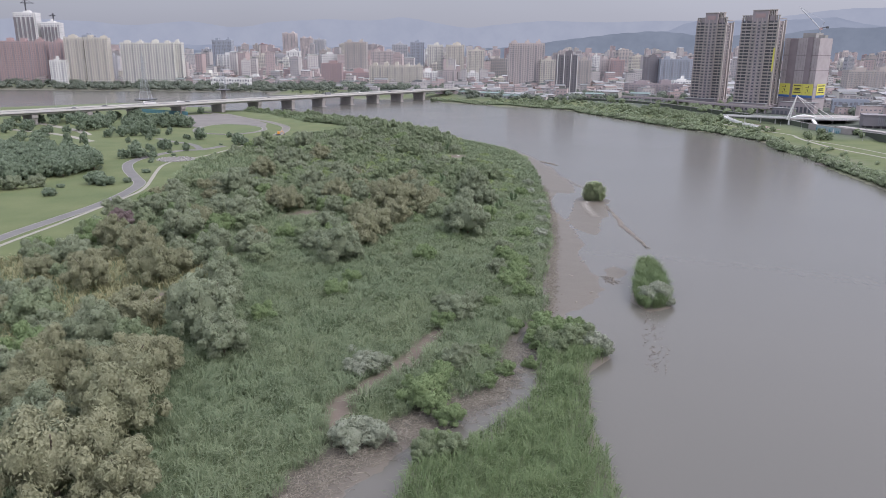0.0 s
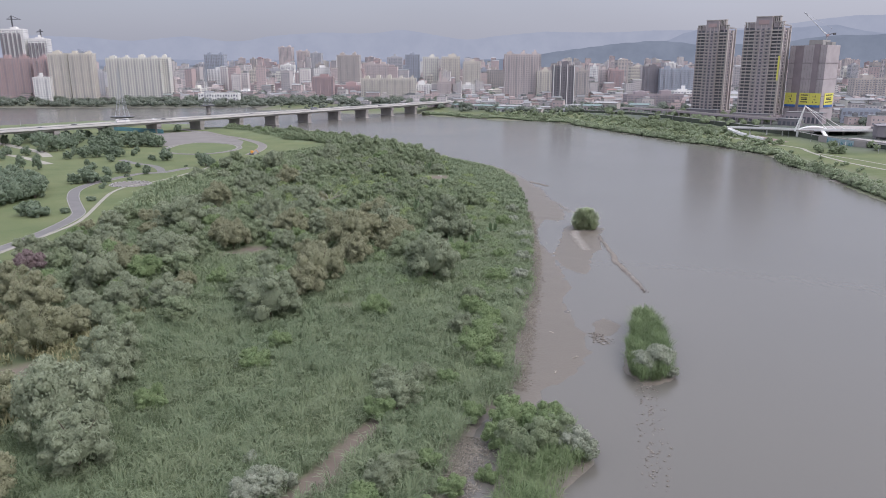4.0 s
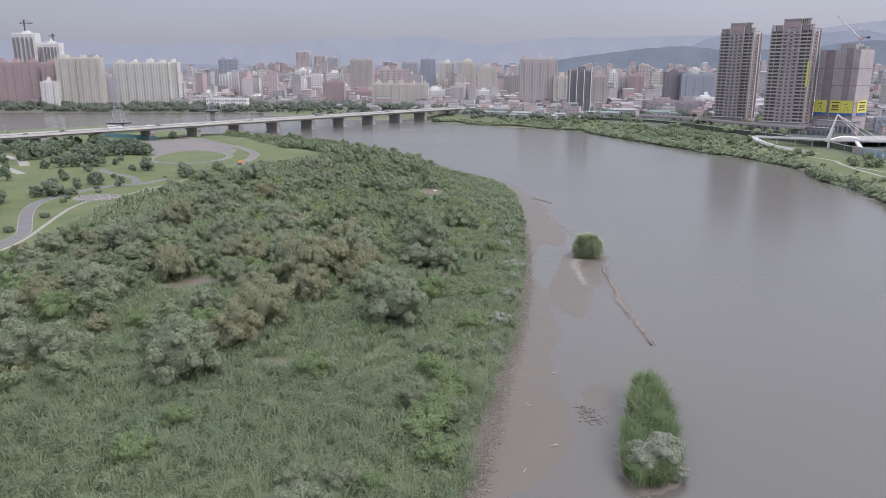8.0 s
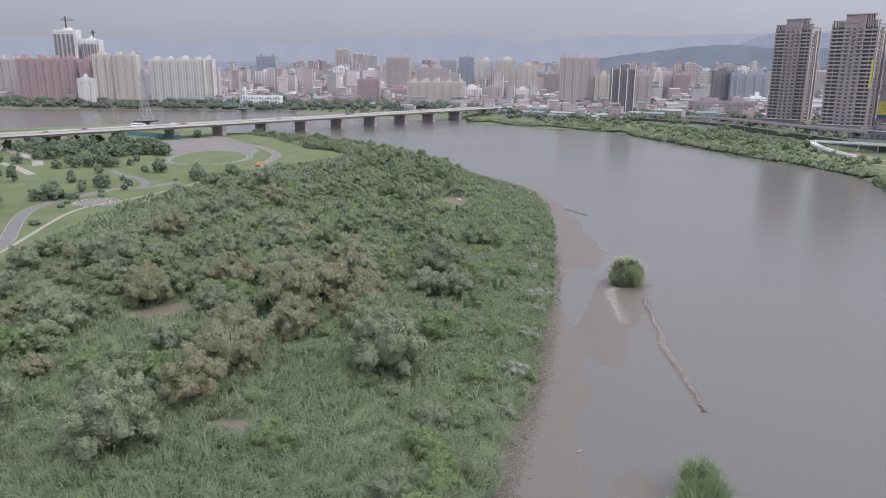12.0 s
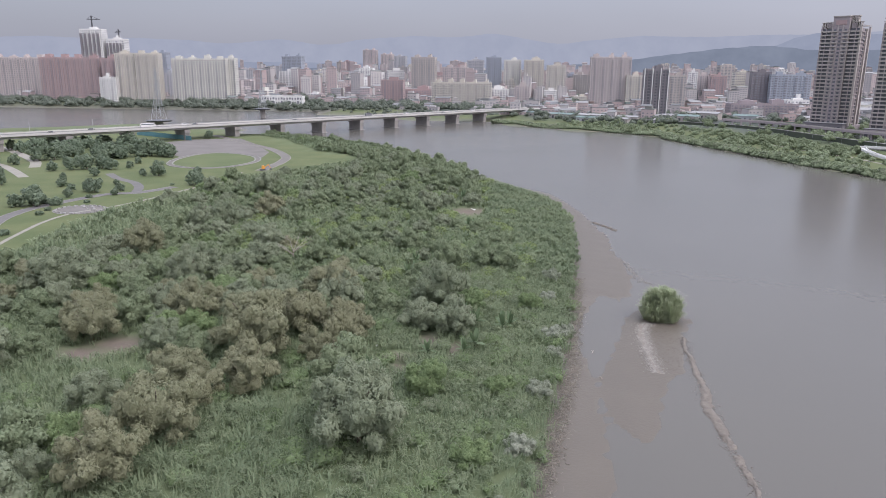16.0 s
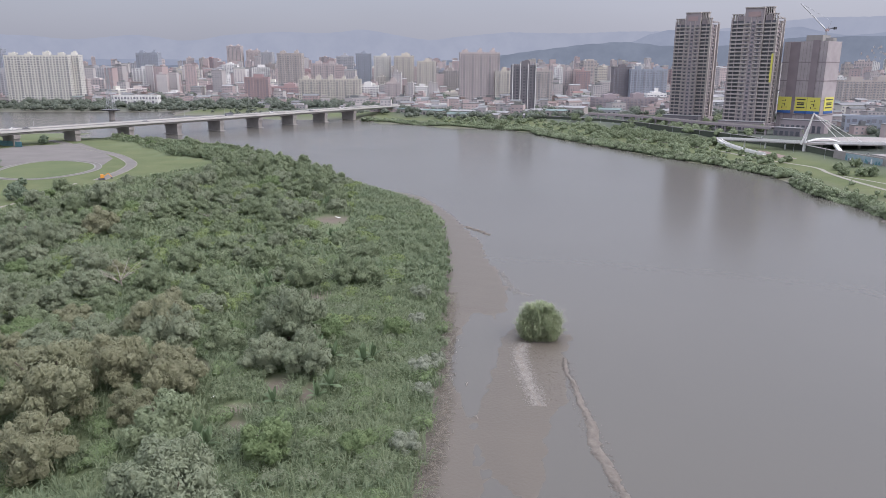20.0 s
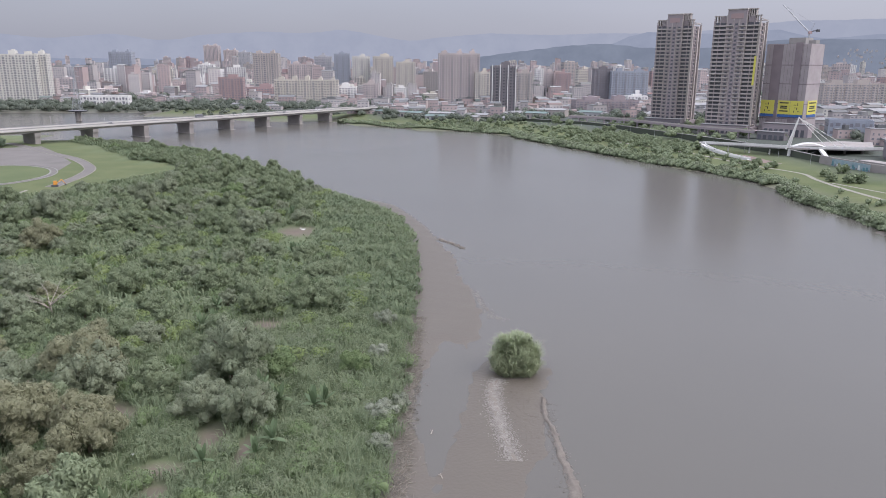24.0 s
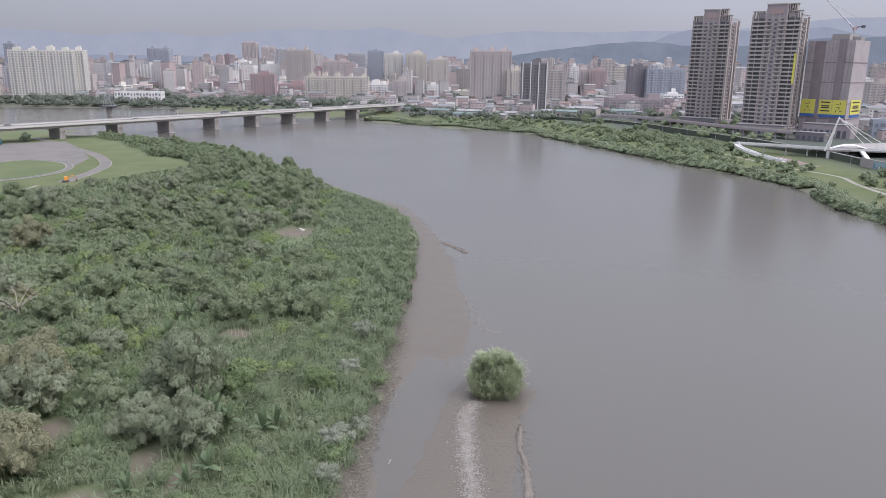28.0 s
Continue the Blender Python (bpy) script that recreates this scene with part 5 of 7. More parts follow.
lane = thing("pavement_3", "pale concrete cycle path on the far lawn", "path", kind="structure")
part("paving", Geo().strip(draped([(262, 330), (262, 400), (258, 435), (254, 458), (253, 470), (254, 500), (257, 524), (261, 546), (250, 578), (243, 613), (238, 640), (222, 680), (206, 740), (196, 790)], 4, 0.06), [(-1.3, 0), (0, 0.02), (1.3, 0)]), PALE_PATH, lane)
lane = thing("pavement_3", "second pale track beside the cycle path", "path", kind="structure")
part("paving", Geo().strip(draped([(272, 340), (272, 420), (268, 470), (258, 512)], 4, 0.06), [(-0.9, 0), (0, 0.02), (0.9, 0)]), PALE_PATH, lane)
oval = thing("plaza_2", "red-brown paved turning circle below the ramp", "plaza", 266, 609, float(ground_z(266, 609)), 0, kind="structure")
part("paving", disc(Geo(), 0, 0, 26, 8, -82, 0.07), RED_PAVE, oval)
part("kerb", disc(Geo(), 0, 0, 26.4, 8.4, -82, 0.1, 40, 0.97), KERB, oval)

WALL_LINE = [(60, 930), (150, 905), (218, 850), (242, 802), (262, 728), (280, 672), (290, 610), (290.6, 565), (295, 535), (304, 507), (318, 450), (330, 400), (338, 300)]
IVY = mat("ivied_wall", (0.07, 0.085, 0.06), (0.05, 0.055, 0.05), 0.9, 0.08, 1.2, 0.3)
wall = thing("wall_flood", "long dark flood wall overgrown with ivy", "wall", kind="structure")
for a, b in zip(WALL_LINE, WALL_LINE[1:]):
    part("wall_panel", Geo().strip([(*a, 0), (*b, 0)], [(-0.5, 1.0), (-0.35, 7.6), (0.35, 7.6), (0.5, 1.0)]), IVY, wall)
    part("coping", Geo().strip([(*a, 7.6), (*b, 7.6)], [(-0.6, 0), (-0.6, 0.35), (0.6, 0.35), (0.6, 0)]), CONCRETE, wall)
for s in range(20, 560, 34):
    x, y, h = along(WALL_LINE, s)
    street_lamp(x - 8, y - 8, 2.2, h, "along the flood wall")

# viaduct and promenade in front of the towers
ARC = [(215, 880), (248, 850), (268, 805), (290, 752), (318, 706)]
prom = thing("promenade", "brown stone promenade on square columns before the towers", "promenade", kind="")
part("slab", Geo().strip([(*p, 0) for p in smooth_line(ARC, 6)], [(-5, 9.6), (-5, 11.2), (5, 11.2), (5, 9.6), (-5, 9.6)]), W_MAUVE, prom)
part("balustrade", Geo().strip([(*p, 0) for p in smooth_line(ARC, 6)], [(4.4, 11.2), (4.4, 12.2), (4.8, 12.2), (4.8, 11.2)]), W_TAN, prom)
col_me = Geo().box(0, 0, 0, 1.2, 1.2, 6.0).mesh("column")
for s in range(2, 205, 9):
    x, y, h = along(ARC, s)
    w = radians(h - 90)
    part("column", col_me, W_MAUVE, prom, at=pose(x + 4 * math.cos(w), y + 4 * math.sin(w), 4.0, 0, 0, h))
for k in range(48):
    x, y, h = along(WALL_LINE, rng.uniform(175, 330))
    w = radians(h + 90)
    plant(LOWFAR, x + rng.uniform(3, 10) * math.cos(w), y + rng.uniform(3, 10) * math.sin(w), rng.uniform(1.8, 3.2), 4.6)

# sheds and depots between the shore and the first towers
for k, (x, y, w, d, h) in enumerate(((60, 962, 26, 9, 4.5), (92, 945, 30, 10, 5), (128, 930, 24, 9, 4.5), (84, 915, 22, 8, 4), (118, 902, 18, 8, 4), (150, 935, 26, 12, 6), (190, 925, 22, 12, 6.5), (40, 985, 18, 8, 4),
                                   (215, 960, 30, 14, 8), (250, 935, 24, 12, 7), (180, 955, 20, 9, 5), (104, 975, 30, 10, 6), (20, 1000, 22, 8, 4), (158, 895, 16, 7, 3.6))):
    e = part("shed", Geo().box(0, 0, -2, w, d, h + 2), W_GREY if k % 2 else W_TAN, None, at=pose(x, y, 4.5, 0, 0, -32 + 3 * (k % 4)))
    tagged(e, "long low shed with a %s sheet roof" % ("pale" if k % 3 else "teal green"), "shed", "riverside sheds")
    part("roof", Geo().add([(-w / 2 - 0.5, -d / 2 - 0.5, h), (w / 2 + 0.5, -d / 2 - 0.5, h), (w / 2 + 0.5, 0, h + 1.6), (-w / 2 - 0.5, 0, h + 1.6), (w / 2 + 0.5, d / 2 + 0.5, h), (-w / 2 - 0.5, d / 2 + 0.5, h)],
                           [(0, 1, 2, 3), (3, 2, 4, 5), (0, 3, 5), (1, 4, 2)]), ROOF_WHITE if k % 3 else ROOF_GREEN, e)
    for i in range(int(w / 5)):
        part("door", Geo().box(-w / 2 + 3 + 5 * i, -d / 2 - 0.08, 0, 2.2, 0.2, h * 0.65), STEEL_DARK, e)

foot = thing("footbridge", "white cable-stayed footbridge with a slanting mast", "footbridge", 0, 0, 0)
FB = [(257, 667, 6.2), (268, 651, 6.9), (279, 632, 7.9), (291, 612, 8.8), (311, 603, 9.2), (336, 595, 9.4), (374, 584, 9.4)]
fbl = smooth_line(FB, 3)
part("platform", Geo().add([(288, 606, 9.3), (316, 602, 9.3), (342, 605, 9.3), (365, 640, 9.3), (348, 648, 9.3), (315, 640, 9.3), (288, 606, 8.4), (316, 602, 8.4), (342, 605, 8.4), (365, 640, 8.4), (348, 648, 8.4), (315, 640, 8.4)],
                           [(0, 1, 2, 3, 4, 5), (0, 6, 7, 1), (1, 7, 8, 2), (2, 8, 9, 3), (3, 9, 10, 4), (4, 10, 11, 5), (5, 11, 6, 0)]), CONCRETE_DARK, foot, "broad grey concrete landing")
for x, y in ((300, 608), (312, 607), (325, 608), (338, 610), (320, 632), (345, 636)):
    part("landing_column", Geo().box(x, y, 1.5, 1.3, 1.3, 6.95), CONCRETE_DARK, foot)
part("deck", Geo().strip(fbl, [(-2.4, -0.7), (-2.4, 0), (2.4, 0), (2.4, -0.7), (-2.4, -0.7)]), CONCRETE, foot)
for o in (-2.3, 2.3):
    part("parapet", Geo().strip(fbl, [(o - 0.1, 0), (o - 0.1, 1.25), (o + 0.1, 1.25), (o + 0.1, 0)]), WHITE, foot)
for x, y in ((269, 650), (277, 636), (284, 623)):
    part("column", Geo().tube((x, y, 1.5), (x, y, 6.9), 0.55, 0.5, 8), WHITE, foot)
part("pier", Geo().box(290, 609, 1.5, 2.4, 2.4, 6.8), WHITE, foot)
part("mast", Geo().tube((287.5, 610, 8), (293, 609, 28.3), 0.62, 0.34, 8).tube((291.5, 614, 8), (293, 609, 28.3), 0.62, 0.34, 8), WHITE, foot, "white slanting twin-leg mast")
for u in (308, 315, 322):
    part("stay_cable", Geo().tube((293, 609, 27.8), (u, 600, 10.2), 0.2, 0.2, 5), WHITE, foot)
arch = [(291 + 2.2 * k, 611 - 0.75 * k, 9.4 + 2.6 * math.sin(math.pi * k / 9)) for k in range(10)]
part("canopy", Geo().strip(arch, [(-2.6, 0), (-1.2, 0.5), (1.2, 0.5), (2.6, 0)]), WHITE, foot, "white arched canopy")
rampl = smooth_line([(257, 665, 6.2), (253, 652, 5.6), (252, 634, 4.6), (255, 616, 3.4), (260, 602, 2.5)], 3)
part("ramp", Geo().strip(rampl, [(-1.8, -0.5), (-1.8, 1.1), (-1.5, 1.1), (-1.5, 0), (1.5, 0), (1.5, 1.1), (1.8, 1.1), (1.8, -0.5)]), WHITE, foot)
part("stair", Geo().strip([(306, 604, 8.8), (305, 596, 5.6), (304, 588, 2.2)], [(-1.2, -0.4), (-1.2, 0.9), (1.2, 0.9), (1.2, -0.4)]), WHITE, foot)

mural = thing("mural_wall", "flood wall section painted with a pale blue mural", "wall")
part("wall", Geo().strip([(289.4, 575, 0), (289.8, 563, 0), (293.8, 535, 0), (297, 526, 0)], [(-0.4, 1.6), (-0.4, 8.6), (0.5, 8.6), (0.5, 1.6)]), CONCRETE_DARK, mural, "stained grey concrete")
part("painted_ground", Geo().strip([(289.2, 563, 0), (293.2, 535, 0)], [(-0.1, 2.8), (-0.1, 8.0), (0.1, 8.0), (0.1, 2.8)]), MURAL, mural, "pale blue paint")
for k in range(17):
    u = (k + rng.uniform(0.2, 0.8)) / 17
    h = rng.uniform(1.0, 3.4)
    part("painted_patch", Geo().box(0, 0, 0, rng.uniform(0.8, 2.2), 0.16, h, 0, 0.6), (TEAL, FIN_GREY, WHITE, LEAF_DARK, TEAL)[k % 5], mural, at=pose(289.06 + 4.0 * u, 563 - 28 * u, 2.9 + (0.3 if k % 3 else 2.4 - 0.4 * h), 0, 0, -81.9))
gate = thing("sluice_house", "dark slatted pump house on concrete columns", "building", 345, 575, 4, -20)
part("wall", Geo().box(0, 0, 3, 26, 16, 8), W_DARK, gate)
part("roof", Geo().box(0, 0, 11, 27, 17, 0.6), W_DARK, gate)
for k in range(12):
    part("slat", Geo().box(-2.5 + 1.25 * k, -8.2, 3.4, 0.6, 0.3, 7.2), FIN_GREY, gate)
part("lower_wall", Geo().box(0, 1, -3, 25, 12, 6), W_DARK, gate)
for k in range(5):
    part("column", Geo().box(-11 + 5.5 * k, -6.4, -2, 1.2, 1.2, 5), CONCRETE_DARK, gate)
hall = thing("sports_hall", "long grey hall with vertical metal fins", "building", 395, 560, 5, -14)
part("wall", Geo().box(0, 0, -2, 60, 24, 13), W_DARK, hall)
part("roof", Geo().box(0, 0, 11, 61, 25, 0.8), W_DARK, hall)
for k in range(26):
    part("fin", Geo().box(-29 + 2.3 * k, -12.3, 1.0, 0.7, 0.5, 9.4), FIN_GREY, hall)
via = thing("viaduct", "low grey concrete viaduct along the bank", "viaduct")
VL = [(306, 560, 0), (316, 520, 0), (330, 450, 0), (340, 380, 0), (348, 300, 0)]
part("deck", Geo().strip(VL, [(-4, 6.4), (-4, 7.6), (4, 7.6), (4, 6.4), (-4, 6.4)]), CONCRETE_DARK, via)
for s in range(5, 260, 16):
    x, y, h = along([p[:2] for p in VL], s)
    part("column", Geo().box(x, y, 1.5, 1.6, 3.2, 5.0, h), CONCRETE_DARK, via)


# ---- three tall towers by the river ----
win_big = Geo().box(0, 0, 0, 1.9, 0.16, 1.5).mesh("window")
win_big.materials.append(GLASS)


def tower(label, x, y, w, d, top, rot, floors, crown, banner=False):
    z0 = 5.0
    e = thing("residential_tower", label, "tower", x, y, z0, rot, "riverside towers")
    fh = (top - z0) / floors
    H = floors * fh
    f = -d / 2
    part("core_wall", Geo().box(0, 0, -2, w - 3, d - 3, H + 2), W_MAUVE, e)
    part("podium", Geo().box(0, 0, -2, w + 3, d + 3, 7), W_MAUVE, e)
    part("front_wall", Geo().box(0, f + 2, 0, w * 0.40, 6.5, H + crown), W_MAUVE, e, "brown stone centre bay rising above the roof")
    part("emblem_panel", Geo().box(0, f - 1.4, H + crown * 0.3, w * 0.26, 0.3, crown * 0.4), W_RED, e, "dull red carved emblem panel")
    part("crown_beam", Geo().box(0, f + 2, H + crown, w * 0.42, 7.5, 0.8), W_TAN, e)
    for s in (-1, 1):
        part("corner_pier", Geo().box(s * (w / 2 - 0.8), f + 0.8, 0, 1.2, 1.2, H + 1.5), W_TAN if s > 0 else W_MAUVE, e)
        part("inner_pier", Geo().box(s * w * 0.06, f - 1.3, 0, 0.6, 0.5, H + crown * 0.3), W_TAN, e)
        part("back_pier", Geo().box(s * (w / 2 - 0.8), -f - 0.8, 0, 1.6, 1.6, H + 1.5), W_TAN, e)
    for k in range(4):
        for side in (-1, 1):
            part("crown_fin", Geo().box(side * (w * 0.29 + k * w * 0.06), f + 2.5, H, 0.8, 3.0, crown * 0.5), W_TAN, e)
        part("crown_column", Geo().box(w * (0.225 + 0.045 * k), f + 5.5, H + 2, 0.9, 5.0, crown - 1.6), W_TAN, e)
    part("crown_slab", Geo().box(w * 0.29, f + 5.5, H + crown + 0.4, w * 0.2, 5.4, 0.7), W_TAN, e)
    for side in (-1, 1):
        part("crown_ledge", Geo().box(side * w * 0.38, f + 2.5, H + crown * 0.5, w * 0.24, 3.4, 0.6), W_TAN, e)
    for s in (-1, 1):
        part("facade_pier", Geo().box(s * w * 0.205, f - 0.75, 0, 0.7, 1.1, H + crown * 0.6), W_TAN, e)
        part("facade_pier", Geo().box(s * w * 0.36, f + 0.3, 0, 0.6, 0.8, H + 1.0), W_MAUVE, e)
        part("crown_wing", Geo().box(s * w * 0.30, f + 4, H, w * 0.14, 6, crown * 0.45), W_MAUVE, e)
    for a, b, sx, sy in ((0, -f - 0.5, w, 0.6), (-w / 2 + 0.3, 0, 0.6, d), (w / 2 - 0.3, 0, 0.6, d)):
        part("roof_rail", Geo().box(a, b, H + 2.2, sx, sy, 0.6), W_TAN, e)
    part("roof_hut", Geo().box(0, 2, H, w * 0.45, d * 0.4, crown * 0.8), W_MAUVE, e)
    bal = Geo().box(0, 0, -0.1, w * 0.29, 2.4, 0.4).box(0, -1.15, 0.3, w * 0.29, 0.14, 0.8).mesh("balcony")
    small = Geo().box(0, 0, 0, w * 0.13, 1.2, 0.25).box(0, -0.55, 0.25, w * 0.13, 0.1, 0.7).mesh("balcony")
    sideb = Geo().box(0, 0, 0, 1.4, d * 0.34, 0.28).mesh("side_ledge")
    band = Geo().box(0, 0, 0, w * 0.26, 0.3, fh * 0.72).mesh("window")
    sidew = Geo().box(0, 0, 0, 0.3, 2.4, 1.9).mesh("window")
    for me, m in ((bal, W_TAN), (small, W_TAN), (sideb, W_TAN), (sidew, GLASS), (band, GLASS)):
        me.materials.append(m)
    for j in range(floors):
        z = j * fh
        for s in (-1, 1):
            part("balcony", bal, None, e, at=pose(s * w * 0.35, f + 1.0, z))
            part("window", band, None, e, at=pose(s * w * 0.35, f + 1.4, z + 0.75))
            part("balcony", small, None, e, at=pose(s * w * 0.13, f - 1.6, z))
            part("window", win_big, None, e, at=pose(s * w * 0.13, f - 1.28, z + 0.8))
        part("window", win_big, None, e, at=pose(0, f - 1.28, z + 0.8))
        for u in (-0.30, 0.04, 0.32):
            part("window", sidew, None, e, at=pose(w / 2 - 1.45, u * d, z + 0.8))
        part("side_ledge", sideb, None, e, at=pose(w / 2 - 1.0, -0.13 * d, z))
        part("window", sidew, None, e, at=pose(-w / 2 + 1.45, -0.3 * d, z + 0.8))
    part("side_wall", Geo().box(w / 2 - 1.2, -0.42 * d, 0, 1.6, d * 0.1, H).box(w / 2 - 1.2, 0.2 * d, 0, 1.6, d * 0.12, H), W_TAN, e, "pale tan stone end wall")
    if banner:
        part("banner", Geo().box(w / 2 - 1.6, f - 0.45, H * 0.44, 1.5, 0.15, H * 0.26), YELLOW, e, "tall narrow yellow banner")
    return e


tower("tall brown stone tower with tan balconies by the river", 304.5, 847, 33.5, 27, 94.5, -38, 28, 9.7)
tower("tall brown stone tower with a yellow side banner", 328.5, 775, 37, 28.5, 93.8, -38, 28, 9.7, True)

site = thing("construction_tower", "unfinished tower wrapped in grey netting with yellow banners", "tower", 373, 766, 5, -50)
part("netting", Geo().box(0, 0, -1, 35, 29, 73), NET, site, "grey-brown scaffold netting")
# flat darker strips: shade of the recessed bays put into the netting colour
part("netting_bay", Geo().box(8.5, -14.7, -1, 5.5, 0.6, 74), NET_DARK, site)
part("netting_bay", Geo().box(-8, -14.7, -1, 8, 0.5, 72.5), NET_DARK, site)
part("core", Geo().box(4, -1, 72, 13, 16, 5).box(13, 2, 72, 6, 8, 3), CONCRETE, site)
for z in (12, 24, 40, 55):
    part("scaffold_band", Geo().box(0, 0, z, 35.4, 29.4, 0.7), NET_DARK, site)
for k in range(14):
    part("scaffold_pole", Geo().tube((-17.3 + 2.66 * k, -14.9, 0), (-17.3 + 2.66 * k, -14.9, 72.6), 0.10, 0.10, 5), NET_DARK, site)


def banner(x, y, w, rz, big):
    """A hung yellow sheet with a blue foot; its lettering as bars."""
    b = part("banner", Geo().box(0, 0, 0, w, 0.25, 11.2), YELLOW, site, "large yellow advertising banner", at=pose(x, y, 15.8, 0, 0, rz))
    part("banner_foot", Geo().box(0, 0, 0, w, 0.28, 2.2), BLUE_CLOTH, b, at=pose(0, 0, -2.2))
    if big:
        for i, (u, v, sx, sz) in enumerate(((-0.6, 8.4, 2.2, 0.5), (0.4, 8.2, 0.5, 2.4), (-0.3, 6.2, 1.8, 0.5), (0.2, 4.6, 0.5, 2.6), (0.9, 3.2, 1.8, 0.5), (-0.9, 2.6, 0.5, 2.0))):
            part("lettering", Geo().box(u * 2, -0.2, v - 0.8, sx * 1.1, 0.06, sz * 0.8), INK, b)
    else:
        for v, sx in ((8.8, 0.75), (6.0, 0.6), (4.6, 0.6), (2.2, 0.75)):
            part("lettering", Geo().box(0, -0.2, v, w * sx, 0.06, 1.0), INK, b)


banner(-11.6, -15.2, 11.0, 0, True)
banner(1.8, -15.2, 9.6, 0, False)
banner(12.0, -15.2, 10.2, 0, True)
banner(17.9, 1.5, 19, 90, False)
crane = thing("tower_crane", "red-grey tower crane with a raised jib on the building site", "crane", 383, 766, 79.5, 0)
part("mast", Geo().tube((0, 0, 0), (0, 0, 7), 0.7, 0.6, 4), STEEL, crane)
part("cab", Geo().box(0.5, 0, 6, 2.6, 1.8, 2.2), W_RED, crane)
part("jib", Geo().tube((0, 0, 7), (-22, 6, 29), 0.5, 0.25, 4), STEEL, crane)
part("counter_jib", Geo().tube((0, 0, 7.5), (6, -2, 9), 0.5, 0.5, 4).box(6, -2, 7.4, 2, 2, 2), STEEL_DARK, crane)
part("pendant", Geo().tube((3, -1, 14), (-22, 6, 29), 0.12, 0.12, 3).tube((0, 0, 7), (3, -1, 14), 0.25, 0.2, 4), STEEL, crane)

# ---- city ----
CITY_Z = 5.0
def facade_windows(w, h, floors, bays, ww, wh):
    """Centres of a grid of windows on a face of that size: (u, v)."""
    fh, bw = h / floors, w / bays
    return [((i + 0.5) * bw - w / 2, (j + 0.3) * fh) for j in range(floors) for i in range(bays)]


def far_block(label, x, y, w, d, top, wall, bays, crown, rot):
    """A plain distant building: walls with roof huts as one body, and its glazing."""
    h = top - CITY_Z
    g, huts = Geo().box(0, 0, -2, w, d, h + 2), Geo()
    for k in range(crown):
        cx = (k + rng.uniform(0.3, 0.7)) * w / crown - w / 2
        huts.box(cx, 0, h, w / crown * rng.uniform(0.25, 0.5), d * 0.5, rng.uniform(2.5, 5.5))
    e = part("apartment_tower" if h > 26 else "apartment_house", g, wall, None, at=pose(x, y + d / 2, CITY_Z, 0, 0, rot))
    tagged(e, label, "building", "city blocks")
    floors = max(2, round(h / 3.2))
    g = Geo()
    ww, wh = w / bays * rng.uniform(0.4, 0.7), h / floors * rng.uniform(0.4, 0.6)
    for u, v in facade_windows(w, h, floors, bays, 0, 0):
        g.pane(u, -d / 2 - 0.15, v, ww, wh)
    for sx in (-1, 1):
        for j in range(floors):
            g.side_pane(sx * (w / 2 + 0.15), 0, (j + 0.3) * h / floors, d * 0.6, wh)
    part("glazing", g, GLASS_HAZE, e)["kind"] = "stuff"
    part("roof_hut", huts, wall, e)
    if h > 30:
        g = Geo()
        for k in range(bays + 1):
            g.box((k / bays - 0.5) * w, -d / 2 - 0.3, 0, 0.7, 0.8, h)
        part("ribs", g, wall, e)["kind"] = "stuff"
    return e


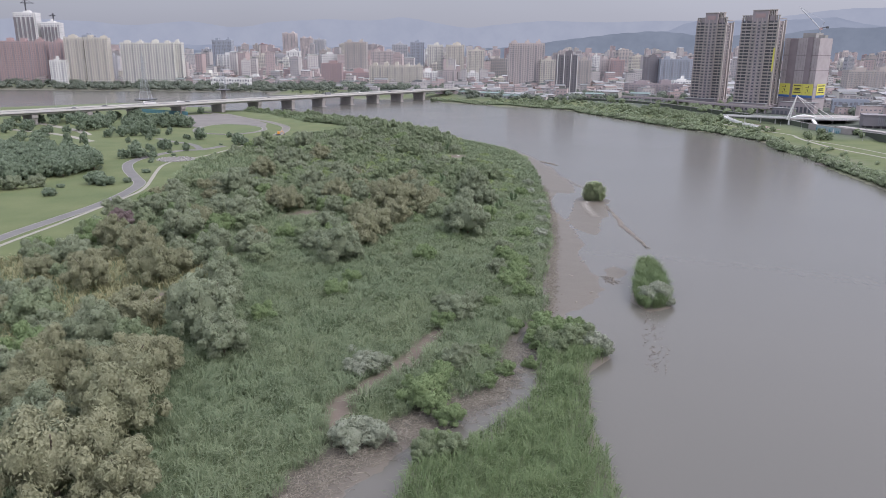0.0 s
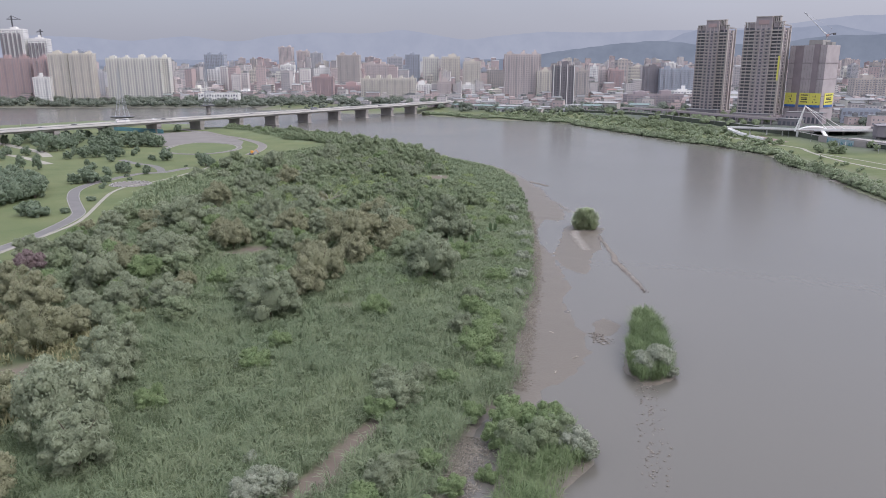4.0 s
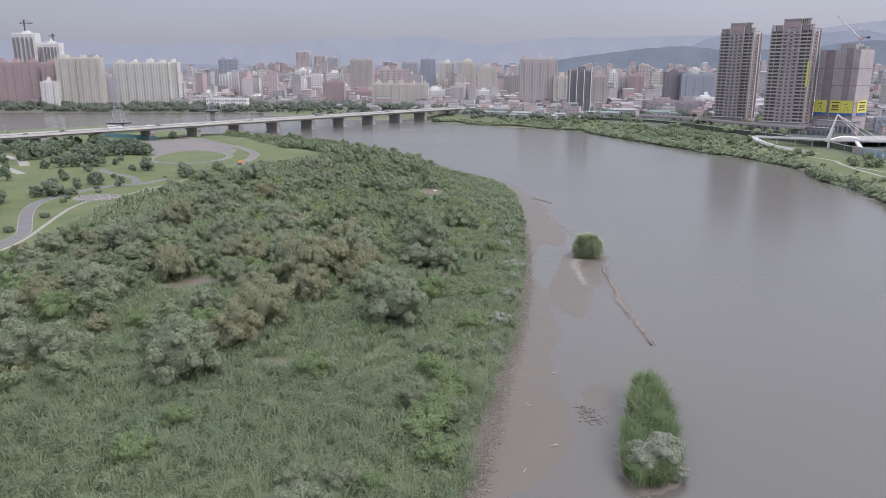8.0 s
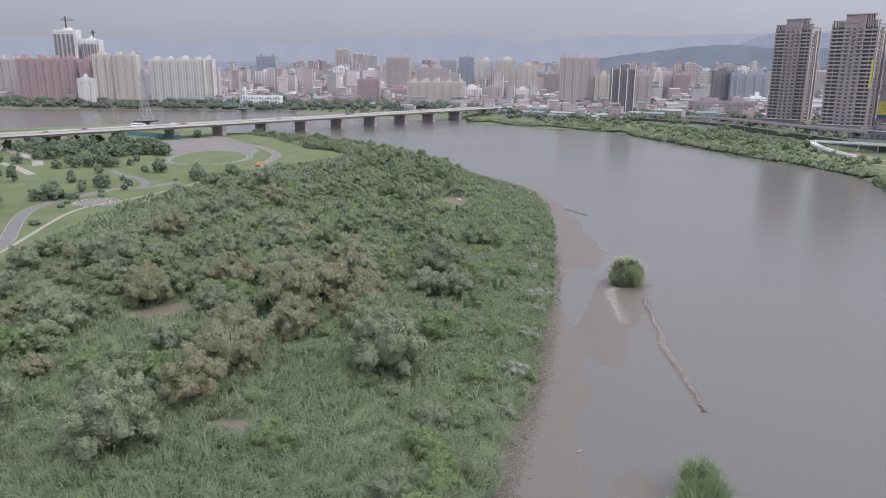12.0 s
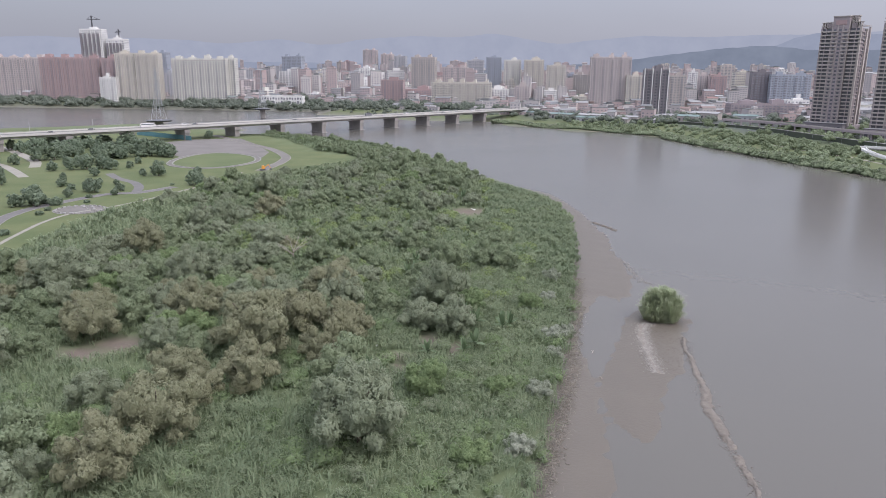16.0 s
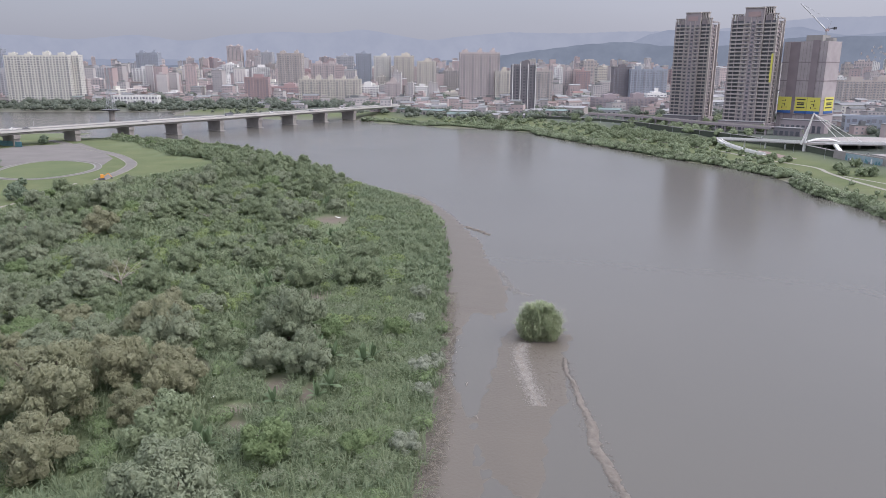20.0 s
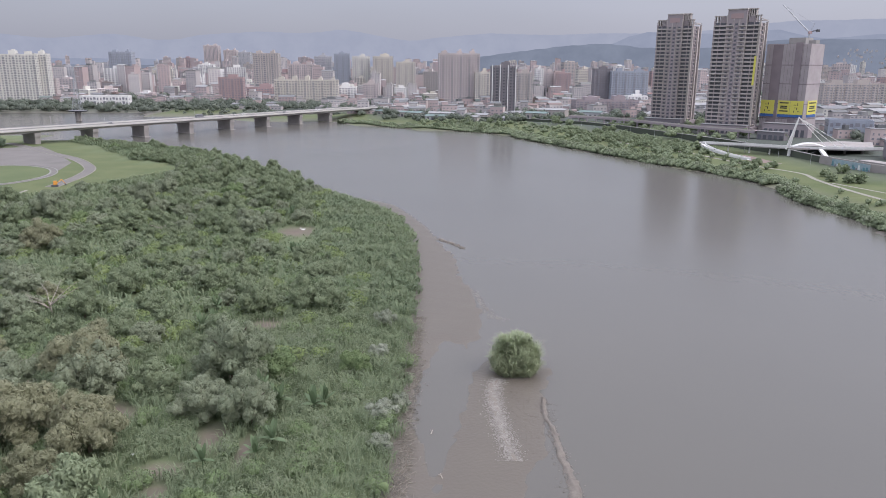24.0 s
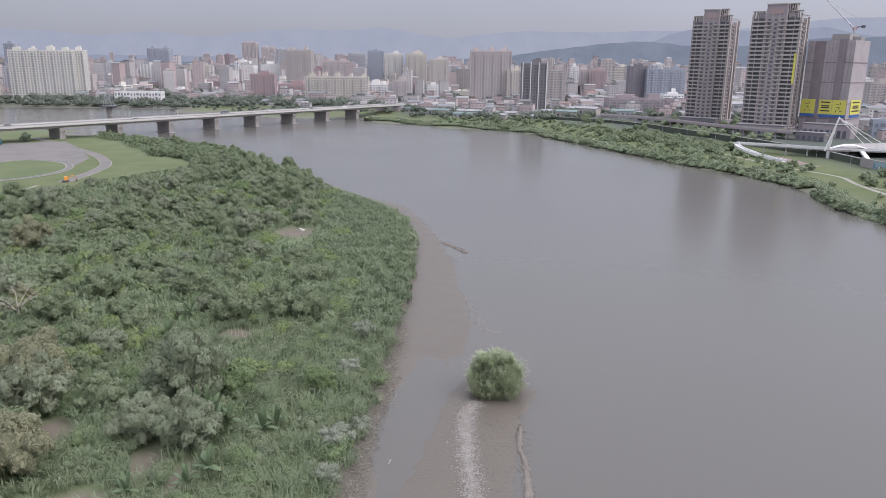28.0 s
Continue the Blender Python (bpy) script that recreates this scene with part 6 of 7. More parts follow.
def block(label, x, y, w, d, top, wall, floors=0, bays=0, rot=0.0, near=False, crown=1, ledges=True, name="apartment_block", roof=None, z0=CITY_Z):
    """A tower or slab with its front at y: walls, roof parapet, roof huts, storey ledges, windows."""
    h = top - z0
    floors = floors or max(2, round(h / 3.2))
    bays = bays or max(3, round(w / 4.0))
    e = thing(name, label, "building", x, y + d / 2, z0, rot)
    part("wall", Geo().box(0, 0, -2, w, d, h + 2), wall, e)
    g = Geo()
    for a, b, sx, sy in ((0, -d / 2 + 0.2, w + 0.3, 0.4), (0, d / 2 - 0.2, w + 0.3, 0.4), (-w / 2 + 0.2, 0, 0.4, d), (w / 2 - 0.2, 0, 0.4, d)):
        g.box(a, b, h, sx, sy, 1.2)
    part("parapet", g, wall, e)
    for k in range(crown):
        cx = (k + 0.5) * w / crown - w / 2
        cx += rng.uniform(-0.1, 0.1) * w / crown
        part("roof_hut", Geo().box(cx, 0, h, w / crown * rng.uniform(0.28, 0.45), d * 0.5, rng.uniform(3.0, 6.0)).box(cx + 1, 0, h + 3, w / crown * 0.16, d * 0.25, rng.uniform(2, 5)), wall, e)
        part("water_tank", Geo().tube((cx + w / crown * 0.3, 0, h), (cx + w / crown * 0.3, 0, h + 2.4), 1.1, 1.1, 8), STEEL, e)
    glass, frame_g, bw, fh = Geo(), Geo(), w / bays, h / floors
    for i in range(bays):
        u = (i + 0.5) * bw - w / 2
        if i % 3 == 1:
            # a column of balconies: flat dark glass strip as recess shade behind pale slabs
            glass.box(u, -d / 2 - 0.05, 0, bw * 0.72, 0.2, h - 1)
            for j in range(floors):
                frame_g.box(u, -d / 2 - 0.4, j * fh, bw * 0.8, 0.9, fh * 0.36)
        elif not near:
            for j in range(floors):
                glass.pane(u + rng.uniform(-0.1, 0.1) * bw, -d / 2 - 0.12, (j + 0.3) * fh, bw * 0.46, fh * 0.46)
        if i and i % 3 != 2:
            frame_g.box(u - bw / 2, -d / 2 - 0.25, 0, 0.7, 0.6, h)
    for sx in (-1, 1):
        for i in range(max(2, int(d / 5))):
            for j in range(floors):
                glass.side_pane(sx * (w / 2 + 0.12), ((i + 0.5) / max(2, int(d / 5)) - 0.5) * d, (j + 0.3) * fh, 2.0, fh * 0.45)
    part("glazing", glass, GLASS if near else GLASS_HAZE, e)["kind"] = "stuff"
    if ledges:
        part("balcony_banding", frame_g, wall, e)["kind"] = "stuff"
    if near:
        for i in range(bays):
            for j in range(floors):
                if i % 3 != 1:
                    part("window", win_big, None, e, at=pose((i + 0.5) * bw - w / 2, -d / 2 - 0.06, (j + 0.3) * fh))
        for k in range(4):
            part("fin", Geo().box((k / 3 - 0.5) * w * 0.98, -d / 2 - 0.5, 0, 0.9, 1.0, h + 2.5), WHITE, e, "white vertical fin")
    return e


block("pink and beige apartment slab by the far river bank", -800, 1222, 84, 18, 70, W_PINK, crown=4, rot=8)
block("brick-red apartment slab with many small windows", -690, 1190, 93, 20, 70, W_RED, crown=4, rot=8)
block("dark red end wing of an apartment slab", -622, 1188, 25, 20, 69, W_RED, crown=1, rot=8)
block("small white apartment house before red blocks", -604, 1150, 24.5, 12, 41, W_WHITE, crown=1, rot=8)
block("beige apartment tower with stepped roof", -584, 1166, 29, 18, 76, W_BEIGE, crown=1, rot=8)
block("beige apartment tower beside its twin", -549, 1166, 35, 18, 76, W_BEIGE, crown=2, rot=8)
block("narrow grey-beige block between towers", -586, 1300, 18, 14, 47, W_GREY, rot=8)
block("broad white apartment tower with tall roof huts", -477, 1186, 82, 16, 69, W_CREAM, crown=4, rot=6)
block("cream rear wing of a white tower", -438, 1204, 19, 18, 70, W_CREAM, crown=1, rot=6)
block("brown low apartment house by the river", -444, 1232, 25, 14, 37, W_PINK, rot=6)
block("unfinished white concrete tower with dark bays", -798, 1420, 40, 26, 124, W_WHITE, crown=1, rot=10)
block("second unfinished tower under construction", -756, 1428, 32, 26, 107, W_WHITE, crown=1, rot=10)
block("slim blue-green glass office tower", -864, 1800, 23, 20, 91, W_BLUE)
block("blue-grey office tower in the city", -526, 1750, 46, 24, 82, W_BLUE, crown=2)
block("far pink high-rise cluster in haze", -545, 2600, 45, 40, 118, W_PINK, crown=2)
block("far pink high-rise with stepped top", -490, 2620, 40, 40, 104, W_PINK, crown=2)
block("far grey high-rise in haze", -440, 2600, 38, 40, 98, W_GREY, crown=1)
block("pale tower with a pointed roof", -390, 1900, 34, 24, 58, W_WHITE)
block("red and pink apartment house", -187, 1216, 34, 16, 40, W_RED)
block("dark red low apartment row", -150, 1262, 50, 18, 25, W_RED)
block("tall tan tower with an arched crown", -171, 1414, 42, 26, 76, W_TAN, crown=2)
block("long beige apartment slab facing the river", -78, 1176, 86, 14, 38, W_BEIGE, crown=5)
block("white mid-rise apartments by the bridge", -27, 1214, 29, 14, 28, W_WHITE)
block("red-fronted apartment house near the bridge", 8, 1200, 22, 14, 33, W_PINK)
block("grey office tower in the centre", -104, 1700, 35, 20, 75, W_GREY)
block("slate grey tower beside its neighbour", -62, 1650, 31, 20, 80, W_BLUE)
block("pink apartment tower in the second row", -136, 1600, 50, 22, 60, W_PINK, crown=2)
block("beige tower with vertical bays", -21, 1572, 33, 20, 74, W_CREAM)
block("beige twin tower with vertical bays", 21, 1546, 38, 20, 74, W_BEIGE)
block("plain beige apartment tower", 62, 1500, 35, 20, 64, W_BEIGE)
block("pink triple tower with roof huts", 131, 1188, 56, 18, 74, W_PINK, crown=3)
block("low beige wing of a pink tower", 166, 1180, 27, 14, 49, W_BEIGE)
block("charcoal residential tower with white fins", 164, 991, 27, 16, 57, W_DARK, near=True, crown=1)
block("beige tower behind a charcoal one", 210, 1120, 24, 16, 50, W_TAN)
block("pale narrow slab in the second row", 306, 1500, 14, 14, 54, W_WHITE)
block("pink block in the second row", 325, 1500, 24, 14, 49, W_PINK)
block("brown-pink block in the second row", 346, 1480, 26, 14, 47, W_RED)
block("chequered dark tower by the blue block", 323, 1150, 24, 14, 55, W_DARK)
block("slate blue residential block with white frames", 357, 1140, 50, 14, 52, W_BLUE, crown=2)
block("long low station hall with pale roof", 357, 1500, 102, 30, 20, ROOF_WHITE, floors=2, ledges=False)
block("low brown institute building with white roof", 287, 1000, 74, 24, 20, W_MAUVE, crown=2)
block("low white house beside the towers", 349, 1080, 26, 16, 22, W_WHITE)
block("tan office slab behind the construction site", 629, 1050, 110, 18, 39, W_TAN, crown=3)
block("brown office slab behind sheds", 732, 1100, 57, 18, 34, W_PINK, crown=2)
block("long white pump station on the far bank", -336, 1150, 61, 14, 17, W_WHITE, floors=2, crown=0)

block("low white pavilion at the bridge end", 58, 1032, 40, 12, 12, W_WHITE, floors=2, crown=0)

# the rest of the city, by rows
walls = [W_PINK, W_BEIGE, W_CREAM, W_WHITE, W_GREY, W_TAN, W_RED, W_BLUE]
share = [0.28, 0.16, 0.12, 0.12, 0.10, 0.10, 0.09, 0.03]
words = {W_PINK: "pink", W_BEIGE: "beige", W_CREAM: "cream", W_WHITE: "white", W_GREY: "grey", W_TAN: "tan", W_RED: "brick-red", W_BLUE: "slate blue"}
for n, y0, y1, lo, hi in ((64, 1260, 1420, 10, 26), (110, 1420, 1800, 14, 50), (140, 1800, 2500, 18, 66), (140, 2500, 3700, 24, 90)):
    for k in range(n):
        y = rng.uniform(y0, y1)
        x = -0.74 * y + (k + rng.uniform(0, 1)) / n * 1.52 * y
        if y < 1500 and x > 150:
            continue
        m = walls[int(rng.choice(len(walls), p=share))]
        top = CITY_Z + lo + (hi - lo) * rng.uniform(0, 1) ** 1.8
        far_block("%s %s in the hazy city" % (words[m], "apartment tower" if top > 31 else "apartment house"), x, y, rng.uniform(14, 38), rng.uniform(12, 20), top, m, int(rng.integers(4, 9)), 1, rng.uniform(-25, 25))

# low roofs between the towers
roofs = [ROOF_GREY, ROOF_WHITE, ROOF_RED, ROOF_GREEN]
for k in range(110):
    y = rng.uniform(1110, 2300) if k % 2 else rng.uniform(820, 1300)
    x = rng.uniform(-0.72 * y, 0.78 * y) if k % 2 else rng.uniform(390, 760)
    if inside_depth(np.array([x]), np.array([y]), FAR_BANK)[0] > -75:
        continue
    w, d, h = rng.uniform(12, 34), rng.uniform(10, 20), rng.uniform(6, 15)
    m = roofs[int(rng.choice(4, p=[0.4, 0.33, 0.15, 0.12]))]
    e = part("low_house", Geo().box(0, 0, -1, w, d, h + 1), W_CREAM if k % 3 else W_GREY, None, at=pose(x, y, CITY_Z, 0, 0, rng.uniform(-20, 20)))
    tagged(e, "low %s house with a %s sheet roof" % ("cream" if k % 3 else "grey", m.name.split("_")[-1]), "building", "low houses")
    g = Geo()
    g.add([(-w / 2 - 0.5, -d / 2 - 0.5, h), (w / 2 + 0.5, -d / 2 - 0.5, h), (w / 2 + 0.5, 0, h + 2.2), (-w / 2 - 0.5, 0, h + 2.2), (w / 2 + 0.5, d / 2 + 0.5, h), (-w / 2 - 0.5, d / 2 + 0.5, h)],
          [(0, 1, 2, 3), (3, 2, 4, 5), (0, 3, 5), (1, 4, 2)])
    part("roof", g, m, e)
    g = Geo()
    for i in range(int(w / 4)):
        for j in range(max(1, int(h / 3.2))):
            g.pane(-w / 2 + 2 + 4 * i, -d / 2 - 0.12, 1 + 3.2 * j, 1.8, 1.4)
    s = part("glazing", g, GLASS_HAZE, e)
    s["kind"] = "stuff"


def house_mass(label, n, x0, x1, y0, y1, lo, hi, w0, w1, keep=-70):
    """Hundreds of small houses crowded together, walls, roofs and glazing."""
    walls, roofs = {HOUSE_A: Geo(), HOUSE_B: Geo()}, {HOUSE_ROOF: Geo(), HOUSE_ROOF_B: Geo()}
    glass = Geo()
    xs, ys = rng.uniform(x0, x1, n), rng.uniform(y0, y1, n)
    dep = inside_depth(xs, ys, FAR_BANK)
    for x, y, far in zip(xs, ys, dep):
        if far > keep or any(abs(x - u) + abs(y - v) < q for u, v, q in ((373, 766, 48), (329, 775, 46), (304, 847, 46), (287, 1010, 55), (164, 1000, 32), (345, 590, 60), (395, 560, 60), (406, 735, 36))):
            continue
        w, d, h, rot = rng.uniform(w0, w1), rng.uniform(w0, w1) * 0.8, lo + (hi - lo) * rng.uniform(0, 1) ** 2, rng.uniform(-22, 22)
        c, s = math.cos(radians(rot)), math.sin(radians(rot))
        at = lambda u, v: (x + c * u - s * v, y + s * u + c * v)
        wall = walls[HOUSE_A if rng.uniform() < 0.48 else HOUSE_B]
        roof = roofs[HOUSE_ROOF if rng.uniform() < 0.84 else HOUSE_ROOF_B]
        wall.box(x, y, CITY_Z - 1, w, d, h + 1, rot)
        if rng.uniform() < 0.45:
            q = [(*at(sx * (w / 2 + 0.4), sy * (d / 2 + 0.4)), CITY_Z + h + 0.02) for sx, sy in ((-1, -1), (1, -1), (1, 1), (-1, 1))]
            t = [(*at(-w / 2 - 0.4, 0), CITY_Z + h + 1.9), (*at(w / 2 + 0.4, 0), CITY_Z + h + 1.9)]
            roof.add(q + t, [(0, 1, 5, 4), (2, 3, 4, 5), (0, 4, 3), (1, 2, 5)])
        else:
            roof.box(x, y, CITY_Z + h, w + 0.5, d + 0.5, 0.5, rot)
            u, v = at(rng.uniform(-0.25, 0.25) * w, rng.uniform(-0.2, 0.2) * d)
            (wall if rng.uniform() < 0.5 else roof).box(u, v, CITY_Z + h + 0.5, w * rng.uniform(0.25, 0.6), d * rng.uniform(0.3, 0.6), rng.uniform(1.5, 3.2), rot)
        for j in range(max(1, int(h / 3.2))):
            for i in range(max(2, int(w / 3.6))):
                u, v = at(-w / 2 + (i + 0.5) * w / max(2, int(w / 3.6)), -d / 2 - 0.1)
                ww, wz, wh = rng.uniform(0.6, 1.3), CITY_Z + 1 + 3.2 * j, rng.uniform(1.0, 1.8)
                glass.add([(u - c * ww, v - s * ww, wz), (u + c * ww, v + s * ww, wz), (u + c * ww, v + s * ww, wz + wh), (u - c * ww, v - s * ww, wz + wh)], [(0, 1, 2, 3)])
    e = thing("house_cluster", label, "houses", kind="stuff")
    for m, g in (*walls.items(), *roofs.items()):
        part("wall" if m in walls else "roof", g, m, e)["kind"] = "stuff"
    part("glazing", glass, GLASS_HAZE, e)["kind"] = "stuff"


house_mass("crowded low houses and workshops behind the building site", 520, 380, 820, 590, 1060, 4, 15, 8, 20, -95)
house_mass("low roofs and houses along the far flood wall", 260, -160, 420, 930, 1220, 4, 14, 8, 20)
house_mass("low houses along the upstream bank", 200, -1100, -150, 1190, 1320, 5, 16, 9, 22)
house_mass("dense hazy quarter of small houses", 780, -1250, 1250, 1230, 1900, 7, 26, 8, 19)
house_mass("far dense quarter of houses in haze", 420, -1800, 1900, 1900, 2900, 10, 34, 14, 32)
house_mass("crowded mid-rise apartment houses in haze", 620, -1350, 1150, 1330, 2300, 14, 52, 10, 21)
house_mass("distant mid-rise apartment houses in thick haze", 560, -1900, 1900, 2300, 3600, 24, 80, 13, 27)
block("slate blue low office with an overhanging pale roof", 406, 722, 32, 20, 17, W_BLUE, floors=2, bays=7, rot=-24, crown=0, name="office_building")


# belts of trees between river and city, and along its streets
def tree_belt(name, label, n, x0, x1, y0, y1, r0, r1, leaves, size, z, keep=-6):
    xs, ys = rng.uniform(x0, x1, n), rng.uniform(y0, y1, n)
    d = inside_depth(xs, ys, FAR_BANK)
    vs, fs, c = [], [], 0
    for x, y, far in zip(xs, ys, d):
        if far > keep:
            continue
        r = rng.uniform(r0, r1)
        lobes = [(0, 0, r, r, r * 0.9), (r * 0.7, 0.2 * r, r * 0.8, r * 0.7, r * 0.6), (-r * 0.6, -0.3 * r, r * 0.7, r * 0.7, r * 0.6)]
        v, f = leaf_shell(lobes, leaves, size, single=True)
        for lx, ly, lz, lr, lh in lobes:
            f = np.concatenate([f, PUFF_F + len(v)])
            v = np.concatenate([v, PUFF_V * rng.uniform(0.75, 1.0, (len(PUFF_V), 1)) * (lr * 0.92, lr * 0.92, lh * 0.95) + (lx, ly, lz)])
        v[:, 2] = np.maximum(v[:, 2], -0.5)
        vs.append(v + (x, y, z if far < -60 else float(ground_z(x, y))))
        fs.append(f + c)
        c += len(v)
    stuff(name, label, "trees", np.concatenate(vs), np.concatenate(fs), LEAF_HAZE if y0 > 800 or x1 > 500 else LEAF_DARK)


tree_belt("tree_belt", "dark green trees lining the far river bank", 900, -1100, -40, 1080, 1200, 2.0, 5.5, 60, 1.1, 5)
tree_belt("bank_scrub", "reeds and low scrub on the far river bank", 900, -1150, 60, 1010, 1190, 1.2, 2.6, 30, 1.0, 2, -4)
tree_belt("tree_belt", "street trees among the near city houses", 380, -200, 420, 860, 1250, 2.5, 5.0, 60, 1.0, 5, -60)
tree_belt("tree_belt", "street trees and gardens across the city", 420, -1200, 1000, 1250, 2400, 4.0, 9.0, 36, 2.0, 5)
tree_belt("tree_belt", "garden trees behind the building site", 300, 370, 800, 590, 1040, 2.2, 4.6, 60, 0.9, 5, -80)


def site_crane(x, y, z, h, arm, turn):
    e = thing("tower_crane", "distant tower crane on an unfinished high-rise", "crane", x, y, z, turn, "distant cranes")
    part("mast", Geo().box(0, 0, 0, 2.0, 2.0, h), STEEL_DARK, e)
    part("jib", Geo().box(arm * 0.2, 0, h * 0.72, arm * 1.4, 1.3, 1.4), STEEL_DARK, e)
    part("tie", Geo().tube((0, 0, h), (arm * 0.8, 0, h * 0.74), 0.35, 0.35, 4).tube((0, 0, h), (-arm * 0.45, 0, h * 0.74), 0.35, 0.35, 4), STEEL_DARK, e)


site_crane(-796, 1428, 124, 25, 17, 10)
site_crane(-752, 1440, 107, 18, 20, 140)
# white houses on the wooded slope
for k in range(90):
    a, el = rng.uniform(31, 37.5), rng.uniform(0.3, 1.2)
    x, y, z = 3960 * math.sin(radians(a)), 3960 * math.cos(radians(a)), 57 + 3960 * math.tan(radians(el))
    w, h = rng.uniform(5, 11), rng.uniform(4, 7)
    e = part("hillside_house", Geo().box(0, 0, -3, w, 30, h + 3).box(0, 0, h, w * 0.4, 10, 2), W_GREY if k % 3 else W_PINK, None, at=pose(x, y, z, 0, 0, -a))
    tagged(e, "pale house on the wooded hillside", "house", "hillside houses")

tree_belt("bank_scrub", "rough scrub and tall weeds on the far bank", 1150, 40, 262, 560, 900, 0.8, 2.2, 46, 0.45, 2, -5)
tree_belt("bank_scrub", "weeds at the edge of the far lawn", 160, 205, 245, 300, 560, 0.7, 1.6, 46, 0.4, 2, -4)
tree_belt("tree_belt", "trees among the sheds by the bridge", 120, 0, 260, 880, 1010, 2.0, 4.2, 90, 0.7, 4.6, -30)


# the thick hedge of shrubs right at the water's edge of the far bank
def shore_hedge(label, s0, s1, step, rows, r0, r1):
    vs, fs, c = [], [], 0
    s = s0
    while s < s1:
        x, y, h = along(SHORE, s)
        w = radians(h - 90)
        for k in range(rows):
            if 205 < s < 222 and k < 3:
                continue
            o, r = 0.6 + 2.3 * k + rng.uniform(-0.8, 0.8), rng.uniform(r0, r1)
            px, py = x + o * math.cos(w), y + o * math.sin(w)
            lobes = [(0, 0, r * 0.6, r, r * 0.8), (r * 0.7, 0.2 * r, r * 0.4, r * 0.7, r * 0.55), (-r * 0.6, -0.4 * r, r * 0.45, r * 0.7, r * 0.6)]
            v, f = leaf_shell(lobes, 70, 0.42, single=True)
            for lx, ly, lz, lr, lh in lobes:
                f = np.concatenate([f, PUFF_F + len(v)])
                v = np.concatenate([v, PUFF_V * rng.uniform(0.75, 1.0, (len(PUFF_V), 1)) * (lr * 0.9, lr * 0.9, lh * 0.95) + (lx, ly, lz)])
            v[:, 2] = np.maximum(v[:, 2], -0.6)
            vs.append(v + (px, py, float(ground_z(px, py)) + 0.1))
            fs.append(f + c)
            c += len(v)
        s += step * rng.uniform(0.7, 1.3)
    stuff("shore_hedge", label, "shrubs", np.concatenate(vs), np.concatenate(fs), LEAF_DARK)


shore_hedge("thick dark green scrub along the lower far bank", 0, 235, 2.2, 5, 1.2, 2.0)
shore_hedge("dense shrubs lining the far bank", 222, 560, 2.4, 4, 1.2, 2.7)
shore_hedge("dense low scrub on the upper far bank", 560, 900, 2.8, 2, 1.3, 2.4)

for label, x, y, w, d, h, rot, m in (("mauve site hoarding before the unfinished tower", 352, 726, 34, 10, 10, -48, W_MAUVE), ("dark site office beside the hoarding", 326, 700, 20, 8, 6, -48, W_DARK),
                                     ("grey arcade below the riverside towers", 313, 754, 36, 9, 7, -38, W_MAUVE), ("dark shop row below the riverside towers", 289, 827, 33, 9, 7, -38, W_DARK)):
    e = part("arcade" if h == 7 else "site_hut", Geo().box(0, 0, -1, w, d, h + 1), m, None, at=pose(x, y, CITY_Z, 0, 0, rot))
    tagged(e, label, "building")
    part("roof", Geo().box(0, 0, h, w + 0.6, d + 0.6, 0.5), ROOF_GREY, e)
    for k in range(int(w / 4)):
        part("opening", Geo().box(-w / 2 + 2 + 4 * k, -d / 2 - 0.1, 0.6, 2.4, 0.3, h * 0.55), GLASS, e)
tree_belt("tree_belt", "street trees at the foot of the towers", 90, 255, 345, 690, 890, 2.0, 3.6, 90, 0.6, 5, -58)

for x, y, w, top in ((-798, 1420, 40, 124), (-756, 1428, 32, 107)):
    for k in range(5):
        e = part("bay_cladding", Geo().box((k - 2) * w / 5.2, -0.9, 0, w / 10, 2.4, top - 12), W_DARK, None, at=pose(x, y, CITY_Z, 0, 0, 10))
        tagged(e, "tall dark bay on an unfinished white tower", "cladding", "dark tower bays")
# ---- small things on mud and in the wood ----
def lumps(name, label, category, line, n, spread, r0, r1, material, flat=0.45, z=0.0, kind="stuff"):
    """Irregular stones or clods strewn along a line, more of them near its middle."""
    base = bmesh.new()
    bmesh.ops.create_icosphere(base, subdivisions=1, radius=1.0)
    bv = np.array([v.co[:] for v in base.verts])
    bf = np.array([[v.index for v in f.verts] for f in base.faces])
    base.free()
    total = sum(math.hypot(b[0] - a[0], b[1] - a[1]) for a, b in zip(line, line[1:]))
    vs, fs = [], []
    for k in range(n):
        x, y, h = along(line, rng.uniform(0, total))
        o = rng.normal() * spread
        w = radians(h - 90)
        x, y = x + o * math.cos(w), y + o * math.sin(w)
        r = rng.uniform(r0, r1)
        v = bv * rng.uniform(0.75, 1.25, bv.shape) * (r * rng.uniform(0.8, 1.6), r, r * flat)
        a = rng.uniform(0, 6.28)
        v = np.stack([v[:, 0] * math.cos(a) - v[:, 1] * math.sin(a), v[:, 0] * math.sin(a) + v[:, 1] * math.cos(a), v[:, 2]], -1)
        vs.append(v + (x, y, max(z, float(ground_z(x, y))) + 0.1 * r))
        fs.append(bf + len(bv) * k)
    return tagged(part(name, np_mesh(name, np.concatenate(vs), np.concatenate(fs)), material), label, category, kind=kind)


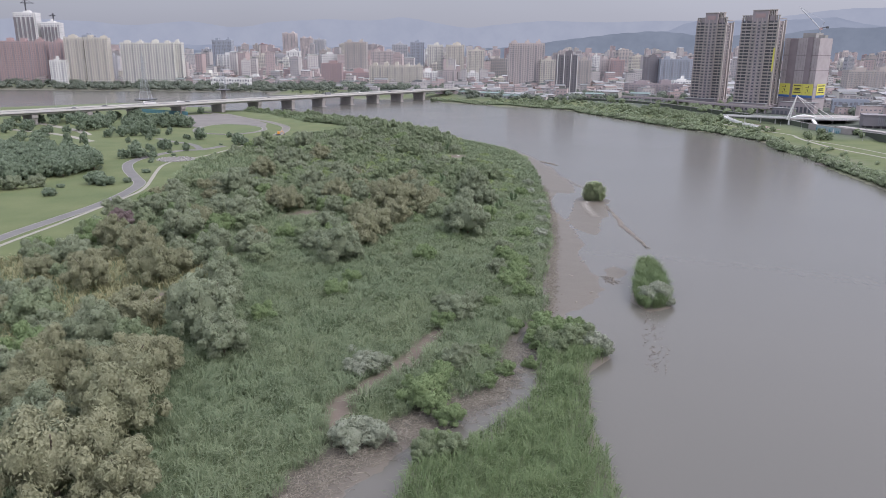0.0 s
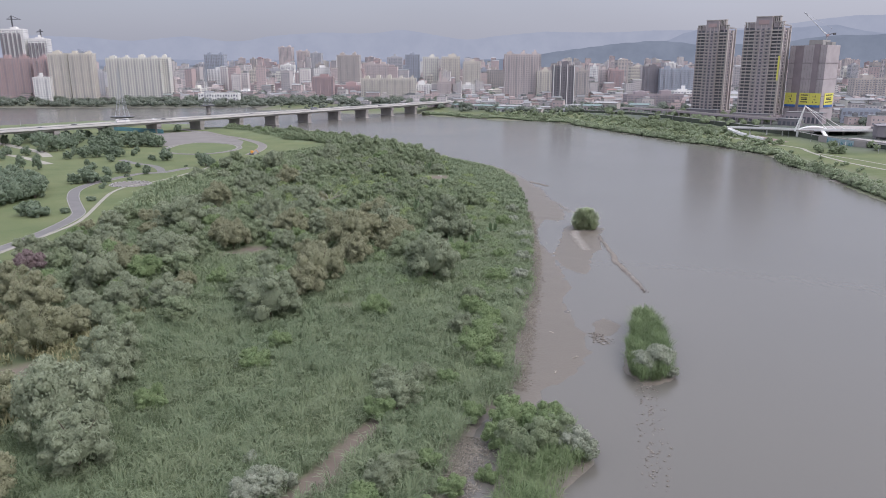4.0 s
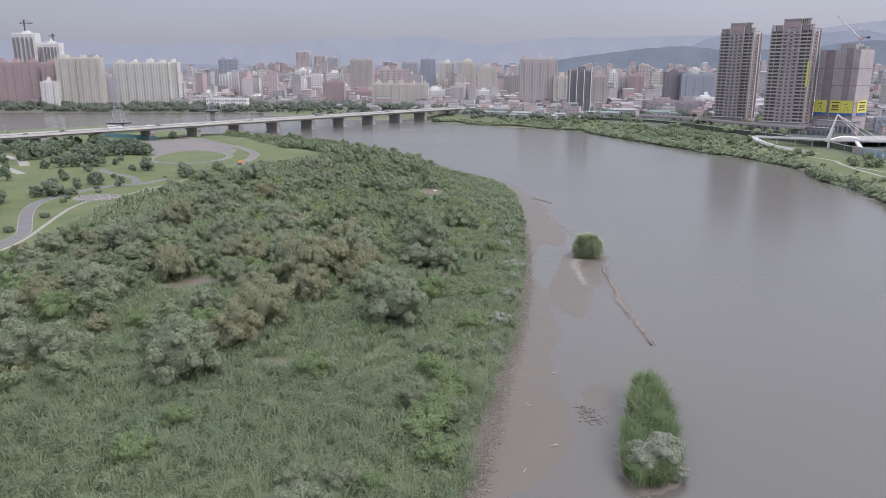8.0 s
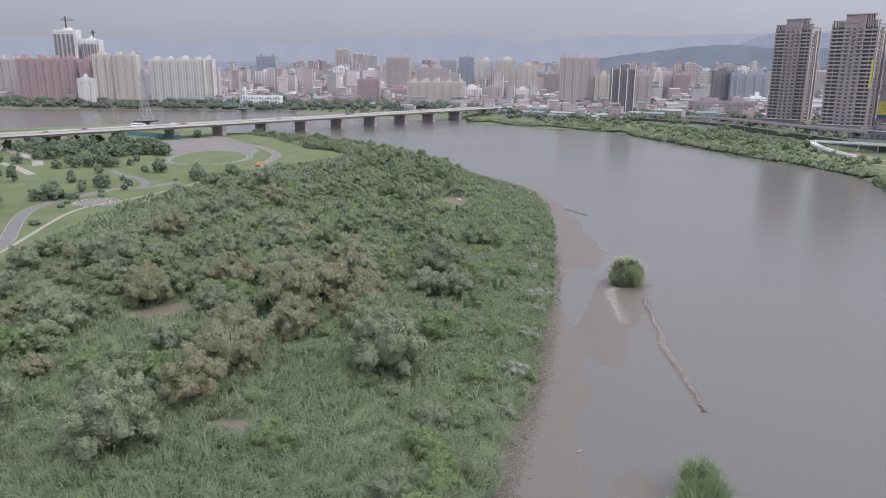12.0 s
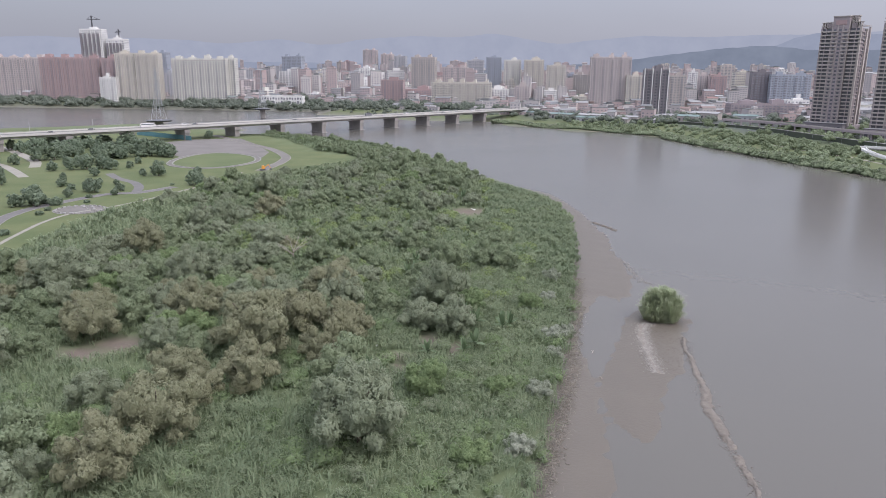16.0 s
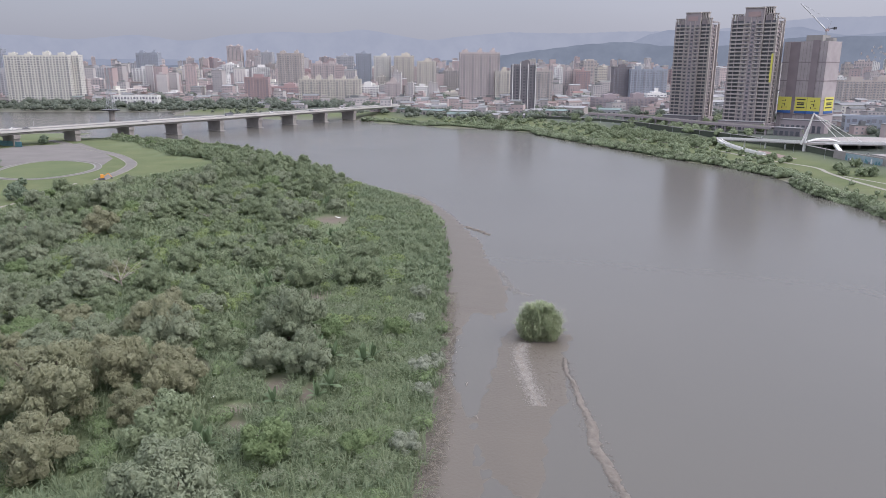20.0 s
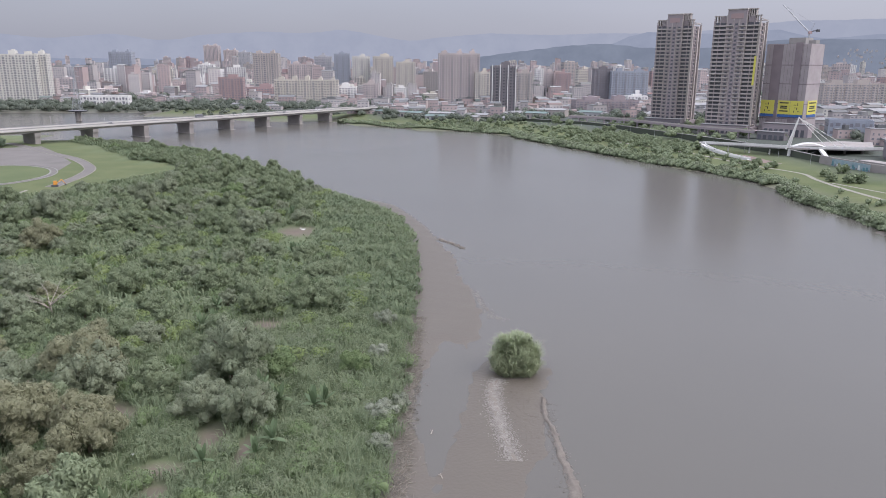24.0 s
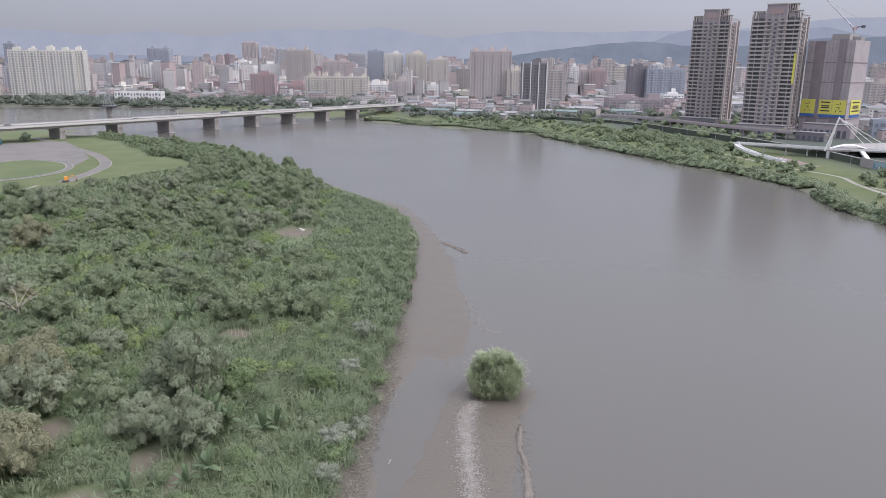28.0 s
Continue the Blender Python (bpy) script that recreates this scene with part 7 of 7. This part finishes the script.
def stalks(name, label, line, n, spread):
    """Broken stalks lying about in all directions along a line."""
    total = sum(math.hypot(b[0] - a[0], b[1] - a[1]) for a, b in zip(line, line[1:]))
    at = np.array([along(line, d) for d in rng.uniform(0, total, n)])
    o, w = rng.normal(0, spread, n), np.radians(at[:, 2] - 90)
    x, y = at[:, 0] + o * np.cos(w), at[:, 1] + o * np.sin(w)
    z = np.maximum(ground_z(x, y), 0.0) + rng.uniform(0.02, 0.16, n)
    a, ln, wd = rng.uniform(0, 2 * np.pi, n), rng.uniform(0.15, 0.6, n), rng.uniform(0.02, 0.05, n)
    p, d, q = np.stack([x, y, z], -1), np.stack([np.cos(a) * ln, np.sin(a) * ln, rng.uniform(-0.12, 0.3, n)], -1), np.stack([-np.sin(a) * wd, np.cos(a) * wd, 0 * a], -1)
    up = np.stack([0 * a, 0 * a, wd * 1.6], -1)
    v = np.stack([p - d - q, p - d + q, p - d + up, p + d - q, p + d + q, p + d + up], 1).reshape(-1, 3)
    i = np.arange(n)[:, None] * 6
    f = np.concatenate([i + k for k in ((0, 1, 4, 3), (1, 2, 5, 4), (2, 0, 3, 5))])
    stuff(name, label, "debris", v, f, LITTER)


CREEK = [(-22, 84), (-17.5, 92), (-11, 100), (-4, 107), (4, 113), (11, 121), (13, 134), (16, 143)]
LITTER = mat("reed_litter", (0.30, 0.275, 0.235), (0.13, 0.115, 0.095), 0.9, 0.4, 3, island=0.7)
CLOD = mat("wet_clods", (0.15, 0.13, 0.11), (0.085, 0.075, 0.065), 0.8, 0.5, 3, island=0.5)


def gravel_sheet():
    """The low ridge on which the pebbles lie."""
    pts, vs, fs, k = smooth_line(BAR, 0.8), [], [], 6
    for i, p in enumerate(pts):
        u = i / (len(pts) - 1)
        wide = 0.3 + 1.0 * math.sin(math.pi * min(1, 0.1 + 0.85 * u)) + 0.25 * float(wobble(np.array(i * 0.8), np.array(1.0), 5, 1))
        for j in range(k):
            o = 2 * j / (k - 1) - 1
            vs.append((p[0] + o * wide, p[1] + rng.uniform(-0.2, 0.2), 0.14 + 0.14 * (1 - o * o) + rng.uniform(-0.04, 0.04)))
    fs = [(i * k + j, i * k + j + 1, (i + 1) * k + j + 1, (i + 1) * k + j) for i in range(len(pts) - 1) for j in range(k - 1)]
    tagged(part("gravel_ridge", np_mesh("gravel_ridge", vs, fs, True), GRAVEL_BED), "low ridge of pale gravel on the mud bar", "gravel", kind="structure")


GRAVEL_BED = mat("gravel_bed", (0.23, 0.205, 0.18), (0.10, 0.088, 0.076), 0.95, 1.5, 9.0, 1.0, wear=0.85)
gravel_sheet()
lumps("gravel_bar", "bar of pale pebbles and shells on mud", "gravel", BAR, 4200, 0.9, 0.05, 0.14, GRAVEL)
lumps("mud_clods", "strewn mud clods around the bar", "clods", [(63, 299), (62, 285), (61, 268)], 500, 2.2, 0.04, 0.15, MUDLOG)
lumps("tidal_stones", "line of pale stones in shallow water", "stones", [(60.2, 353), (61.6, 342), (62.6, 333), (64.4, 329), (66.6, 327.4)], 220, 0.7, 0.08, 0.22, GRAVEL)
lumps("shore_debris", "mud clods on the bank of the creek", "clods", CREEK, 1500, 1.3, 0.05, 0.2, CLOD)
stalks("reed_litter", "grey litter of broken reed stalks on the creek's bank", CREEK, 7000, 2.1)
stalks("reed_litter", "grey litter of broken reed stalks along the muddy shore", [(25, 160), (28.5, 180), (32.5, 205), (36.5, 228), (41, 262), (44, 300), (46, 330)], 4200, 0.9)
lumps("shore_debris", "dry stalks and clods at the reed edge", "debris", [(26, 160), (29, 180), (33, 205), (37, 228), (41, 262)], 1000, 0.8, 0.06, 0.25, MUDLOG)
lumps("islet_debris", "stones and clods trailing from the islet", "debris", TAIL, 170, 1.2, 0.06, 0.26, MUDLOG)
lumps("mud_clods", "dark clods on a mud patch by the islet", "clods", [(45, 191), (47, 184)], 70, 0.9, 0.12, 0.4, MUDLOG)


def ridge_bank():
    """A worn bank of earth that lies half in the water, broken towards its end."""
    pts = smooth_line(LOG, 0.5)
    pts = [tuple((1 - t) * p + t * q for p, q in zip(a, b)) for a, b in zip(pts, pts[1:]) for t in (0, 0.33, 0.67)]
    vs, fs = [], []
    k = 9
    for i, p in enumerate(pts):
        u = i / (len(pts) - 1)
        d = np.array(u * 66.0)
        wide = 0.35 + 0.75 * math.sin(math.pi * u) ** 1.5 + 0.35 * float(wobble(d, d * 0, 7, 1)) + 0.25 * float(wobble(d, d * 0, 2.1, 3))
        wide = max(0.12, wide)
        tall = 0.22 + 0.12 * float(wobble(d, d * 0 + 3, 5, 2)) + 0.1 * float(wobble(d, d * 0, 1.7, 5))
        tall = tall if not 0.70 < u < 0.74 else -0.15
        sway = 0.6 * float(wobble(d, d * 0 + 9, 13, 4))
        for j in range(k):
            o = (j / (k - 1) - 0.5) * 2
            vs.append((p[0] + sway + o * wide + rng.uniform(-0.14, 0.14), p[1] + rng.uniform(-0.15, 0.15), -0.25 + (tall + 0.25) * (1 - o * o) ** 0.6 + rng.uniform(-0.12, 0.12)))
    for i in range(len(pts) - 1):
        for j in range(k - 1):
            fs.append((i * k + j, i * k + j + 1, (i + 1) * k + j + 1, (i + 1) * k + j))
    return tagged(part("earth_bank", np_mesh("earth_bank", vs, fs, False), MUDLOG), "long worn bank of grey earth lying in shallow water", "earth bank", kind="structure")


ridge_bank()
lumps("bank_clods", "broken clods along the earth bank", "clods", LOG, 900, 0.7, 0.04, 0.17, MUDLOG, 0.3)
LOG_FAR = [(55.4, 409.5), (58, 405), (60.5, 401), (63, 395.5)]
lumps("driftwood_line", "line of drift stones reaching into the river", "stones", LOG_FAR, 160, 0.5, 0.15, 0.5, MUDLOG)


def dead_tree(x, y, size, label):
    e = thing("dead_tree", label, "tree", x, y, float(ground_z(x, y)), rng.uniform(0, 360))
    part("trunk", Geo().tube((0, 0, -0.2), (0.3, 0.1, size * 0.35), 0.20, 0.14, 7), DEADWOOD, e)
    for k in range(9):
        w = 0.7 * k + rng.uniform(-0.2, 0.2)
        a = Vector((0.3, 0.1, size * (0.2 + 0.016 * k)))
        m = a + Vector((math.cos(w), math.sin(w), 0.75)) * size * rng.uniform(0.24, 0.36)
        t = m + Vector((math.cos(w + 0.3), math.sin(w + 0.3), 0.35)) * size * rng.uniform(0.2, 0.34)
        g = Geo().tube(a, m, 0.11, 0.07, 5).tube(m, t, 0.07, 0.025, 4)
        for q in range(3):
            s = m.lerp(t, 0.2 + 0.3 * q)
            g.tube(s, s + Vector((math.cos(w + 1.2 - q), math.sin(w + 1.2 - q), 0.5)) * size * 0.16, 0.045, 0.015, 3)
        part("branch", g, DEADWOOD, e)


dead_tree(-37, 330, 10.5, "leafless pale grey tree with spreading branches")
dead_tree(-36, 410, 7.0, "bare pale tree standing above the scrub")
dead_tree(-26, 291, 8.0, "grey dead tree with bleached branches")


def banana_leaf(length, wide, lift, droop):
    n, vs, fs = 7, [], []
    for i in range(n):
        u = i / (n - 1)
        x, z = length * u * math.cos(lift) * (1 - 0.15 * u * droop), length * (u * math.sin(lift) - droop * 0.45 * u * u)
        w = wide * math.sin(math.pi * min(1.0, 0.12 + 0.88 * u)) ** 0.7
        vs += [(x, -w, z - 0.25 * w), (x, 0, z), (x, w, z - 0.25 * w)]
    for i in range(n - 1):
        fs += [(3 * i, 3 * i + 1, 3 * i + 4, 3 * i + 3), (3 * i + 1, 3 * i + 2, 3 * i + 5, 3 * i + 4)]
    me = np_mesh("leaf", vs, fs, True)
    me.materials.append(PALM)
    return me


banana_leaves = [banana_leaf(3.4, 0.42, radians(68), 0.35), banana_leaf(3.2, 0.42, radians(45), 0.7), banana_leaf(2.8, 0.38, radians(25), 0.9), banana_leaf(3.0, 0.30, radians(80), 0.1)]
stem_me = Geo().tube((0, 0, -0.2), (0, 0, 1.8), 0.16, 0.11, 7).mesh("stem")
for x, y, k in ((17, 285, 1.35), (18.5, 283, 1.2), (15, 287, 1.1), (21, 282, 1.1), (27, 280, 1.15), (28.5, 282, 1.0), (22, 269, 1.1), (20, 266, 0.9), (10, 380, 1.2), (12, 384, 1.0),
                (2, 438, 1.2), (-1, 319, 1.1), (1, 322, 1.0), (-1, 332, 1.0), (4, 252, 1.1), (6, 250, 1.0), (13, 264, 0.9), (-4, 262, 1.0)):
    e = thing("banana_plant", "banana plant with long pale green arching leaves", "plant", x, y, float(ground_z(x, y)), rng.uniform(0, 360), "banana plants")
    e.scale = (k, k, k)
    part("stem", stem_me, PALM, e)
    for i in range(9):
        part("leaf", banana_leaves[i % 4], None, e, at=pose(0, 0, 1.7, rng.uniform(-8, 8), rng.uniform(-8, 8), 40 * i + rng.uniform(-14, 14)))


def sheet(x, y, z, w, label, name="plastic_sheet"):
    """A crumpled scrap of pale sheet or tarpaulin."""
    n = 6
    vs = [(w * (i / (n - 1) - 0.5), w * 0.7 * (j / (n - 1) - 0.5), rng.uniform(0, 0.28) * w * 0.4) for j in range(n) for i in range(n)]
    fs = [(j * n + i, j * n + i + 1, (j + 1) * n + i + 1, (j + 1) * n + i) for j in range(n - 1) for i in range(n - 1)]
    tagged(part(name, np_mesh(name, vs, fs), WHITE, None, at=pose(x, y, z, 0, 0, rng.uniform(0, 90))), label, "sheet")


sheet(8.5, 419, 1.65, 1.6, "crumpled white sheet on bare ground")
sheet(7.3, 421, 1.65, 1.0, "crumpled white sheet on bare ground")
sheet(0, 321, 3.4, 2.0, "white tarpaulin scrap on a hut roof")
sheet(2, 268, 2.0, 0.8, "pale scrap of plastic in grass")
for x, y, rz in ((46, 275, 70), (41.5, 205, 30), (36, 190, 120), (38, 176, 15), (47, 262, 95), (33, 168, 60)):
    e = part("driftwood", Geo().tube((0, 0, 0.08), (1.3, 0.1, 0.14), 0.09, 0.05, 6).tube((0.7, 0.05, 0.1), (1.1, 0.5, 0.2), 0.05, 0.03, 5), DEADWOOD, None, at=pose(x, y, max(0.0, float(ground_z(x, y))), 0, 0, rz))
    tagged(e, "small grey piece of driftwood on mud", "driftwood", "driftwood pieces")
for k in range(9):
    x, y = 10 + 0.75 * k, 322 + rng.uniform(-0.5, 0.5)
    e = part("garden_stake", Geo().tube((0, 0, 0), (0.05, 0.03, 2.2), 0.05, 0.035, 5), DEADWOOD, None, at=pose(x, y, float(ground_z(x, y)) - 0.1, rng.uniform(-6, 6), rng.uniform(-6, 6), 0))
    tagged(e, "thin wooden stake in a small garden plot", "stake", "garden stakes")
